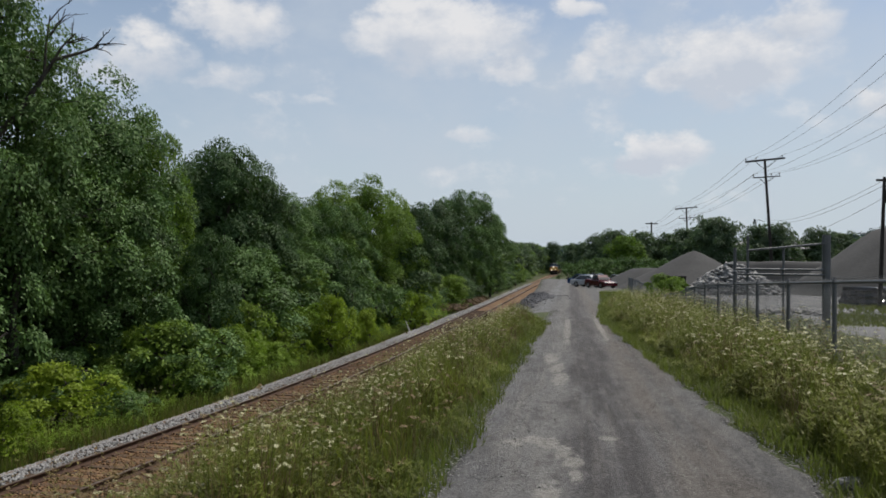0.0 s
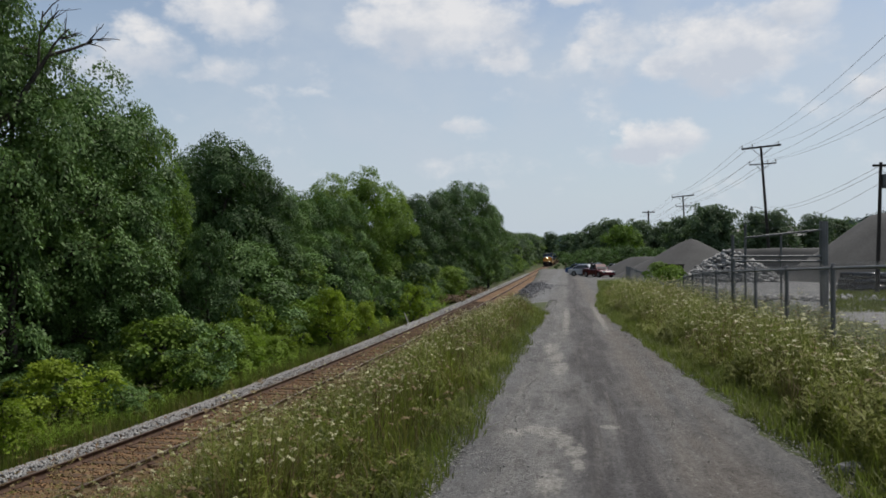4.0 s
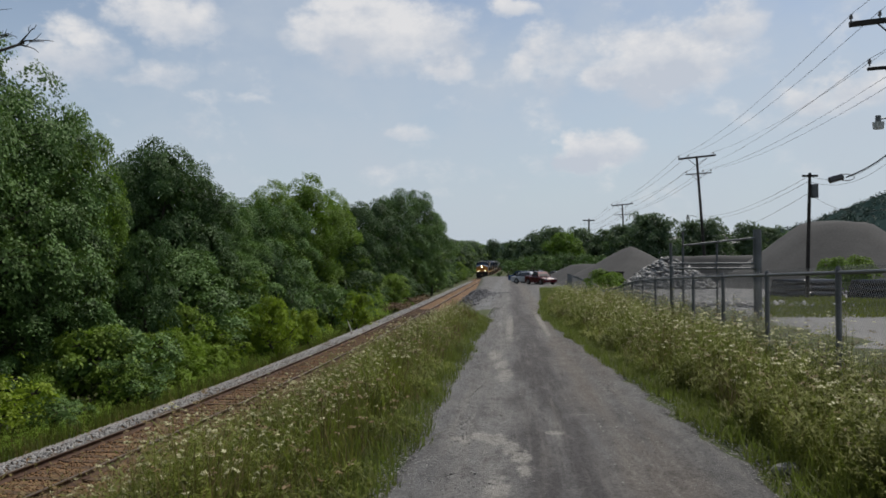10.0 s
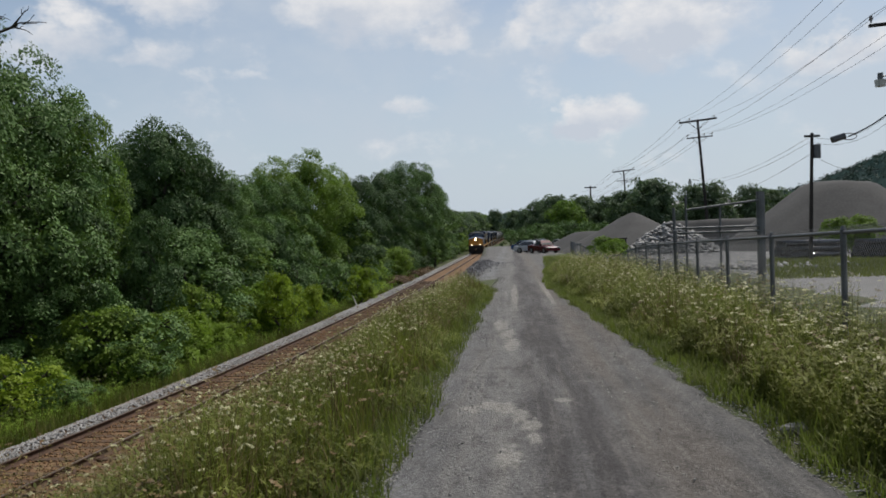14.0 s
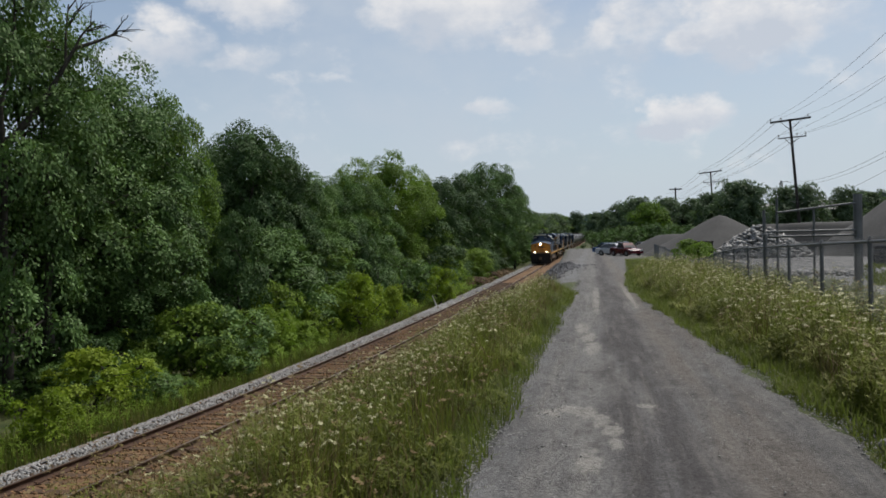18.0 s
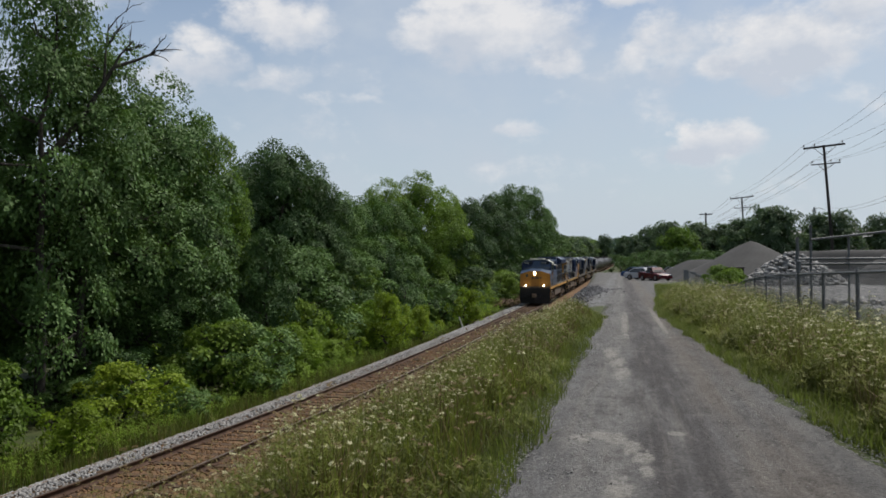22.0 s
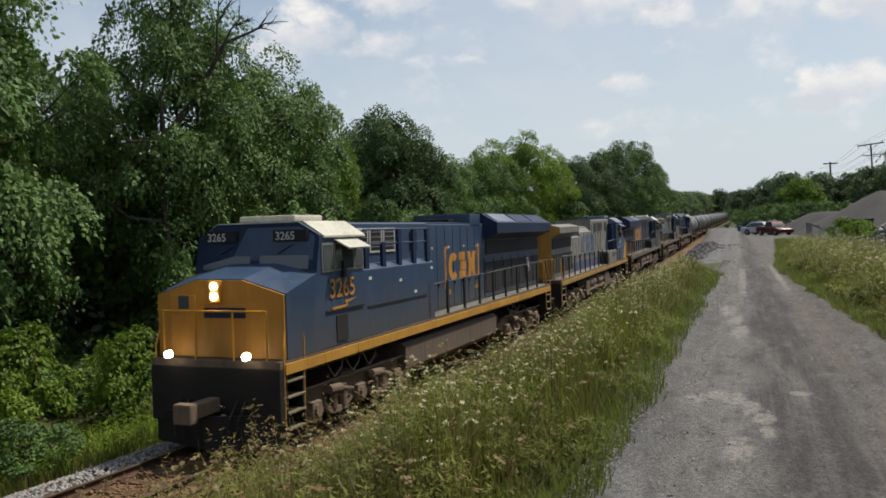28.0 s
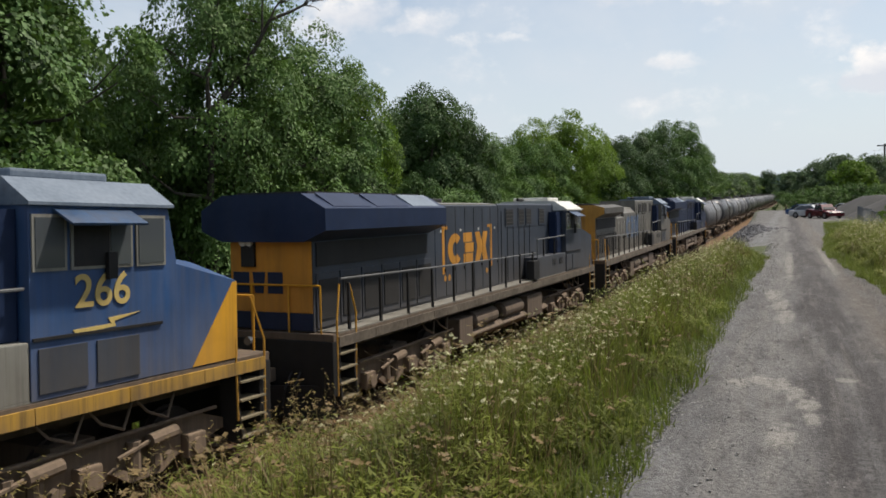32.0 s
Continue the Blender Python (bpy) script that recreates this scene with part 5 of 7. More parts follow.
    part("exhaust_cover", cube(-0.5, 0.5, he - 1.6, he - 0.6, z2, z2 + 0.16, 0.03), M_LBLACK, base)
    if g["wide"]:
        part("silencer_housing", cube(-hw, hw, r0 - 1.0, r0 + 0.02, 1.8, g["rad_top"], 0.02), hood, base)
    # radiator cab with overhanging wings
    w0, w1 = g["wing_z"]
    re = g["rear"]
    ww = g["wing_w"]
    part("radiator_body", loft(bmesh.new(), [sec(r0 + 0.004, hw, w1 - 0.02, 0.02), sec(re, hw, w1 - 0.02, 0.02)]), hood, base)
    wing = lambda y: [(hw - 0.02, y, w0 - 0.22), (ww, y, w0), (ww, y, w1), (0.95, y, g["rad_top"]), (-0.95, y, g["rad_top"]), (-ww, y, w1), (-ww, y, w0), (-hw + 0.02, y, w0 - 0.22)]
    wg = part("radiator_wing", loft(bmesh.new(), [wing(r0 + 0.35), wing(re + g["overhang"])]), g["wing_mat"], base, "overhanging radiator housing")
    if g["slope_screen"]:
        for sx in (-1, 1):
            for k in range(3):
                span = (re - r0 - 0.5) / 3
                y0 = r0 + 0.5 + span * k
                sl = [(ww - 0.06, w1 + 0.012), (1.0, g["rad_top"] - 0.012), (1.0, g["rad_top"] + 0.02), (ww - 0.06, w1 + 0.045)]
                part("radiator_screen", loft(bmesh.new(), [[(sx * x, y, z) for x, z in sl] for y in (y0 + 0.12, y0 + span - 0.12)]), M_LNAVY if k else M_LROOF, wg, "dark radiator screen on the roof slope")
    for k in range(3):
        span = (re - r0 - 0.5) / 3
        part("roof_screen", cube(-0.85, 0.85, r0 + 0.5 + span * k + 0.08, r0 + 0.5 + span * (k + 1) - 0.08, g["rad_top"], g["rad_top"] + 0.05), M_GRILLE, wg)
    for sx in (-1, 1):
        lo, hi = sorted((sx * (hw - 0.01), sx * (hw + 0.03)))
        part("radiator_grille", cube(lo, hi, r0 + 0.5, re - 0.1, w0 - 0.72, w0 - 0.24), M_GRILLE, base, "black intake grille under the wing")
        # hood doors
        n = g["doors"]
        for k in range(n):
            span = (re - 0.1 - r0 - 0.2) / n
            y0 = r0 + 0.25 + span * k
            d = part("hood_door", cube(lo, hi, y0 + 0.03, y0 + span - 0.03, 1.85, w0 - 0.85), hood, base)
            part("door_grille", cube(*sorted((sx * (hw + 0.02), sx * (hw + 0.05))), y0 + 0.1, y0 + span - 0.1, 2.0, w0 - 0.98), M_GRILLE, d)
        n = int((r0 - a_end) / 0.62)
        for k in range(n):
            span = (r0 - a_end) / n
            y0 = a_end + span * k
            part("hood_door", cube(*sorted((sx * (hw - 0.01), sx * (hw + 0.012))), y0 + 0.012, y0 + span - 0.012, 1.86, (z2 - g["eave"] if y0 + span < he + 0.1 else z2 - 0.48) - 0.06), hood, base)
            part("door_gap", cube(*sorted((sx * (hw - 0.01), sx * (hw + 0.02))), y0 - 0.008, y0 + 0.008, 1.86, (z2 - g["eave"] if y0 + span < he + 0.1 else z2 - 0.48) - 0.06), M_LBLACK, base)
            if k % 2 == 0:
                part("door_label", cube(*sorted((sx * (hw + 0.008), sx * (hw + 0.02))), y0 + span * 0.4, y0 + span * 0.4 + 0.09, z2 - 0.75, z2 - 0.68), M_LWHITE, base)
            part("door_latch", cube(*sorted((sx * hw, sx * (hw + 0.04))), y0 + 0.05, y0 + 0.1, 2.5, 2.58), M_LBLACK, base)
        for k in range(0 if g["wide"] else 6):
            y0 = a_end - 0.3 - 0.55 * k
            part("door_gap", cube(*sorted((sx * (hw - 0.01), sx * (hw + 0.02))), y0 - 0.007, y0 + 0.007, 1.86, z1 - 0.25), M_LBLACK, base)
        if g["stripe"]:
            part("lower_stripe", cube(*sorted((sx * (hw + 0.0), sx * (hw + 0.016))), 8.0, r0 + 0.1, 1.8, 2.24), g["stripe"], base, "blue band along the hood")
        # louvres of the equipment hood
        for k in range(g["vents"]):
            y0, wide = (c1 + 0.55 + 0.75 * k, 0.66) if g["wide"] else ((5.69, 0.66), (7.16, 0.6), (7.93, 0.6), (9.0, 0.76))[k]
            fr = part("vent_frame", cube(*sorted((sx * (hw + 0.0), sx * (hw + 0.03))), y0, y0 + wide, z1 - 0.74, z1 - 0.14), M_LWHITE if g["wide"] else hood, base)
            part("vent_screen", cube(*sorted((sx * (hw + 0.028), sx * (hw + 0.034))), y0 + 0.05, y0 + wide - 0.05, z1 - 0.69, z1 - 0.19), M_GRILLE, fr)
            for j in range(4):
                z = z1 - 0.61 + 0.12 * j
                part("slat", cube(*sorted((sx * (hw + 0.03), sx * (hw + 0.045))), y0 + 0.06, y0 + wide - 0.06, z, z + 0.022), M_LSOOT if not g["wide"] else M_LGREY, fr)
        # handrail and stanchions
        h0 = 7.2 if g["wide"] else 8.1
        part("handrail", rod([(sx * 1.46, h0, 2.66), (sx * 1.46, r0, 2.72), (sx * 1.46, L - 0.6, 2.82)], 0.022), M_GALV if g["hood"] is not M_LBLUE else M_LFADED, base, "long side handrail")
        n = int((L - 0.7 - h0) / 1.32)
        for k in range(n + 1):
            y = h0 + 0.3 + (L - 1.2 - h0) * k / n
            part("stanchion", cube(*sorted((sx * 1.44, sx * 1.49)), y - (0.06 if g["wide"] else 0.03), y + (0.06 if g["wide"] else 0.03), 1.55, 2.72), M_LBLACK, base)
        # tank and reservoirs
        if g["wide"]:
            pass
        else:
            for y0, y1 in ((9.2, 11.0), (11.5, 13.3)):
                bm = bmesh.new()
                cyl(bm, (sx * 1.2, y0 + 0.08, 1.05), (sx * 1.2, y1 - 0.08, 1.05), 0.25, 16)
                cyl(bm, (sx * 1.2, y0, 1.05), (sx * 1.2, y0 + 0.08, 1.05), 0.16, 16, 0.25)
                cyl(bm, (sx * 1.2, y1 - 0.08, 1.05), (sx * 1.2, y1, 1.05), 0.25, 16, 0.16)
                part("air_reservoir", bm, M_TANKDUST, base, "dusty brown air reservoir")
            part("equipment_box", cube(*sorted((sx * 1.0, sx * 1.42)), 7.3, 8.85, 0.55, 1.3, 0.03), M_TANKDUST, base)
            part("equipment_box", cube(*sorted((sx * 1.0, sx * 1.44)), 13.55, 14.45, 0.5, 1.25, 0.03), M_TANKDUST, base)
            part("tool_box", cube(*sorted((sx * 1.3, sx * 1.56)), 7.95, 8.55, 1.8, 2.42, 0.02), M_LBLACK, base, "black box on the walkway")
    t0, t1, tz = (6.0, 13.4, 1.3) if g["wide"] else (6.6, 14.3, 0.82)
    tk = [(-1.1, 0.45), (1.1, 0.45), (1.42, 0.68), (1.42, tz - 0.1), (1.3, tz), (-1.3, tz), (-1.42, tz - 0.1), (-1.42, 0.68)]
    part("fuel_tank", loft(bmesh.new(), [[(x, y, z) for x, z in tk] for y in (t0, t1)]), M_TANKDUST, base, "dust-brown fuel tank")
    if g["emblem"]:
        m, y0, y1, z0, zz, br = g["emblem"]
        ex = hw + 0.014
        emblem(base, y0, y1, z0, zz, ex, m, br)
        emblem(base, y0, y1, z0, zz, -ex, m, br, -1)
    # rear end
    part("end_panel", cube(-hw + 0.02, hw - 0.02, re + 0.001, re + 0.03, 2.15, w0 - 0.15), g["end"], base, g["rear_label"])
    part("end_panel", cube(-hw + 0.02, hw - 0.02, re + 0.001, re + 0.026, 1.8, 2.14), M_LNAVY if g["end"] is M_LORANGE else g["end"], base)
    part("rear_light_housing", cube(0.34, 0.66, re + 0.02, re + 0.12, 3.05, 3.75, 0.02), M_LBLACK, base)
    for x in (0.42, 0.58):
        part("rear_light", cyl(bmesh.new(), (x, re + 0.12, 3.55), (x, re + 0.16, 3.55), 0.08, 12), M_LWHITE, base)
    for x0, x1, k in ((0.52, 0.92, 0.0), (0.12, 0.44, 0.06), (-0.3, 0.06, 0.0)):
        part("rear_emblem", loft(bmesh.new(), [[(x0 + k, y, 2.52), (x1 - k, y, 2.52), (x1, y, 2.95), (x0, y, 2.95)] for y in (re + 0.028, re + 0.042)]), M_LNAVY, base)
    if not g["slope_screen"]:
        cap = [(hw - 0.02, w0 - 0.22), (ww, w0), (ww, w1), (0.95, g["rad_top"]), (-0.95, g["rad_top"]), (-ww, w1), (-ww, w0), (-hw + 0.02, w0 - 0.22)]
        part("end_panel", loft(bmesh.new(), [[(x * 0.99, y, z) for x, z in cap] for y in (re + 0.022, re + 0.034)]), g["end"], base)
        if g["number"]:
            lettering(g["number"], 0.24, M_LBLACK, base, pose(0.02, re + 0.033, 3.42, 90, 0, 180), "end_number", "black road number on the hood end")
    if g["wide"]:
        y = g["brake_y"]
        bw = bmesh.new()
        for k in range(14):
            a, b = k * 0.4488, (k + 1) * 0.4488
            cyl(bw, (hw + 0.13, y + 0.27 * math.cos(a), 2.72 + 0.27 * math.sin(a)), (hw + 0.13, y + 0.27 * math.cos(b), 2.72 + 0.27 * math.sin(b)), 0.018, 6)
        for k in range(5):
            cyl(bw, (hw + 0.1, y, 2.72), (hw + 0.13, y + 0.27 * math.cos(k * 1.2566), 2.72 + 0.27 * math.sin(k * 1.2566)), 0.014, 5)
        cyl(bw, (hw + 0.02, y, 2.72), (hw + 0.14, y, 2.72), 0.05, 8)
        part("brake_wheel", bw, M_LROOF, base, "pale hand brake wheel")
        part("brake_plate", cube(hw + 0.05, hw + 0.065, y + 0.16, y + 0.44, 2.6, 2.98), M_LCREAM, base)
    # cables and pipes under the sill
    for sx in (-1, 1):
        for k in range(5):
            y = 2.2 + 0.8 * k + (10.3 if k > 2 else 0)
            part("brake_pipe", rod([(sx * 1.3, y, 1.5), (sx * 1.38, y + 0.25, 1.1), (sx * 1.36, y + 0.6, 1.25), (sx * 1.3, y + 0.8, 1.5)], 0.022, 5), M_UNDER, base)
    bogie(base, 3.75, g["turn"])
    bogie(base, 17.0, g["turn"])
    return base


def tank_car(black):
    """A tank wagon 16.6 m long, origin on the rail at its leading end."""
    base = thing("tank_car", ("black" if black else "grey") + " cylindrical railway tank car, dusty and scuffed", "tank car", "tank cars of the train")
    m = M_TANKBLACK if black else M_TANKCAR
    L, r, zc = 16.6, 1.48, 2.62
    rings = []
    for y, k in ((0.75, 0.25), (0.85, 0.6), (1.05, 0.88), (1.35, 1.0), (L - 1.35, 1.0), (L - 1.05, 0.88), (L - 0.85, 0.6), (L - 0.75, 0.25)):
        rings.append([(r * k * math.cos(6.2832 * i / 28), y, zc + r * k * math.sin(6.2832 * i / 28)) for i in range(28)])
    bm = loft(bmesh.new(), rings)
    for f in bm.faces:
        f.smooth = len(f.verts) == 4
    tank = part("tank", bm, m, base)
    for k in range(5):
        y = 2.6 + 2.85 * k
        rg = [[((r + d) * math.cos(6.2832 * i / 28), y + e, zc + (r + d) * math.sin(6.2832 * i / 28)) for i in range(28)] for d, e in ((0.0, -0.05), (0.014, -0.04), (0.014, 0.04), (0.0, 0.05))]
        part("weld_band", loft(bmesh.new(), rg, False), m, tank)
    part("dome", cyl(bmesh.new(), (0, L / 2, zc + r - 0.05), (0, L / 2, zc + r + 0.35), 0.5, 16), m, base, "protective housing on the tank's top")
    part("top_platform", cube(-0.95, 0.95, L / 2 - 1.0, L / 2 + 1.0, zc + r + 0.0, zc + r + 0.05), M_UNDER, base)
    part("top_rail", rod([(-0.95, L / 2 - 1, zc + r + 0.05), (-0.95, L / 2 - 1, zc + r + 0.6), (-0.95, L / 2 + 1, zc + r + 0.6), (-0.95, L / 2 + 1, zc + r + 0.05)], 0.02, 5), M_UNDER, base)
    part("top_rail", rod([(0.95, L / 2 - 1, zc + r + 0.05), (0.95, L / 2 - 1, zc + r + 0.6), (0.95, L / 2 + 1, zc + r + 0.6), (0.95, L / 2 + 1, zc + r + 0.05)], 0.02, 5), M_UNDER, base)
    for sx in (-1, 1):
        ld = part("ladder", rod([(sx * 1.55, L / 2 - 0.25, 1.0), (sx * 1.55, L / 2 - 0.25, 3.0), (sx * 1.0, L / 2 - 0.25, zc + r)], 0.02, 5), M_UNDER, base)
        part("ladder_rail", rod([(sx * 1.55, L / 2 + 0.25, 1.0), (sx * 1.55, L / 2 + 0.25, 3.0), (sx * 1.0, L / 2 + 0.25, zc + r)], 0.02, 5), M_UNDER, ld)
        part("side_sill", cube(*sorted((sx * 1.2, sx * 1.5)), 0.3, 2.6, 0.95, 1.2), M_UNDER, base)
        part("side_sill", cube(*sorted((sx * 1.2, sx * 1.5)), L - 2.6, L - 0.3, 0.95, 1.2), M_UNDER, base)
    part("end_platform", cube(-1.45, 1.45, 0.2, 1.1, 1.1, 1.18), M_UNDER, base)
    part("end_platform", cube(-1.45, 1.45, L - 1.1, L - 0.2, 1.1, 1.18), M_UNDER, base)
    part("centre_sill", cube(-0.3, 0.3, -0.4, L + 0.4, 0.75, 1.1), M_UNDER, base)
    for yc in (2.1, L - 2.1):
        bogie(base, yc, None, (-0.89, 0.89), 0.46, 0.92, "truck")
    return base


common = dict(lit=False, wide=False, panels=2, number="", num_mat=M_LYELLOW, roof_label="pale cab roof", end_label="painted nose face", rear_label="painted hood end", stripe=None, flash=False, hood_roof=M_LGREY, rear=20.55, overhang=0.28, low_y=None, sill=M_LDUSTSILL)
NEWER = dict(common, nose_y=0.75, cab_y=2.3, cab_end=4.55, cab_z=4.12, aux_z=4.32, aux_end=10.4, eng_z=4.3, eave=0.05, rad_y=14.97, rad_top=4.5, wing_z=(3.78, 4.2), wing_w=1.5, wing_mat=M_LNAVY, slope_screen=True, doors=6, vents=4)
OLDER = dict(common, nose_y=1.05, cab_y=2.35, cab_end=4.72, cab_z=4.2, aux_z=4.42, aux_end=10.7, eng_z=4.02, eave=0.26, rad_y=15.6, rear=20.2, overhang=0.02, low_y=13.9, rad_top=4.25, wing_z=(3.85, 4.12), wing_w=1.42, wing_mat=M_LSOOT, slope_screen=False, doors=9, vents=4)
LEAD = dict(common, sill=M_LYELLOW, label="leading diesel locomotive, faded blue with an orange nose and lit headlights", lit=True, wide=True, panels=1, number="3265", num_mat=M_LORANGE, nose_y=0.5, cab_y=1.68, cab_end=3.68, cab_z=4.1, aux_z=4.38, aux_end=8.6,
            eng_z=4.35, eave=0.04, rad_y=13.2, rad_top=4.67, wing_z=(4.0, 4.36), wing_w=1.5, wing_mat=M_LNAVY, slope_screen=True, doors=7, vents=3,
            hood=M_LBLUE, cab=M_LBLUE, end=M_LORANGE, roof=M_LCREAM, hood_roof=M_LNAVY, brake_y=18.49, end_label="orange nose face", roof_label="cream cab roof", emblem=(M_LORANGE, 10.15, 12.65, 2.6, 3.45, True), turn=0)
SECOND = dict(OLDER, sill=M_LSILL, label="weathered grey diesel locomotive with blue cab and yellow nose", number="266", num_mat=M_LPALE, hood=M_LGREY, cab=M_LROYAL, end=M_LOCHRE, wing_mat=M_LWING, roof=M_LROOF, stripe=M_LROYAL, flash=True, end_label="yellow nose face",
              rear_label="yellow hood end", emblem=(M_LEMBLEM, 9.85, 13.4, 2.42, 3.58, False), turn=1)
THIRD = dict(NEWER, label="dark blue diesel locomotive with an orange hood end, running backwards", hood=M_LFADED, cab=M_LFADED, end=M_LORANGE, roof=M_LWHITE, rear_label="orange hood end", emblem=(M_LORANGE, 11.3, 14.2, 2.65, 3.5, True), turn=2)
FOURTH = dict(OLDER, label="grimy grey diesel locomotive with a yellow hood end, running backwards", hood=M_LGRIMY, cab=M_LGRIMY, end=M_LOCHRE, roof=M_LROOF, rear_label="yellow hood end", emblem=(M_LEMBLEM, 9.85, 13.4, 2.42, 3.58, False), turn=None)
FIFTH = dict(NEWER, label="dark blue and white diesel locomotive at the end of the engines", hood=M_LNAVY, cab=M_LNAVY, end=M_LYELLOW, roof=M_LWHITE, emblem=None, turn=None)

PITCH = 22.35
TRAIN = []
for i, g in enumerate((LEAD, SECOND, THIRD, FOURTH, FIFTH)):
    TRAIN.append((locomotive(g), i * PITCH - 0.35, 20.9, i > 0))
first_tanks = [tank_car(False), tank_car(True)]
for i in range(18):
    ob = first_tanks[i] if i < 2 else copy_thing(first_tanks[(0, 1, 0, 0, 1)[i % 5]], pose(0, 0, 0))
    TRAIN.append((ob, 5 * PITCH - 0.35 + 0.3 + 17.9 * i, 16.6, False))


def ride(s, length, turned, t):
    """The pose of a vehicle whose leading end is s behind the train's front, from where its two trucks stand on the track."""
    y0 = 35.0 - 11.07 * (t - 26.0) + s
    a, b = Vector((track(y0 + 3.5)[0], y0 + 3.5, track(y0 + 3.5)[1])), Vector((track(y0 + length - 3.5)[0], y0 + length - 3.5, track(y0 + length - 3.5)[1]))
    d = (b - a).normalized()
    o = a - d * 3.5
    yaw, tilt = math.degrees(math.atan2(-d.x, d.y)), math.degrees(math.asin(d.z))
    if turned:
        o = o + d * length
        return pose(o.x, o.y, o.z, -tilt, 0, yaw + 180)
    return pose(o.x, o.y, o.z, tilt, 0, yaw)


def motions():
    for ob, s, length, turned in TRAIN:
        walk(ob, [(0.5 * k, ride(s, length, turned, 0.5 * k)) for k in range(65)])
    for ob, y, r, which in WHEELS:
        sign = -1 if which else 1
        rate = sign * math.degrees(11.07 / r)
        walk(ob, [(k / 15, pose(0, y, r, (rate * k / 15) % 360)) for k in range(481)])


# ---------------------------------------------------------------- weeds and grass
M_WEED = leaf_material("weed_green", (0.043, 0.063, 0.012), (0.205, 0.238, 0.036), (0.215, 0.208, 0.042), 0.38)
M_STRAW = leaf_material("dry_stalk", (0.11, 0.082, 0.022), (0.235, 0.19, 0.066), (0.22, 0.175, 0.06), 0.25)
M_GREEN = leaf_material("dark_grass", (0.044, 0.060, 0.013), (0.139, 0.157, 0.035), (0.139, 0.145, 0.035), 0.45)
M_LIME = leaf_material("lime_grass", (0.052, 0.070, 0.011), (0.174, 0.184, 0.028), (0.174, 0.167, 0.035), 0.4)
M_UMBEL = leaf_material("white_umbel", (0.813, 0.770, 0.428), (0.616, 0.591, 0.377), (0.548, 0.513, 0.283), 0.3)
M_SEED = leaf_material("brown_seedhead", (0.09, 0.058, 0.022), (0.18, 0.12, 0.052), (0.15, 0.105, 0.045), 0.1)


def tallness(spots):
    """Weeds stand lower towards the road's edges and the ballast, and in patches."""
    out = np.empty(len(spots))
    for i, (x, y, _) in enumerate(spots):
        d = min(abs(x - road_left(y)), abs(x - road_right(y)) * 0.9, abs(x - track(y)[0] - 1.6))
        out[i] = (0.22 + 0.78 * smooth(0.0, 0.85, d)) * (0.92 + 0.5 * noise.noise((x * 1.1, y * 0.9, 2)))
    return out


def blades(rng, spots, lo, hi, width, lean=0.35):
    """Two-piece bent blades rooted at spots."""
    n = len(spots)
    h = rng.uniform(lo, hi, (n, 1)) * (tallness(spots)[:, None] if hi > 0.55 else 1.0)
    a = rng.uniform(0, 6.283, n)
    d = np.stack([np.cos(a), np.sin(a), np.zeros(n)], 1)
    s = np.stack([-np.sin(a), np.cos(a), np.zeros(n)], 1) * width * rng.uniform(0.6, 1.4, (n, 1))
    k = rng.uniform(0.05, lean, (n, 1))
    up = np.array([0, 0, 1.0])
    v = np.empty((n, 6, 3))
    v[:, 0], v[:, 1] = spots - s, spots + s
    m = spots + up * h * 0.55 + d * h * k * 0.35
    v[:, 2], v[:, 3] = m + s * 0.8, m - s * 0.8
    t = spots + up * h * (1 - k * 0.3) + d * h * k
    v[:, 4], v[:, 5] = t + s * 0.15, t - s * 0.15
    b = 6 * np.arange(n)[:, None]
    f = np.concatenate([b + np.array([0, 1, 2, 3]), b + np.array([3, 2, 4, 5])])
    return v.reshape(-1, 3), f, t


def stalk_leaves(rng, spots, lo, hi, per, size):
    """Leafy weed stalks: narrow leaves set around an upright line."""
    n = len(spots)
    h = np.repeat(rng.uniform(lo, hi, n) * tallness(spots), per)
    p = np.repeat(spots, per, axis=0) + np.stack([rng.normal(0, 0.03, n * per), rng.normal(0, 0.03, n * per), h * rng.uniform(0.08, 1.0, n * per)], 1)
    a = rng.uniform(0, 6.283, n * per)
    d = np.stack([np.cos(a), np.sin(a), rng.uniform(-0.2, 0.7, n * per)], 1)
    s = np.stack([-np.sin(a), np.cos(a), np.zeros(n * per)], 1)
    L = (size * rng.uniform(0.6, 1.4, n * per))[:, None]
    v = np.empty((n * per, 4, 3))
    v[:, 0], v[:, 1], v[:, 2], v[:, 3] = p, p + d * L * 0.5 + s * L * 0.12, p + d * L, p + d * L * 0.5 - s * L * 0.12
    return v.reshape(-1, 3), np.arange(n * per * 4).reshape(-1, 4)


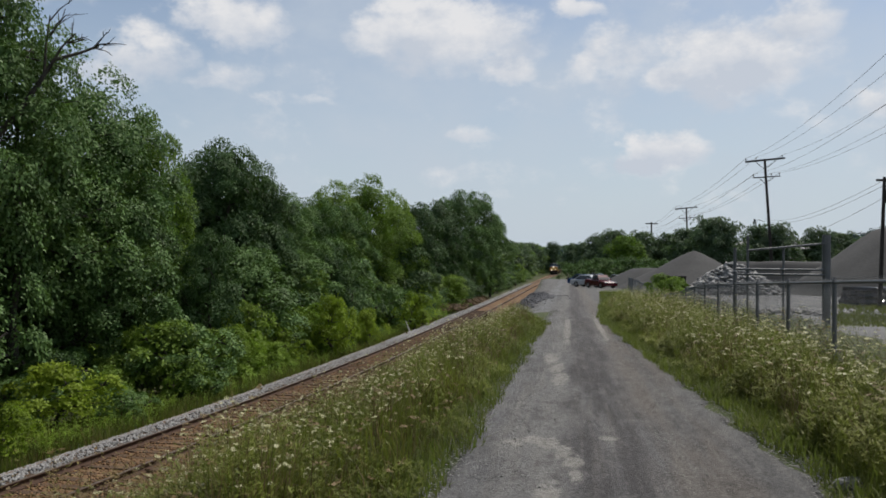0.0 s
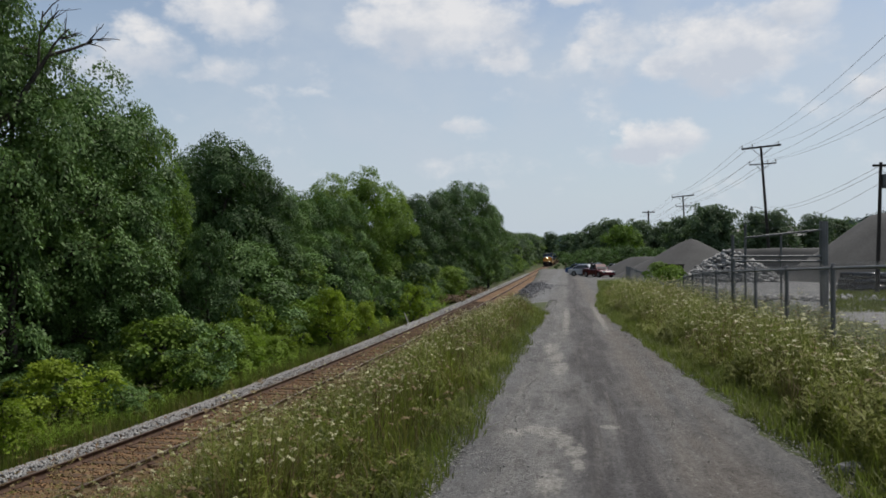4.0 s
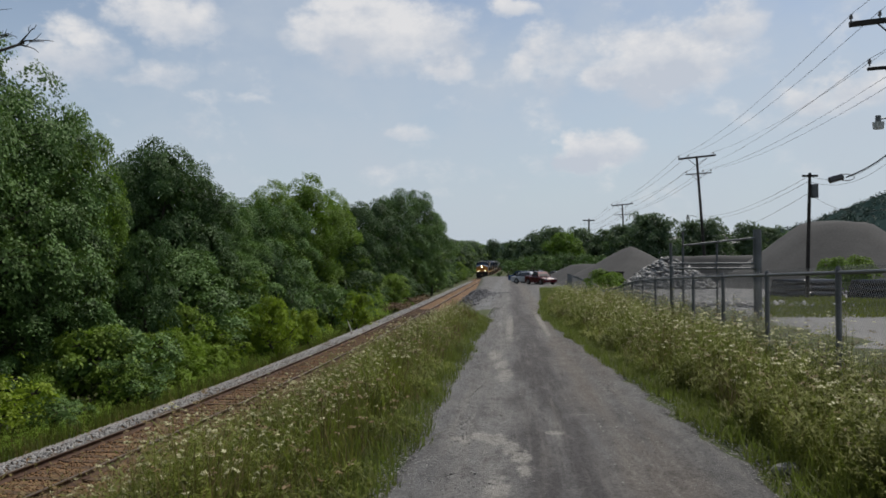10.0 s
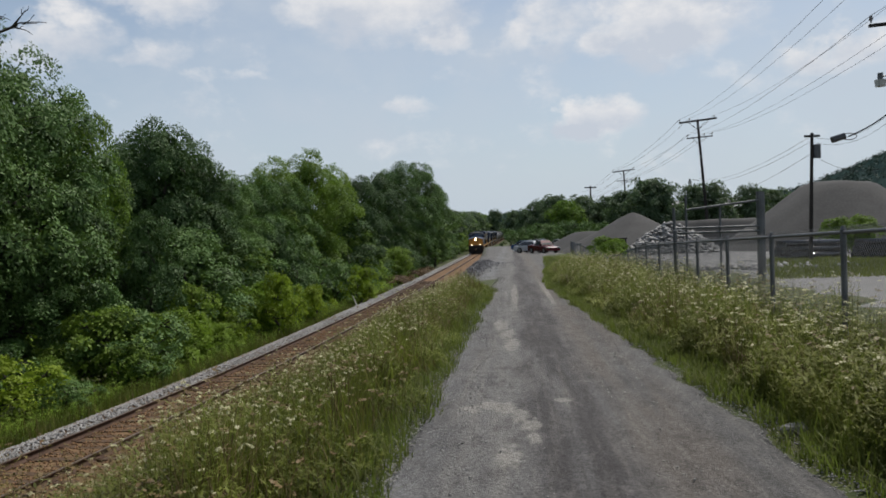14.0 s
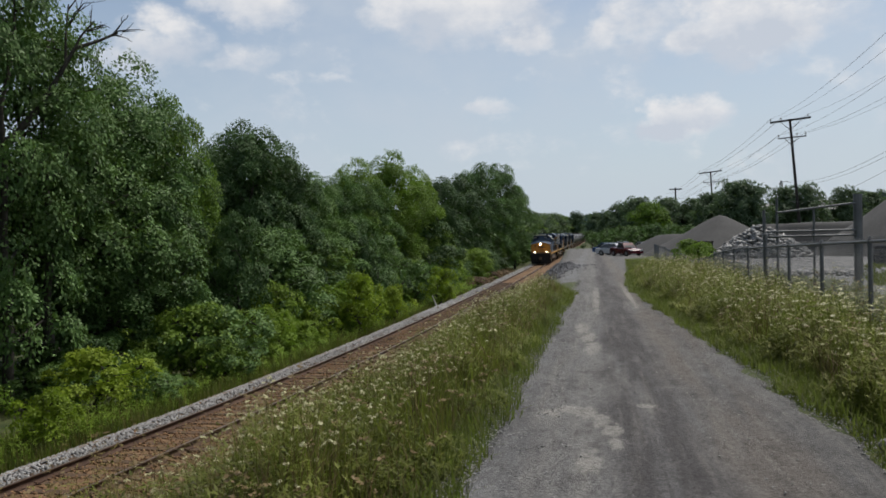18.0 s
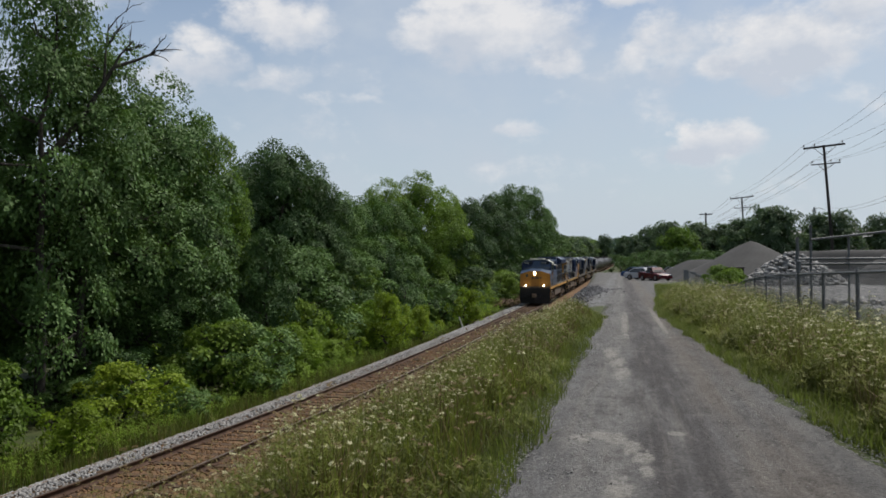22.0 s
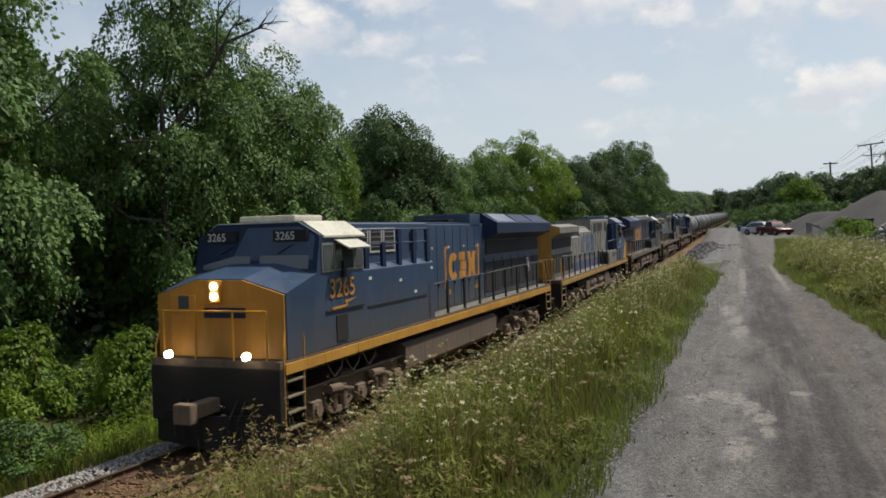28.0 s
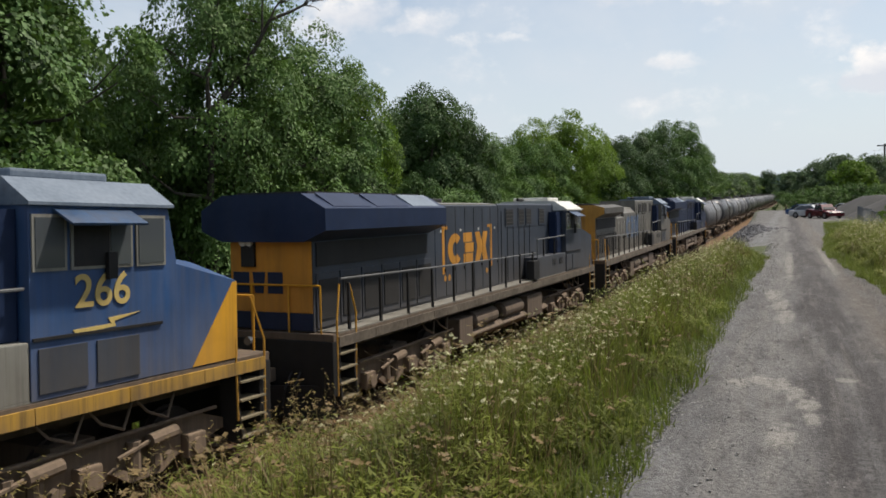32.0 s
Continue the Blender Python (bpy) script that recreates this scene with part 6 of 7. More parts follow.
def umbels(rng, tops, lo, hi):
    """Flat flower heads: a ring of small florets, slightly domed."""
    n, k = len(tops), 7
    r = rng.uniform(lo, hi, (n, 1, 1))
    tilt = rng.normal(0, 0.25, (n, 2))
    ang = np.arange(6) * 1.0472
    c = np.concatenate([[[0, 0, 0.25]], np.stack([np.cos(ang), np.sin(ang), np.zeros(6)], 1)])
    o = c[None] * r
    o[:, :, 2] += o[:, :, 0] * tilt[:, 0:1] + o[:, :, 1] * tilt[:, 1:2]
    cen = tops[:, None, :] + o
    q = np.array([(-1, -1, 0), (1, -1, 0), (1, 1, 0), (-1, 1, 0)]) * 0.42
    v = cen[:, :, None, :] + q[None, None] * r[:, :, None, :] * rng.uniform(0.7, 1.2, (n, k, 1, 1))
    v[..., 2] += rng.normal(0, 0.006, v.shape[:-1])
    v = v.reshape(-1, 3)
    return v, np.arange(len(v)).reshape(-1, 4)


def scatter(rng, n, y0, y1, left, right, power=1.0, bunch=0):
    """Points on the ground between two lines x = left(y) and x = right(y); power > 1 crowds them near y0."""
    y = y0 + (y1 - y0) * rng.uniform(0, 1, n) ** power
    u = rng.uniform(0, 1, n)
    dx = np.zeros(n)
    if bunch:
        root = rng.integers(0, n // bunch, n)
        y, u = y[root] + rng.normal(0, 0.13, n), u[root]
        dx = rng.normal(0, 0.13, n)
    out = np.empty((n, 3))
    for i in range(n):
        a, b = left(y[i]), right(y[i])
        x = min(max(a + (b - a) * u[i] + dx[i], min(a, b)), max(a, b))
        out[i] = (x, y[i], ground_z(x, y[i]) - 0.02)
    return out


def fence_x(y):
    return 3.66 + 0.035 * y


def meadow(name, label, spots_green, spots_leafy, spots_straw, spots_flower, hi, rng, flower_size, lime=None, low=None):
    base = thing(name, label, "weeds", kind="stuff")
    v, f, _ = blades(rng, spots_green, hi * 0.3, hi * 0.95, 0.005, 0.6)
    tagged(part("grass_blade", mesh_np("grass_blade", v, f, M_WEED), None, base), kind="stuff")
    v, f = stalk_leaves(rng, spots_leafy, hi * 0.45, hi * 1.0, 34, 0.055 if hi < 0.9 else 0.066)
    tagged(part("weed_leaf", mesh_np("weed_leaf", v, f, M_WEED), None, base), kind="stuff")
    v, f, tops = blades(rng, spots_straw, hi * 0.45, hi * 1.15, 0.004, 0.5)
    tagged(part("dry_stalk", mesh_np("dry_stalk", v, f, M_STRAW), None, base), kind="stuff")
    sv, sf = umbels(rng, tops[::2], 0.012, 0.03)
    tagged(part("seedhead", mesh_np("seedhead", sv, sf, M_SEED), None, base), kind="stuff")
    v, f, tops = blades(rng, spots_flower, hi * 0.5, hi * 1.1, 0.004, 0.35)
    tagged(part("flower_stalk", mesh_np("flower_stalk", v, f, M_WEED), None, base), kind="stuff")
    v, f = umbels(rng, tops, *flower_size)
    tagged(part("white_flower", mesh_np("white_flower", v, f, M_UMBEL), None, base), kind="stuff")
    if lime is not None:
        v, f, _ = blades(rng, lime, 0.05, 0.24, 0.006, 1.1)
        tagged(part("lime_blade", mesh_np("lime_blade", v, f, M_LIME), None, base), kind="stuff")
    if low is not None:
        v, f, _ = blades(rng, low, 0.05, 0.28, 0.005, 1.1)
        tagged(part("dark_blade", mesh_np("dark_blade", v, f, M_GREEN), None, base), kind="stuff")


def weeds():
    rng = np.random.default_rng(8)
    lw = lambda y: track(y)[0] + 2.55 + 0.35 * noise.noise((0, y * 0.5, 7))
    lr = lambda y: road_left(y) - 0.12 + 0.25 * noise.noise((0, y * 0.8, 1)) - 1.6 * smooth(26, 36, y)
    meadow("weeds_between_track_and_road", "tall weeds with white flower heads between track and road",
           scatter(rng, 40000, 2.5, 36, lw, lr, 1.35, 20), scatter(rng, 9500, 2.5, 36, lambda y: lw(y) + 0.3, lr, 1.3, 16), scatter(rng, 11000, 2.5, 36, lw, lambda y: lr(y) - 0.2, 1.3, 6),
           scatter(rng, 6800, 4.5, 34, lambda y: lw(y) + 1.2 + 1.2 * smooth(9, 5, y), lambda y: lr(y) - 0.5, 1.1), 0.8, rng, (0.007, 0.017),
           scatter(rng, 9000, 22, 36, lambda y: lr(y) - 1.8, lambda y: lr(y) + 0.25, 0.9),
           scatter(rng, 16000, 2.5, 36, lambda y: lr(y) - 0.7, lambda y: lr(y) + 0.2 + 0.15 * noise.noise((3, y * 2, 1)), 1.4))
    rl = lambda y: road_right(y) + 0.1 + 0.2 * noise.noise((0, y * 0.7, 5)) + 0.15 * smooth(16, 9, y)
    rr = lambda y: fence_x(y) + 0.7
    meadow("weeds_along_fence", "dense weeds with many white flower heads along the fence",
           scatter(rng, 26000, 2.5, 48, rl, rr, 1.5, 20), scatter(rng, 10500, 2.5, 48, lambda y: rl(y) + 0.1, rr, 1.4, 18), scatter(rng, 5000, 2.5, 46, lambda y: rl(y) + 0.3, rr, 1.4, 10),
           scatter(rng, 3300, 3.5, 46, lambda y: rl(y) + 0.5, rr, 1.3, 2), 1.0, rng, (0.013, 0.03),
           scatter(rng, 15000, 8, 75, lambda y: rl(y) - 0.12 + 0.25 * noise.noise((5, y * 0.8, 1)), lambda y: rl(y) + 0.3 + 1.4 * smooth(22, 40, y), 1.0),
           scatter(rng, 22000, 2.5, 44, lambda y: rl(y) - 0.22, lambda y: rl(y) + 0.55 + 0.3 * noise.noise((3, y, 1)), 1.5))
    # low grass on the far side of the track, and in the yard
    base = thing("trackside_grass", "short dull grass beside the ballast", "grass", kind="stuff")
    v, f, _ = blades(rng, scatter(rng, 36000, 2, 75, lambda y: track(y)[0] - 6.5, lambda y: track(y)[0] - 3.1 + 0.4 * noise.noise((0, y * 0.6, 8)), 1.4), 0.12, 0.5, 0.012)
    tagged(part("grass_blade", mesh_np("grass_blade", v, f, M_GREEN), None, base), kind="stuff")
    v, f, _ = blades(rng, scatter(rng, 22000, 2, 75, lambda y: track(y)[0] - 5.5, lambda y: track(y)[0] - 2.9, 1.4)[::3], 0.2, 0.6, 0.008)
    tagged(part("dry_blade", mesh_np("dry_blade", v, f, M_STRAW), None, base), kind="stuff")
    v, f = stalk_leaves(rng, scatter(rng, 4200, 2, 90, lambda y: track(y)[0] - 6.0, lambda y: track(y)[0] - 3.4 + 0.5 * noise.noise((0, y * 0.5, 2)), 1.3), 0.25, 0.75, 26, 0.09)
    tagged(part("weed_leaf", mesh_np("weed_leaf", v, f, M_SHRUB), None, base), kind="stuff")
    base = thing("yard_grass", "patchy grass around the stacked pipes", "grass", kind="stuff")
    v, f, _ = blades(rng, scatter(rng, 16000, 29, 50, lambda y: 0.31 * y + 0.8 * noise.noise((0, y * 0.5, 2)), lambda y: 0.66 * y, 1.0), 0.1, 0.28, 0.03)
    tagged(part("grass_blade", mesh_np("grass_blade", v, f, M_LIME), None, base), kind="stuff")
    base = thing("brown_weeds", "brown withered weed stalks in patches among the green", "weeds", kind="stuff")
    spots = np.concatenate([scatter(rng, 26000, 2.5, 36, lambda y: lw(y) + 0.3, lambda y: lr(y) - 0.1, 1.3), scatter(rng, 22000, 2.5, 44, lambda y: rl(y) + 0.3, rr, 1.4)])
    keep = np.array([noise.noise((p[0] * 0.8, p[1] * 0.55, 6.5)) > -0.04 for p in spots])
    v, f, tops = blades(rng, spots[keep], 0.4, 0.9, 0.004, 0.85)
    tagged(part("brown_stalk", mesh_np("brown_stalk", v, f, M_SEED), None, base), kind="stuff")
    # thinner weeds on both verges behind the viewer
    base = thing("verge_weeds", "loose green weeds on the verges of the road", "weeds", kind="stuff")
    spots = np.concatenate([scatter(rng, 16000, -12, 2.6, lw, lr, 0.7), scatter(rng, 9000, -12, 2.6, rl, rr, 0.7)])
    v, f, tops = blades(rng, spots, 0.3, 0.8, 0.008)
    tagged(part("grass_blade", mesh_np("grass_blade", v, f, M_WEED), None, base), kind="stuff")
    v, f = umbels(rng, tops[::16], 0.012, 0.03)
    tagged(part("white_flower", mesh_np("white_flower", v, f, M_UMBEL), None, base), kind="stuff")
    # straw and brown stalks hanging over the ballast on the near side
    base = thing("ballast_weeds", "sparse dry stalks rooted in the dirty ballast", "weeds", kind="stuff")
    v, f, tops = blades(rng, scatter(rng, 2600, 2.5, 34, lambda y: track(y)[0] + 1.6, lambda y: track(y)[0] + 3.4, 1.4), 0.25, 0.75, 0.006, 0.5)
    tagged(part("dry_stalk", mesh_np("dry_stalk", v, f, M_STRAW), None, base), kind="stuff")
    v2, f2, tops2 = blades(rng, scatter(rng, 420, 4.5, 15, lambda y: track(y)[0] + 2.4, lambda y: track(y)[0] + 4.6, 1.2), 1.0, 1.9, 0.007, 0.35)
    tagged(part("tall_stalk", mesh_np("tall_stalk", v2, f2, M_SEED), None, base), kind="stuff")
    v3, f3 = stalk_leaves(rng, tops2 - np.array([0, 0, 0.5]), 0.5, 0.75, 9, 0.07)
    tagged(part("stalk_leaf", mesh_np("stalk_leaf", v3, f3, M_STRAW), None, base), kind="stuff")
    v, f = umbels(rng, np.concatenate([tops[::3], tops2]), 0.01, 0.03)
    tagged(part("seedhead", mesh_np("seedhead", v, f, M_SEED), None, base), kind="stuff")


weeds()


# ---------------------------------------------------------------- fence, gate, poles, wires
M_WIRE = plain("wire", (0.03, 0.03, 0.033), 0.6, 0.3)
M_BLACKPIPE = mat("black_pipe", [(0.008, 0.008, 0.009), (0.016, 0.016, 0.018)], 0.14, 0, 2, 30, 0.02, 0.6)
M_LAMPGLASS = plain("lamp_glass", (0.5, 0.5, 0.48), 0.2)
M_CERAMIC = plain("ceramic_grey", (0.16, 0.14, 0.13), 0.35)


def polar(az, d):
    return d * math.sin(radians(az)), d * math.cos(radians(az))


def fence_line():
    """Posts of the chain-link fence: x, y, ground, top, radius."""
    pts = []
    for k in range(-3, 10):
        y = 7.06 + 3.05 * k
        pts.append((fence_x(y), y, road_z(y), 3.75 - 0.0285 * (y - 7.06) - 0.002 * max(0.0, y - 25.0) ** 2, 0.055 if k == 5 else 0.036))
    for x, y, dz in ((4.72, 40.0, -1.2), (4.9, 45.0, -0.95), (4.95, 52.0, -0.75), (5.1, 60.0, -0.6), (5.4, 70.0, -0.5), (5.9, 82.0, -0.45)):
        pts.append((x, y, road_z(y) - 0.2, road_z(y) + 1.8 + dz, 0.036))
    return pts


def chain_fence():
    pts = fence_line()
    base = thing("chain_link_fence", "grey galvanised chain-link fence with barbed mesh ends above the rail", "fence")
    for x, y, g, t, r in pts:
        bm = cyl(bmesh.new(), (x, y, g - 0.1), (x, y, t + (0.3 if r > 0.05 else 0.0)), r, 10)
        cyl(bm, (x, y, t + (0.3 if r > 0.05 else 0.0)), (x, y, t + 0.05 + (0.3 if r > 0.05 else 0.0)), r * 1.15, 10, r * 0.5)
        part("post", bm, M_GALV, base)
    for (x0, y0, g0, t0, _), (x1, y1, g1, t1, _) in zip(pts, pts[1:]):
        part("top_rail", cyl(bmesh.new(), (x0, y0, t0 - 0.03), (x1, y1, t1 - 0.03), 0.024, 8), M_GALV, base)
        # woven mesh: two families of slanting wires, thin three-sided
        d = Vector((x1 - x0, y1 - y0, 0))
        n = d.length
        d.normalize()
        nrm = Vector((-d.y, d.x, 0))
        mid = (y0 + y1) / 2
        cell = 0.062 if mid < 14 else 0.1 if mid < 26 else 0.24
        w = 0.0024 if mid < 14 else 0.0048 if mid < 26 else 0.011
        V, F = [], []
        h = (t0 - g0 + t1 - g1) / 2
        for slope in (-1, 1):
            for i in range(int(-h / cell) - 1, int((n + h) / cell) + 2):
                s = i * cell
                lo, hi = (0.0, h + 0.04)
                a0, a1 = (s, s + h + 0.04) if slope > 0 else (s + h + 0.04, s)
                p, q = (a0, lo), (a1, hi)
                if slope > 0:
                    if p[0] < 0:
                        p = (0, lo - p[0])
                    if q[0] > n:
                        q = (n, hi - (q[0] - n))
                else:
                    if p[0] > n:
                        p = (n, lo + (p[0] - n))
                    if q[0] < 0:
                        q = (0, hi + q[0])
                if q[1] <= p[1] + 0.03:
                    continue
                k = len(V)
                for (u, z) in (p, q):
                    c = Vector((x0, y0, 0)) + d * u + nrm * (0.012 * slope)
                    zz = g0 + (g1 - g0) * u / n + z
                    V += [(c.x + d.x * w, c.y + d.y * w, zz - w), (c.x - d.x * w, c.y - d.y * w, zz + w), (c.x + nrm.x * w, c.y + nrm.y * w, zz)]
                F += [(k, k + 1, k + 4, k + 3), (k + 1, k + 2, k + 5, k + 4), (k + 2, k, k + 3, k + 5)]
        me = mesh_np("mesh_panel", V, F, M_GALV)
        part("mesh_panel", me, None, base, "woven diamond wire mesh")
        if mid < 22:
            bm = bmesh.new()
            for i in range(int(n / cell)):
                u = cell * (i + 0.5)
                c = Vector((x0, y0, 0)) + d * u
                z = t0 + (t1 - t0) * u / n
                cyl(bm, (c.x, c.y, z), (c.x + d.x * 0.015, c.y + d.y * 0.015, z + 0.05), 0.0025, 3)
            tagged(part("barbed_edge", bm, M_GALV, base), kind="stuff")


chain_fence()


def yard_gate():
    base = thing("cantilever_gate", "tall grey steel sliding gate of the yard", "gate")
    y = 27.0
    g = road_z(y)
    for az, top, r in ((11.2, 4.35, 0.05), (12.0, 4.72, 0.04), (14.2, 4.35, 0.035), (16.75, 4.78, 0.13)):
        x = y * math.tan(radians(az))
        part("gate_post", cyl(bmesh.new(), (x, y, g - 0.1), (x, y, top), r, 10), M_GALV, base)
    x0, x1 = y * math.tan(radians(11.2)), y * math.tan(radians(16.6))
    for z in (3.66, 3.5):
        part("gate_rail", cyl(bmesh.new(), (x0, y - 0.06, z), (x1, y - 0.06, z), 0.035, 8), M_GALV, base)
    part("gate_brace", cyl(bmesh.new(), (y * math.tan(radians(12.0)), y - 0.06, 4.26), (x1, y - 0.06, 4.5), 0.035, 8), M_GALV, base)


yard_gate()

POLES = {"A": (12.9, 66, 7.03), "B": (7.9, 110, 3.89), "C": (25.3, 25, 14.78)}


def pole_frame(p, top, arm_dir, style):
    x, y = p
    g = ground_z(x, y)
    base = thing("utility_pole", "dark creosoted wooden utility pole with two crossarms", "utility pole", "power poles along the yard")
    lean = {"A": -0.75, "B": -0.5, "C": -0.12}.get(style, 0.0)
    x -= lean
    bm = bmesh.new()
    cyl(bm, (x, y, g - 0.3), (x + lean, y, top), 0.135, 12, 0.088)
    part("pole", bm, M_POLE, base)
    c = Vector((x + lean, y, top - 0.1))
    ends = []
    for z, half, n in ((0.0, 1.45, (-1.4, -0.65, 1.25)), (-1.3, 1.0, (-0.95, 0.35, 0.95))):
        q = c + Vector((0, -0.14, z)) + Vector((-lean * (-z) / 9, 0, 0))
        bm = cube(-half, half, -0.06, 0.06, -0.07 if z == 0.0 else -0.04, 0.07 if z == 0.0 else 0.04, 0.01)
        arm = part("crossarm", bm, M_POLE, base)
        arm.matrix_basis = Matrix.Translation(q) @ Matrix.Rotation(arm_dir, 4, "Z") @ Matrix.Rotation(radians(-5.5 if z == 0.0 else -3.5), 4, "Y")
        for u in n:
            w = q + Vector((math.cos(arm_dir) * u, math.sin(arm_dir) * u, 0.07 + (0.096 if z == 0.0 else 0.061) * u))
            bm = cyl(bmesh.new(), w, w + Vector((0, 0, 0.1)), 0.02, 6)
            cyl(bm, w + Vector((0, 0, 0.08)), w + Vector((0, 0, 0.2)), 0.055, 8, 0.035)
            part("insulator", bm, M_CERAMIC, base)
            ends.append(w + Vector((0, 0, 0.2)))
        for s in (-1, 1):
            part("brace", rod([tuple(q + Vector((math.cos(arm_dir) * s * half * 0.55, math.sin(arm_dir) * s * half * 0.55, -0.05))), tuple(c + Vector((0, -0.1, z - half * 0.5)))], 0.022, 5), M_POLE, base)
    return base, ends, c


def wire(name, a, b, sag, r=0.007, label="thin dark sagging overhead wire"):
    a, b = Vector(a), Vector(b)
    path = [a.lerp(b, i / 14) + Vector((0, 0, -4 * sag * (i / 14) * (1 - i / 14))) for i in range(15)]
    v, f = tube(path, [r] * 15, 5)
    return tagged(new(name, mesh_np(name, [tuple(q) for q in v], f, M_WIRE, True)), label, "wire", "overhead wires")


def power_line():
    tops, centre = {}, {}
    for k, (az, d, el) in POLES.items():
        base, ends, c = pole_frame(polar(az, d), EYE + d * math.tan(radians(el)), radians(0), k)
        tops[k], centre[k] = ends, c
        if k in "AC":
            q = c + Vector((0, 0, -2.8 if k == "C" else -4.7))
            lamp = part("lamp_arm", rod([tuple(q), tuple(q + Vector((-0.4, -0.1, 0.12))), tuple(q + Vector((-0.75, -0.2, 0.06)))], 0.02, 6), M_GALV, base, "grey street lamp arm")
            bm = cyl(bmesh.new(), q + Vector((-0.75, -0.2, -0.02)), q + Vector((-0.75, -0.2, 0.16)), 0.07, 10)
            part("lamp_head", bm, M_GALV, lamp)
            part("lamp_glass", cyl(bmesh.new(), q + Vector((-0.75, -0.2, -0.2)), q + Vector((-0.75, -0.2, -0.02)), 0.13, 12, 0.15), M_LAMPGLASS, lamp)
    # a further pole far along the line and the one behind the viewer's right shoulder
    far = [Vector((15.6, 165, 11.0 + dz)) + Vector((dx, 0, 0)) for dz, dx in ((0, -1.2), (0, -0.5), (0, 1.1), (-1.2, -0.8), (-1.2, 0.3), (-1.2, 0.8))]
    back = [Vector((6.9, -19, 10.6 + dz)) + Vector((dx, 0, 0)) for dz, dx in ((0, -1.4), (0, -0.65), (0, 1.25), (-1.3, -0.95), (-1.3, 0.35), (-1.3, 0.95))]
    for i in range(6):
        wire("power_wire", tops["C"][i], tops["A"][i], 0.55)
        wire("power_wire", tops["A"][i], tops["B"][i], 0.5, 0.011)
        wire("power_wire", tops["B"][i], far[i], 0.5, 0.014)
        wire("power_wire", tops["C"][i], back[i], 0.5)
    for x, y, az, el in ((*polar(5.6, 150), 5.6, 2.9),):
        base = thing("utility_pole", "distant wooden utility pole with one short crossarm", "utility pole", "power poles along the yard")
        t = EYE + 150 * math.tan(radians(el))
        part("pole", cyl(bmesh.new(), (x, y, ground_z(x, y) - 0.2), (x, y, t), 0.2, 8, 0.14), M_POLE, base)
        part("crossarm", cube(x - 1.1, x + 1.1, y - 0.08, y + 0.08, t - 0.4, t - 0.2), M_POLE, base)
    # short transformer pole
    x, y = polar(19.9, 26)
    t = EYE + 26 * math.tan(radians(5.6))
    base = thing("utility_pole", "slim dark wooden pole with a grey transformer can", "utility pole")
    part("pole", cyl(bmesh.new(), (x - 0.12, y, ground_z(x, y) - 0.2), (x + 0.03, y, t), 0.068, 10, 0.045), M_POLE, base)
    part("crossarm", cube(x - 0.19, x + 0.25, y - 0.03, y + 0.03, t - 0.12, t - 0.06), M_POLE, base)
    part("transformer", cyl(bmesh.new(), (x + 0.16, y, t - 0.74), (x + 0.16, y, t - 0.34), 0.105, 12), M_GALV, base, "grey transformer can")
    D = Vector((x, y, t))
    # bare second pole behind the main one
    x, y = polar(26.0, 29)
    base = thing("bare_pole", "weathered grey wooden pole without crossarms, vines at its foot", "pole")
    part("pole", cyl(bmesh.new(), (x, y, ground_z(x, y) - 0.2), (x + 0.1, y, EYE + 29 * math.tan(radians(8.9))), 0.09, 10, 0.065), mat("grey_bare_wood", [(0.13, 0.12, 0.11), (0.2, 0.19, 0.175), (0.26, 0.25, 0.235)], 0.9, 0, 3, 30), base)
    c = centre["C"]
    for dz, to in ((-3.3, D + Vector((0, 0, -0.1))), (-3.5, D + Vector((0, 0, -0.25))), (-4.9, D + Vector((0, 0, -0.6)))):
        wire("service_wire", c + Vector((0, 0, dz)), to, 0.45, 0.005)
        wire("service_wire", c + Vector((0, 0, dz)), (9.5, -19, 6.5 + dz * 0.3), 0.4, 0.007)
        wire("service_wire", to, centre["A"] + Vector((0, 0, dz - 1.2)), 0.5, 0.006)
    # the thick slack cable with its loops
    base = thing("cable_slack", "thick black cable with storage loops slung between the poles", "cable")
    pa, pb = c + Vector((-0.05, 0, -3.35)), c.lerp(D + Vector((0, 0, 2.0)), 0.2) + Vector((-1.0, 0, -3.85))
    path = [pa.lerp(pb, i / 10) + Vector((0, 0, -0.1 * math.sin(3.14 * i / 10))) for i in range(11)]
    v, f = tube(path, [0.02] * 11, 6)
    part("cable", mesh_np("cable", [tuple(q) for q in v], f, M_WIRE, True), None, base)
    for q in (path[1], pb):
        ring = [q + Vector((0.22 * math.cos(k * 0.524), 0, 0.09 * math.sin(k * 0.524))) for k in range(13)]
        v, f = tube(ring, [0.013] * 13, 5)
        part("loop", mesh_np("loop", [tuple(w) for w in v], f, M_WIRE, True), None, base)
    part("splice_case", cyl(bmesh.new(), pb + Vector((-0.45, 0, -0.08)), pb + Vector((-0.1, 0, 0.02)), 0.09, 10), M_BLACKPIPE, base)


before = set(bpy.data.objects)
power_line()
# fitted to the camera's view: the line is scaled 1.92 times about the eye
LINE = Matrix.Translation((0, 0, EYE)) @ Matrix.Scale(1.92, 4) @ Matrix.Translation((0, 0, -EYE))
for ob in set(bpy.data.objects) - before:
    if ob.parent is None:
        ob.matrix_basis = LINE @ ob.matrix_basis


# ---------------------------------------------------------------- piles, rocks, pipes
M_PILE = mat("stone_dust", [(0.046, 0.046, 0.045), (0.064, 0.063, 0.062), (0.086, 0.085, 0.083)], 0.95, 0, 0.35, 6, 0.5)
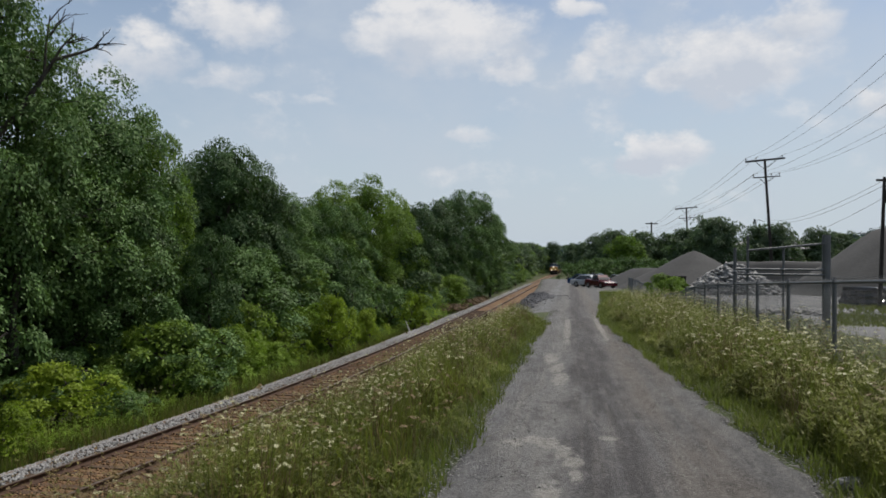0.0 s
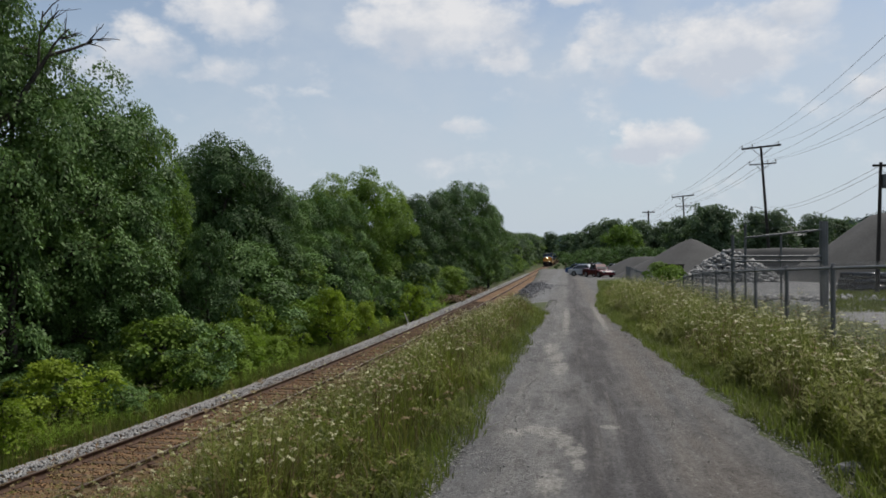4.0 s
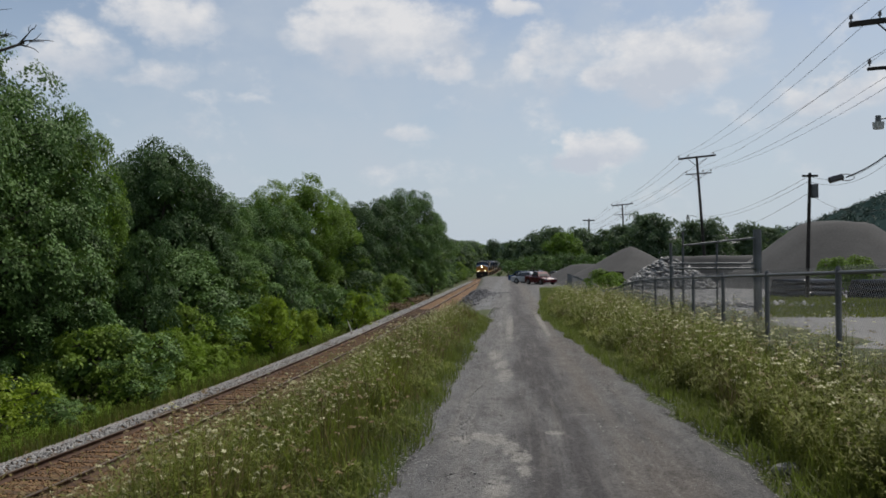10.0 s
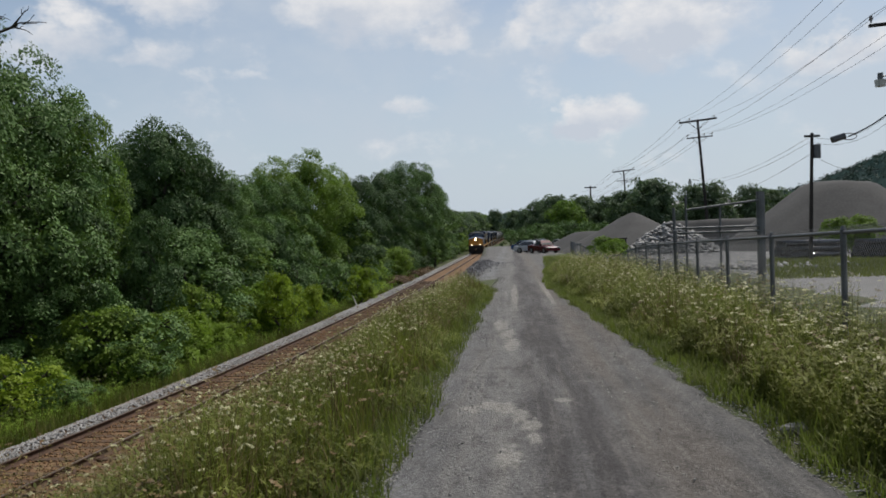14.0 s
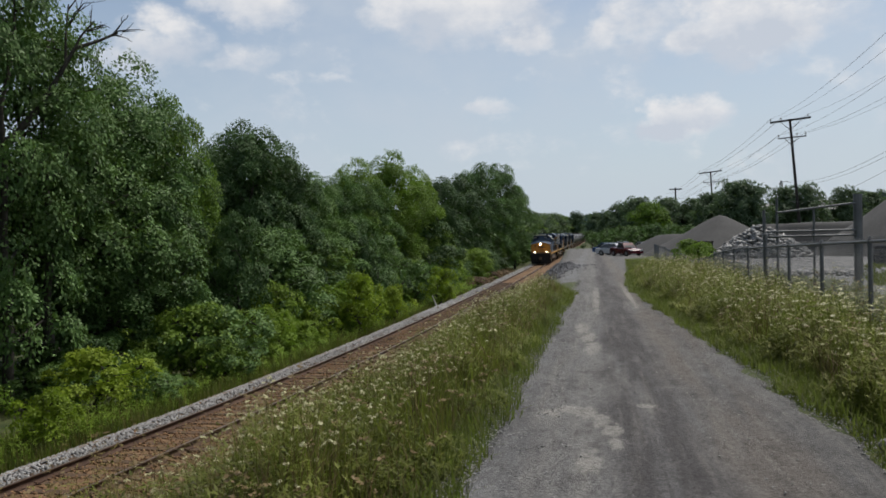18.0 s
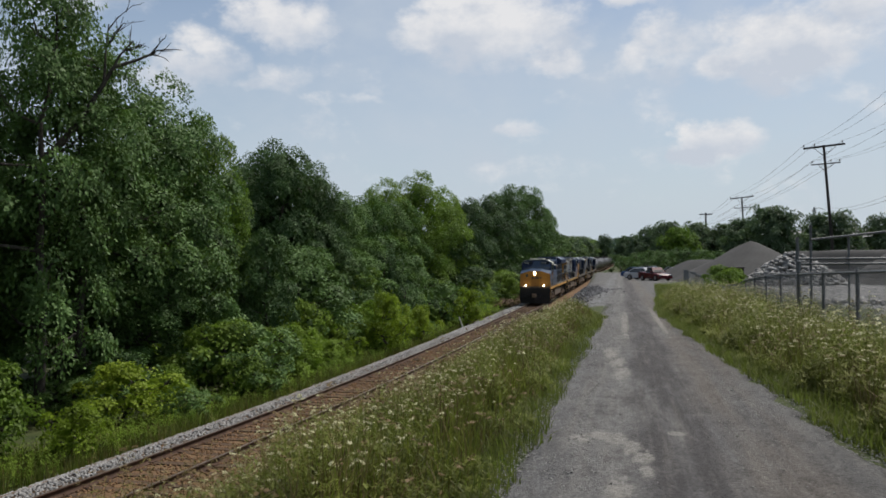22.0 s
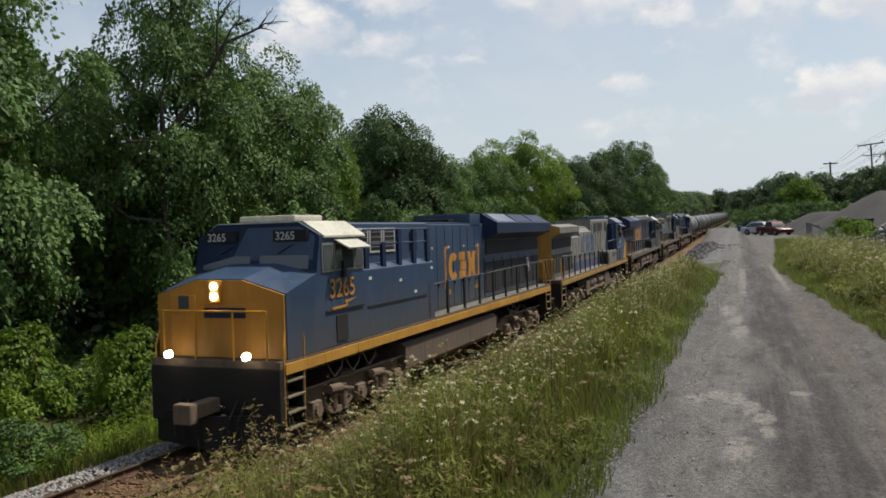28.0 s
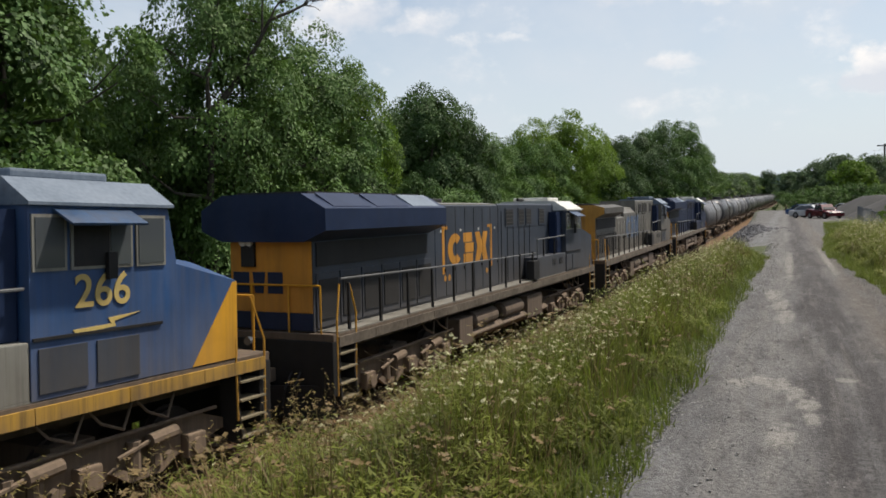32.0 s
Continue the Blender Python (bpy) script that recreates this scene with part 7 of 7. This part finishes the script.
M_PILE_DARK = mat("dark_stone_dust", [(0.045, 0.045, 0.045), (0.062, 0.062, 0.061), (0.08, 0.079, 0.078)], 0.95, 0, 0.35, 6, 0.5)


def heap(label, x, y, rx, ry, h, material, flat=0.15, seed=0, rz=0.0):
    V, F = [], []
    nr, na = 14, 48
    g = ground_z(x, y)
    for i in range(nr + 1):
        u = i / nr
        for k in range(na):
            t = 2 * math.pi * k / na
            wob = 1 + 0.13 * noise.noise((math.cos(t) * 1.2 + seed, math.sin(t) * 1.2, seed))
            prof = 1 - max(0.0, (u - flat) / (1 - flat)) if u > flat else 1.0 - 0.03 * (u / flat) ** 4
            xx, yy = rx * u * wob * math.cos(t), ry * u * wob * math.sin(t)
            z = h * (prof * 0.97 if u > flat else prof) + 0.05 * h * noise.noise((xx * 0.35, yy * 0.35, seed + 4)) * (1 - u)
            V.append((xx * math.cos(rz) - yy * math.sin(rz) + x, xx * math.sin(rz) + yy * math.cos(rz) + y, g - 0.15 + z))
    for i in range(nr):
        for k in range(na):
            F.append((i * na + k, i * na + (k + 1) % na, (i + 1) * na + (k + 1) % na, (i + 1) * na + k))
    me = mesh_np("dust_mound", V, F, material, True)
    return tagged(new("dust_mound", me), label, "stone pile", "stockpiles of the yard")


def piles():
    x, y = polar(8.45, 95)
    heap("tall conical pile of grey stone dust", x, y, 8.8, 9.5, 4.6, M_PILE, 0.05, 1)
    x, y = polar(5.6, 104)
    heap("low dark pile of stone dust beside the cone", x, y, 7.5, 8, 2.6, M_PILE_DARK, 0.3, 2)
    x, y = polar(21.5, 82)
    heap("broad flat-topped pile of grey stone dust", x, y, 10.9, 11.0, 6.3, M_PILE, 0.26, 3)
    x, y = polar(14.6, 112)
    heap("long low ridge of grey stone dust", x, y, 13, 6, 3.7, M_PILE, 0.6, 4)
    # broken rock heap
    rng = np.random.default_rng(5)
    x0, y0 = polar(11.0, 75)
    g = ground_z(x0, y0)
    n = 1700
    a, r = rng.uniform(0, 6.283, n), np.sqrt(rng.uniform(0, 1, n))
    spots = np.stack([x0 + 4.2 * r * np.cos(a), y0 + 3.4 * r * np.sin(a), g + 0.1 + 3.0 * (1 - r) ** 0.8 * rng.uniform(0.75, 1.0, n)], 1)
    pebbles("rock_heap", "heap of pale broken rock slabs behind the fence", spots, 0.13, 0.34, M_RIPRAP, 0.6)
    core = heap("heap core of pale broken rock", x0, y0, 4.2, 3.4, 2.8, M_PILE, 0.1, 9)
    # scattered rubble on the yard
    x0, y0 = polar(15.6, 40)
    spots = np.stack([x0 + rng.normal(0, 1.6, 120), y0 + rng.normal(0, 1.2, 120), np.full(120, ground_z(x0, y0) + 0.1)], 1)
    pebbles("rubble", "loose pale rubble lying in the yard", spots, 0.08, 0.3, M_RIPRAP, 0.6)
    # dark ballast dumped beside the track
    n = 6500
    u = rng.uniform(0, 1, n)
    yy = 42 + 19 * u + rng.normal(0, 0.6, n)
    xx = -4.3 + 1.6 * u + rng.normal(0, 0.9, n)
    spots = np.array([(x, y, ground_z(x, y) + 0.05 + max(0.0, 0.55 * (1 - abs(x + 4.3 - 1.6 * (y - 42) / 19) / 1.6)) * random.Random(int(x * 999)).random()) for x, y in zip(xx, yy)])
    pebbles("dumped_ballast", "dark heap of dumped ballast between track and lot", spots, 0.035, 0.11, stone_material("dark_ballast", (0.05, 0.05, 0.055), (0.2, 0.2, 0.21)), 0.7)
    # stack of old ties
    base = thing("old_ties", "low stack of dark discarded railway ties", "timber stack")
    for k in range(5):
        t = part("old_tie", cube(-1.25, 1.25, -0.11, 0.11, -0.09, 0.09, 0.015), M_TIE, base)
        xx, yy = -3.1 + 0.1 * (k % 2), 41.0 + 0.26 * (k % 3)
        t.matrix_basis = pose(xx, yy, ground_z(xx, yy) + 0.12 + 0.19 * (k // 3), 0, 0, 8 * (k - 2))
    # concrete bin
    x, y = polar(6.9, 74)
    g = ground_z(x, y)
    base = thing("stone_bin", "dark open-fronted storage bin with a pale slab", "storage bin")
    part("bin_wall", cube(x - 1.2, x + 1.2, y, y + 0.2, g, g + 1.5), M_POLE, base)
    part("bin_side", cube(x - 1.25, x - 1.1, y - 1.0, y, g, g + 1.5), M_POLE, base)
    part("bin_side", cube(x + 1.1, x + 1.25, y - 1.0, y, g, g + 1.5), M_POLE, base)
    part("bin_lid", cube(x - 1.3, x + 1.3, y - 1.1, y + 0.25, g + 1.5, g + 1.6), M_POLE, base)
    # pale stone at the road's edge
    bm = bmesh.new()
    bmesh.ops.create_icosphere(bm, subdivisions=2, radius=1.0)
    for v in bm.verts:
        v.co = Vector((v.co.x * 0.17, v.co.y * 0.09, v.co.z * 0.07)) * (1 + 0.25 * noise.noise(v.co * 2))
    st = part("stone", bm, M_YARD)
    st.matrix_basis = pose(2.35, 7.0, road_z(7) + 0.05, 0, 8, 35)
    tagged(st, "pale angular stone at the road's edge", "stone")
    # pale broken stake beside the track
    base = thing("broken_stake", "pale splintered stake leaning beside the ballast", "stake")
    z = ground_z(-11.6, 58)
    part("shaft", cyl(bmesh.new(), (-11.5, 58, z), (-11.85, 58, z + 0.95), 0.07, 7, 0.03), plain("pale_wood", (0.6, 0.57, 0.5), 0.8), base)


piles()


def pipe_stack(az, d, count, length, rz):
    x, y = polar(az, d)
    g = ground_z(x, y) + 0.05
    r = 0.2
    base = thing("pipe_stack", "stack of long glossy black plastic pipes", "pipe stack", "pipe stacks of the yard", at=pose(x, y, g, 0, 0, rz))
    row, z = count, r
    while row > count - (4 if count > 6 else 3) and row > 0:
        for k in range(row):
            c = (k - (row - 1) / 2) * 2 * r
            bm = bmesh.new()
            rings = []
            for yy, rr in ((-length / 2, r), (length / 2, r), (length / 2, r * 0.86), (-length / 2, r * 0.86)):
                rings.append([(yy, c + rr * math.cos(6.2832 * i / 16), z + rr * math.sin(6.2832 * i / 16)) for i in range(16)])
            vs = [[bm.verts.new(p) for p in ring] for ring in rings]
            for a in range(4):
                b = (a + 1) % 4
                for i in range(16):
                    j = (i + 1) % 16
                    f = bm.faces.new((vs[a][i], vs[a][j], vs[b][j], vs[b][i]))
                    f.smooth = True
            part("pipe", bm, M_BLACKPIPE, base)
        z += r * 1.74
        row -= 1
    return base


for az, d, n, ln, rz in ((19.6, 53, 5, 3.6, 15), (25.3, 52, 5, 5.6, 4), (30.6, 37, 7, 5.0, -6), (37.2, 38, 7, 5.0, -8)):
    pipe_stack(az, d, n, ln, rz)


# ---------------------------------------------------------------- parked cars
M_TYRE = plain("tyre_rubber", (0.02, 0.02, 0.02), 0.85)
M_RIM = plain("alloy_rim", (0.4, 0.4, 0.42), 0.35, 0.8)
M_CARGLASS = glass_material("car_glass", (0.015, 0.018, 0.02))
M_TAIL = plain("tail_lamp", (0.35, 0.02, 0.02), 0.3)
M_LENS = plain("head_lamp", (0.7, 0.7, 0.7), 0.15)


def car(label, color, x, y, rz, length=4.6, height=1.45, truck=False):
    """A parked car along local y, nose at -y."""
    m = plain("car_paint", color, 0.25, 0.0, 0.6)
    base = thing("parked_pickup" if truck else "parked_car", label, "pickup" if truck else "car", "cars parked on the lot", at=pose(x, y, ground_z(x, y) + 0.06, 0, 0, rz))
    L, h = length, height
    body = [(-0.5, 0.28), (-0.5, 0.62), (-0.46, 0.72), (-0.24, 0.86), (0.46, 0.9 if not truck else 0.98), (0.5, 0.8), (0.5, 0.28)]
    ring = lambda x, k: [(x, a * L, (b - 0.28) * k * (h / 1.45) + 0.28) for a, b in body]
    bm = loft(bmesh.new(), [ring(-0.86, 0.92), ring(-0.8, 1.0), ring(0.8, 1.0), ring(0.86, 0.92)])
    part("body", bm, m, base)
    if truck:
        cab = [(-0.2, 0.88), (-0.08, 1.0), (0.14, 1.0), (0.17, 0.88)]
    else:
        cab = [(-0.24, 0.6), (-0.08, 1.0), (0.22, 1.0), (0.42, 0.6)]
    z = lambda b: h * b if truck else 0.86 + (h - 0.86) * (b - 0.6) / 0.4
    lo = 0.95 if truck else 0.86
    q = [(a * L, lo if i in (0, 3) else h) for i, (a, b) in enumerate(cab)]
    part("cabin", loft(bmesh.new(), [[(x * (0.98 if zz < h else 0.8), yy, zz) for yy, zz in q] for x in (-0.78, 0.78)]), m, base)
    ins = [(q[0][0] + 0.12, lo + 0.03), (q[1][0] + 0.06, h - 0.07), (q[2][0] - 0.06, h - 0.07), (q[3][0] - 0.14, lo + 0.03)]
    for sx in (-1, 1):
        part("side_window", loft(bmesh.new(), [[(sx * (o * (0.98 if zz < h - 0.1 else 0.83)), yy, zz) for yy, zz in ins] for o in (0.72, 0.79)]), M_CARGLASS, base)
        for yy in (-0.32, 0.31):
            w = part("wheel", cyl(bmesh.new(), (sx * 0.68, yy * L, 0.33), (sx * 0.88, yy * L, 0.33), 0.33, 20), M_TYRE, base)
            part("rim", cyl(bmesh.new(), (sx * 0.87, yy * L, 0.33), (sx * 0.895, yy * L, 0.33), 0.2, 14), M_RIM, w)
        part("headlight", cube(*sorted((sx * 0.5, sx * 0.8)), -0.505 * L, -0.485 * L, 0.6, 0.72), M_LENS, base)
        part("tail_light", cube(*sorted((sx * 0.55, sx * 0.8)), 0.49 * L, 0.506 * L, 0.68, 0.84), M_TAIL, base)
        part("mirror", cube(*sorted((sx * 0.82, sx * 1.0)), q[0][0] + 0.2, q[0][0] + 0.32, lo + 0.02, lo + 0.16, 0.02), m, base)
    ws = [(q[0][0] - 0.02, lo + 0.02), (q[1][0] - 0.02, h - 0.06), (q[1][0] + 0.02, h - 0.06), (q[0][0] + 0.03, lo + 0.02)]
    part("windscreen", loft(bmesh.new(), [[(x, yy, zz) for yy, zz in ws] for x in (-0.62, 0.62)]), M_CARGLASS, base)
    return base


for label, color, az, d, rz, L, h, tr in (("dark red pickup parked on the gravel lot", (0.1, 0.008, 0.014), 2.2, 94, 30, 4.3, 1.5, True), ("white saloon car parked on the gravel lot", (0.6, 0.61, 0.62), 1.45, 99, 55, 4.6, 1.45, False),
                                          ("silver-grey car parked behind the white one", (0.32, 0.34, 0.37), 1.8, 106, 60, 4.6, 1.5, False), ("blue car parked at the back of the lot", (0.04, 0.09, 0.22), 1.1, 112, 60, 4.5, 1.5, False),
                                          ("dark estate car parked at the back of the lot", (0.03, 0.035, 0.04), 2.0, 115, 60, 4.6, 1.6, False), ("white van parked by the dark stone pile", (0.7, 0.71, 0.72), 3.6, 112, 40, 4.6, 1.5, False)):
    x, y = polar(az, d)
    car(label, color, x, y, rz, L, h, tr)


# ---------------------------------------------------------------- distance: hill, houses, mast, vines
# distance haze is painted in as a blue-grey shift of the slope's colour
M_HAZY_HILL = mat("wooded_hill", [(0.018, 0.034, 0.034), (0.028, 0.048, 0.046), (0.04, 0.06, 0.056)], 1.0, 0, 0.03, 0.4, 0.0, 0.0)
M_ROOF = mat("grey_roof", [(0.2, 0.2, 0.21), (0.28, 0.28, 0.29)], 0.7, 0.2, 1, 12)
M_WALL = mat("pale_wall", [(0.45, 0.44, 0.42), (0.6, 0.59, 0.57)], 0.85, 0, 1, 10)


def distance():
    rng = np.random.default_rng(3)

    def ridge(az):
        if az > 12:
            return 1.5 + 5.0 * smooth(15, 33, az) + 1.0 * smooth(32, 50, az) - 5.0 * smooth(55, 80, az)
        return 1.5 - 0.3 * smooth(12, 2, az) - 0.2 * smooth(0, -10, az)

    azs = [-14 + 0.3 * i for i in range(340)]
    us = [i / 40 for i in range(41)] + [1.5]
    V = []
    for u in us:
        for az in azs:
            d = 420 + 260 * u
            x, y = polar(az, d)
            h = (EYE + 680 * math.tan(radians(ridge(az) - 0.3)) - road_z(600)) * (smooth(0, 1.0, u) if u <= 1 else 0.6)
            V.append((x, y, ground_z(x, y) + h + 2.0 * noise.noise((x * 0.02, y * 0.02, 1)) + 7.0 * abs(noise.noise((x * 0.09, y * 0.09, 3))) + 3.0 * noise.noise((x * 0.22, y * 0.22, 5))))
    n = len(azs)
    F = [(j * n + i, j * n + i + 1, (j + 1) * n + i + 1, (j + 1) * n + i) for j in range(len(us) - 1) for i in range(n - 1)]
    base = thing("wooded_hill", "distant wooded hill on the skyline", "hill", kind="structure")
    part("slope", mesh_np("slope", V, F, M_HAZY_HILL, True), None, base)
    cs, rs = [], []
    for k in range(2600):
        az = rng.uniform(-13, 58) if k % 3 == 0 else rng.uniform(15, 48)
        u = rng.uniform(0.05, 1.0) ** 0.8
        d = 420 + 260 * u
        x, y = polar(az, d)
        h = (EYE + 680 * math.tan(radians(ridge(az) - 0.3)) - road_z(600)) * smooth(0, 1.0, u)
        cs.append((x, y, ground_z(x, y) + h + rng.uniform(0, 3.0)))
        rs.append(rng.uniform(2.5, 4.5))
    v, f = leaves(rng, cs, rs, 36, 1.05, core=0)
    # the hill's leaves carry the same painted haze in their colours
    tagged(part("tree_cover", mesh_np("tree_cover", v, f, leaf_material("hazy_hill_leaf", (0.075, 0.115, 0.11), (0.045, 0.075, 0.068), (0.05, 0.075, 0.068), 0.05)), None, base), kind="stuff")
    for az, d, el, w, h in ((14.4, 205, 1.35, 9, 3.0), (15.3, 215, 1.7, 7, 2.6), (10.9, 212, 1.6, 8, 3.0), (27.7, 62, 0.75, 3.0, 1.6)):
        x, y = polar(az, d)
        g = EYE + d * math.tan(radians(el)) - h
        house = thing("house", "distant pale house with a low grey roof", "house", "houses beyond the yard")
        part("wall", cube(x - w / 2, x + w / 2, y - 3, y + 3, ground_z(x, y) - 0.2, g + h * 0.6), M_WALL, house)
        roof = [(-w / 2 - 0.4, g + h * 0.6), (w / 2 + 0.4, g + h * 0.6), (w / 2 - 0.3, g + h), (-w / 2 + 0.3, g + h)]
        part("roof", loft(bmesh.new(), [[(x + a, y - 3.4, b if b < g + h else g + h * 0.65) for a, b in roof], [(x + a, y, b) for a, b in roof], [(x + a, y + 3.4, b if b < g + h else g + h * 0.65) for a, b in roof]]), M_ROOF, house)
        for k in range(3):
            wx = x - w / 2 + w * (k + 0.5) / 3
            part("window", cube(wx - 0.5, wx + 0.5, y - 3.03, y - 2.98, g + 0.1, g + h * 0.4), M_CARGLASS, house)
    # radio mast behind the wood
    x, y = polar(-28.4, 160)
    base = thing("radio_mast", "slim grey lattice radio mast behind the wood", "mast")
    top = EYE + 160 * math.tan(radians(8.3))
    for k in range(3):
        t = 2.0944 * k
        part("mast_leg", cyl(bmesh.new(), (x + 0.5 * math.cos(t), y + 0.5 * math.sin(t), -1.5), (x + 0.26 * math.cos(t), y + 0.26 * math.sin(t), top), 0.07, 5), M_GALV, base)
    for k in range(24):
        z = top - 0.9 * k
        part("mast_brace", rod([(x - 0.3, y - 0.2, z - 0.9), (x + 0.3, y - 0.2, z)], 0.045, 4), M_GALV, base)
    # vine-covered trees and bushes round the bare pole
    tall, mid, far, shrub = PROTOS
    rnd = random.Random(9)
    for az, d, el, k in ((27.6, 40, 2.6, 2), (29.2, 38, 4.0, 2), (31.4, 36, 4.3, 0), (33.0, 33, 5.5, 2), (36.5, 33, 6, 0), (40, 34, 6, 1), (46, 36, 6, 0)):
        x, y = polar(az, d)
        top = EYE + d * math.tan(radians(el)) - ground_z(x, y)
        plant("tree", mid[k], "vine-covered bushy tree at the yard's edge", "tree", "bushy trees by the yard", x, y, 0.62, rnd.uniform(0, 6), sz=top / 7.3)
    for az, d, s in ((21.4, 62, 1.3), (22.6, 63, 1.35), (7.3, 58, 0.8), (6.4, 50, 0.9), (6.9, 44, 0.8)):
        x, y = polar(az, d)
        plant("shrub", shrub[2], "dark green bush in the yard", "shrub", "bushes of the yard", x, y, s, rnd.uniform(0, 6))
    for az, d, s in ((1.7, 150, 1.6), (2.6, 155, 1.5), (3.6, 160, 1.8), (4.6, 158, 1.6), (5.6, 165, 1.7), (-0.2, 170, 1.4), (0.7, 160, 1.3), (6.5, 160, 1.6), (7.4, 165, 1.5)):
        x, y = polar(az, d)
        plant("shrub", shrub[3], "mid-green bush at the edge of the lot", "shrub", "bushes at the edge of the lot", x, y, s * 1.3, rnd.uniform(0, 6))
    # bare dead limb standing out of the tall tree
    base = thing("dead_limb", "leafless grey dead limb with forked twigs", "dead limb")
    o = Vector((*polar(-39.0, 30), 7.2))
    e1 = Vector((*polar(-35.0, 30), EYE + 30 * math.tan(radians(12.6))))
    e2 = Vector((*polar(-32.4, 30), EYE + 30 * math.tan(radians(13.7))))

    def twig(a, b, r, depth):
        m = a.lerp(b, 0.5) + Vector((rnd.gauss(0, 0.06), 0, rnd.gauss(0, 0.06))) * (b - a).length
        v, f = tube([a, m, b], [r, r * 0.75, r * 0.45], 6)
        part("branch", mesh_np("branch", [tuple(q) for q in v], f, M_BARK, True), None, base)
        if depth:
            for k in range(3):
                d = (b - a).length * rnd.uniform(0.4, 0.65)
                t = math.atan2(b.z - a.z, b.x - a.x) + rnd.uniform(-0.8, 0.8)
                s = a.lerp(b, rnd.uniform(0.55, 1.0))
                twig(s, s + Vector((math.cos(t) * d, rnd.uniform(-0.3, 0.3), math.sin(t) * d)), r * 0.5, depth - 1)

    twig(o, e1, 0.13, 0)
    twig(e1, e2, 0.07, 2)
    twig(e1.lerp(o, 0.15), e1 + Vector((-0.2, 0, 1.5)), 0.05, 2)
    twig(e1, e1.lerp(e2, 0.4) + Vector((0.1, 0, 0.7)), 0.05, 2)


distance()


# ---------------------------------------------------------------- stones and ties
def small_stones():
    rng = np.random.default_rng(12)

    def strip(n, y0, y1, o0, o1, dz, power):
        y = y0 + (y1 - y0) * rng.uniform(0, 1, n) ** power
        o = rng.uniform(o0, o1, n)
        out = np.empty((n, 3))
        for i in range(n):
            x, z, h = track(y[i])
            k = abs(o[i])
            drop = -0.19 if k < 1.7 else -0.19 - (k - 1.7) * (0.31 if o[i] < 0 else 0.36)
            out[i] = (x + o[i], y[i], z + drop + dz)
        return out

    pebbles("ballast_shoulder", "clean pale grey crushed ballast on the shoulder", strip(20000, 3, 60, -2.85, -0.95, 0.03, 1.5), 0.025, 0.06, M_BALLAST, 0.8, railway_track)
    pebbles("far_ballast", "pale ballast shoulder farther along", strip(8000, 50, 190, -2.85, -0.95, 0.03, 1.3), 0.06, 0.13, M_BALLAST, 0.6, railway_track)
    pebbles("dirty_ballast", "rust-brown dirty ballast round the ties", strip(16000, 3, 55, -0.95, 2.9, 0.035, 1.5), 0.018, 0.05, M_DUSTY, 0.7, railway_track)
    tie = cube(-1.3, 1.3, -0.11, 0.11, -0.17, 0.0, 0.012)
    me = bpy.data.meshes.new("tie")
    tie.to_mesh(me)
    tie.free()
    me.materials.append(M_TIE)
    plate = cube(-0.13, 0.13, -0.09, 0.09, 0.0, 0.018)
    pm = bpy.data.meshes.new("tie_plate")
    plate.to_mesh(pm)
    plate.free()
    pm.materials.append(M_RUST)
    rnd = random.Random(2)
    for i in range(150):
        y = 1.0 + 0.53 * i
        x, z, h = track(y)
        t = part("tie", me, None, railway_track)
        t.matrix_basis = pose(x, y, z - 0.145 + rnd.uniform(-0.025, 0.01), 0, rnd.uniform(-1, 1), -math.degrees(math.atan(h)) + rnd.uniform(-2, 2))
        if i < 70:
            for s in (-0.755, 0.755):
                p = part("tie_plate", pm, None, t)
                p.location = (s, 0, 0)
    n = 15000
    y = 3.5 + 34 * rng.uniform(0, 1, n) ** 1.7
    side = rng.uniform(0, 1, n)
    spots = np.empty((n, 3))
    for i in range(n):
        a, b = road_left(y[i]), road_right(y[i])
        u = abs(rng.normal(0, 0.26)) if side[i] < 0.93 else rng.uniform(0, 3.2)
        x = a - 0.15 + u if rng.uniform() < 0.5 else b + 0.3 - u * 1.15
        spots[i] = (x, y[i], road_z(y[i]) + 0.026)
    pebbles("road_stones", "loose grey stones along the road's edges", spots, 0.006, 0.018, M_ROADSTONE, 0.45)


small_stones()
motions()
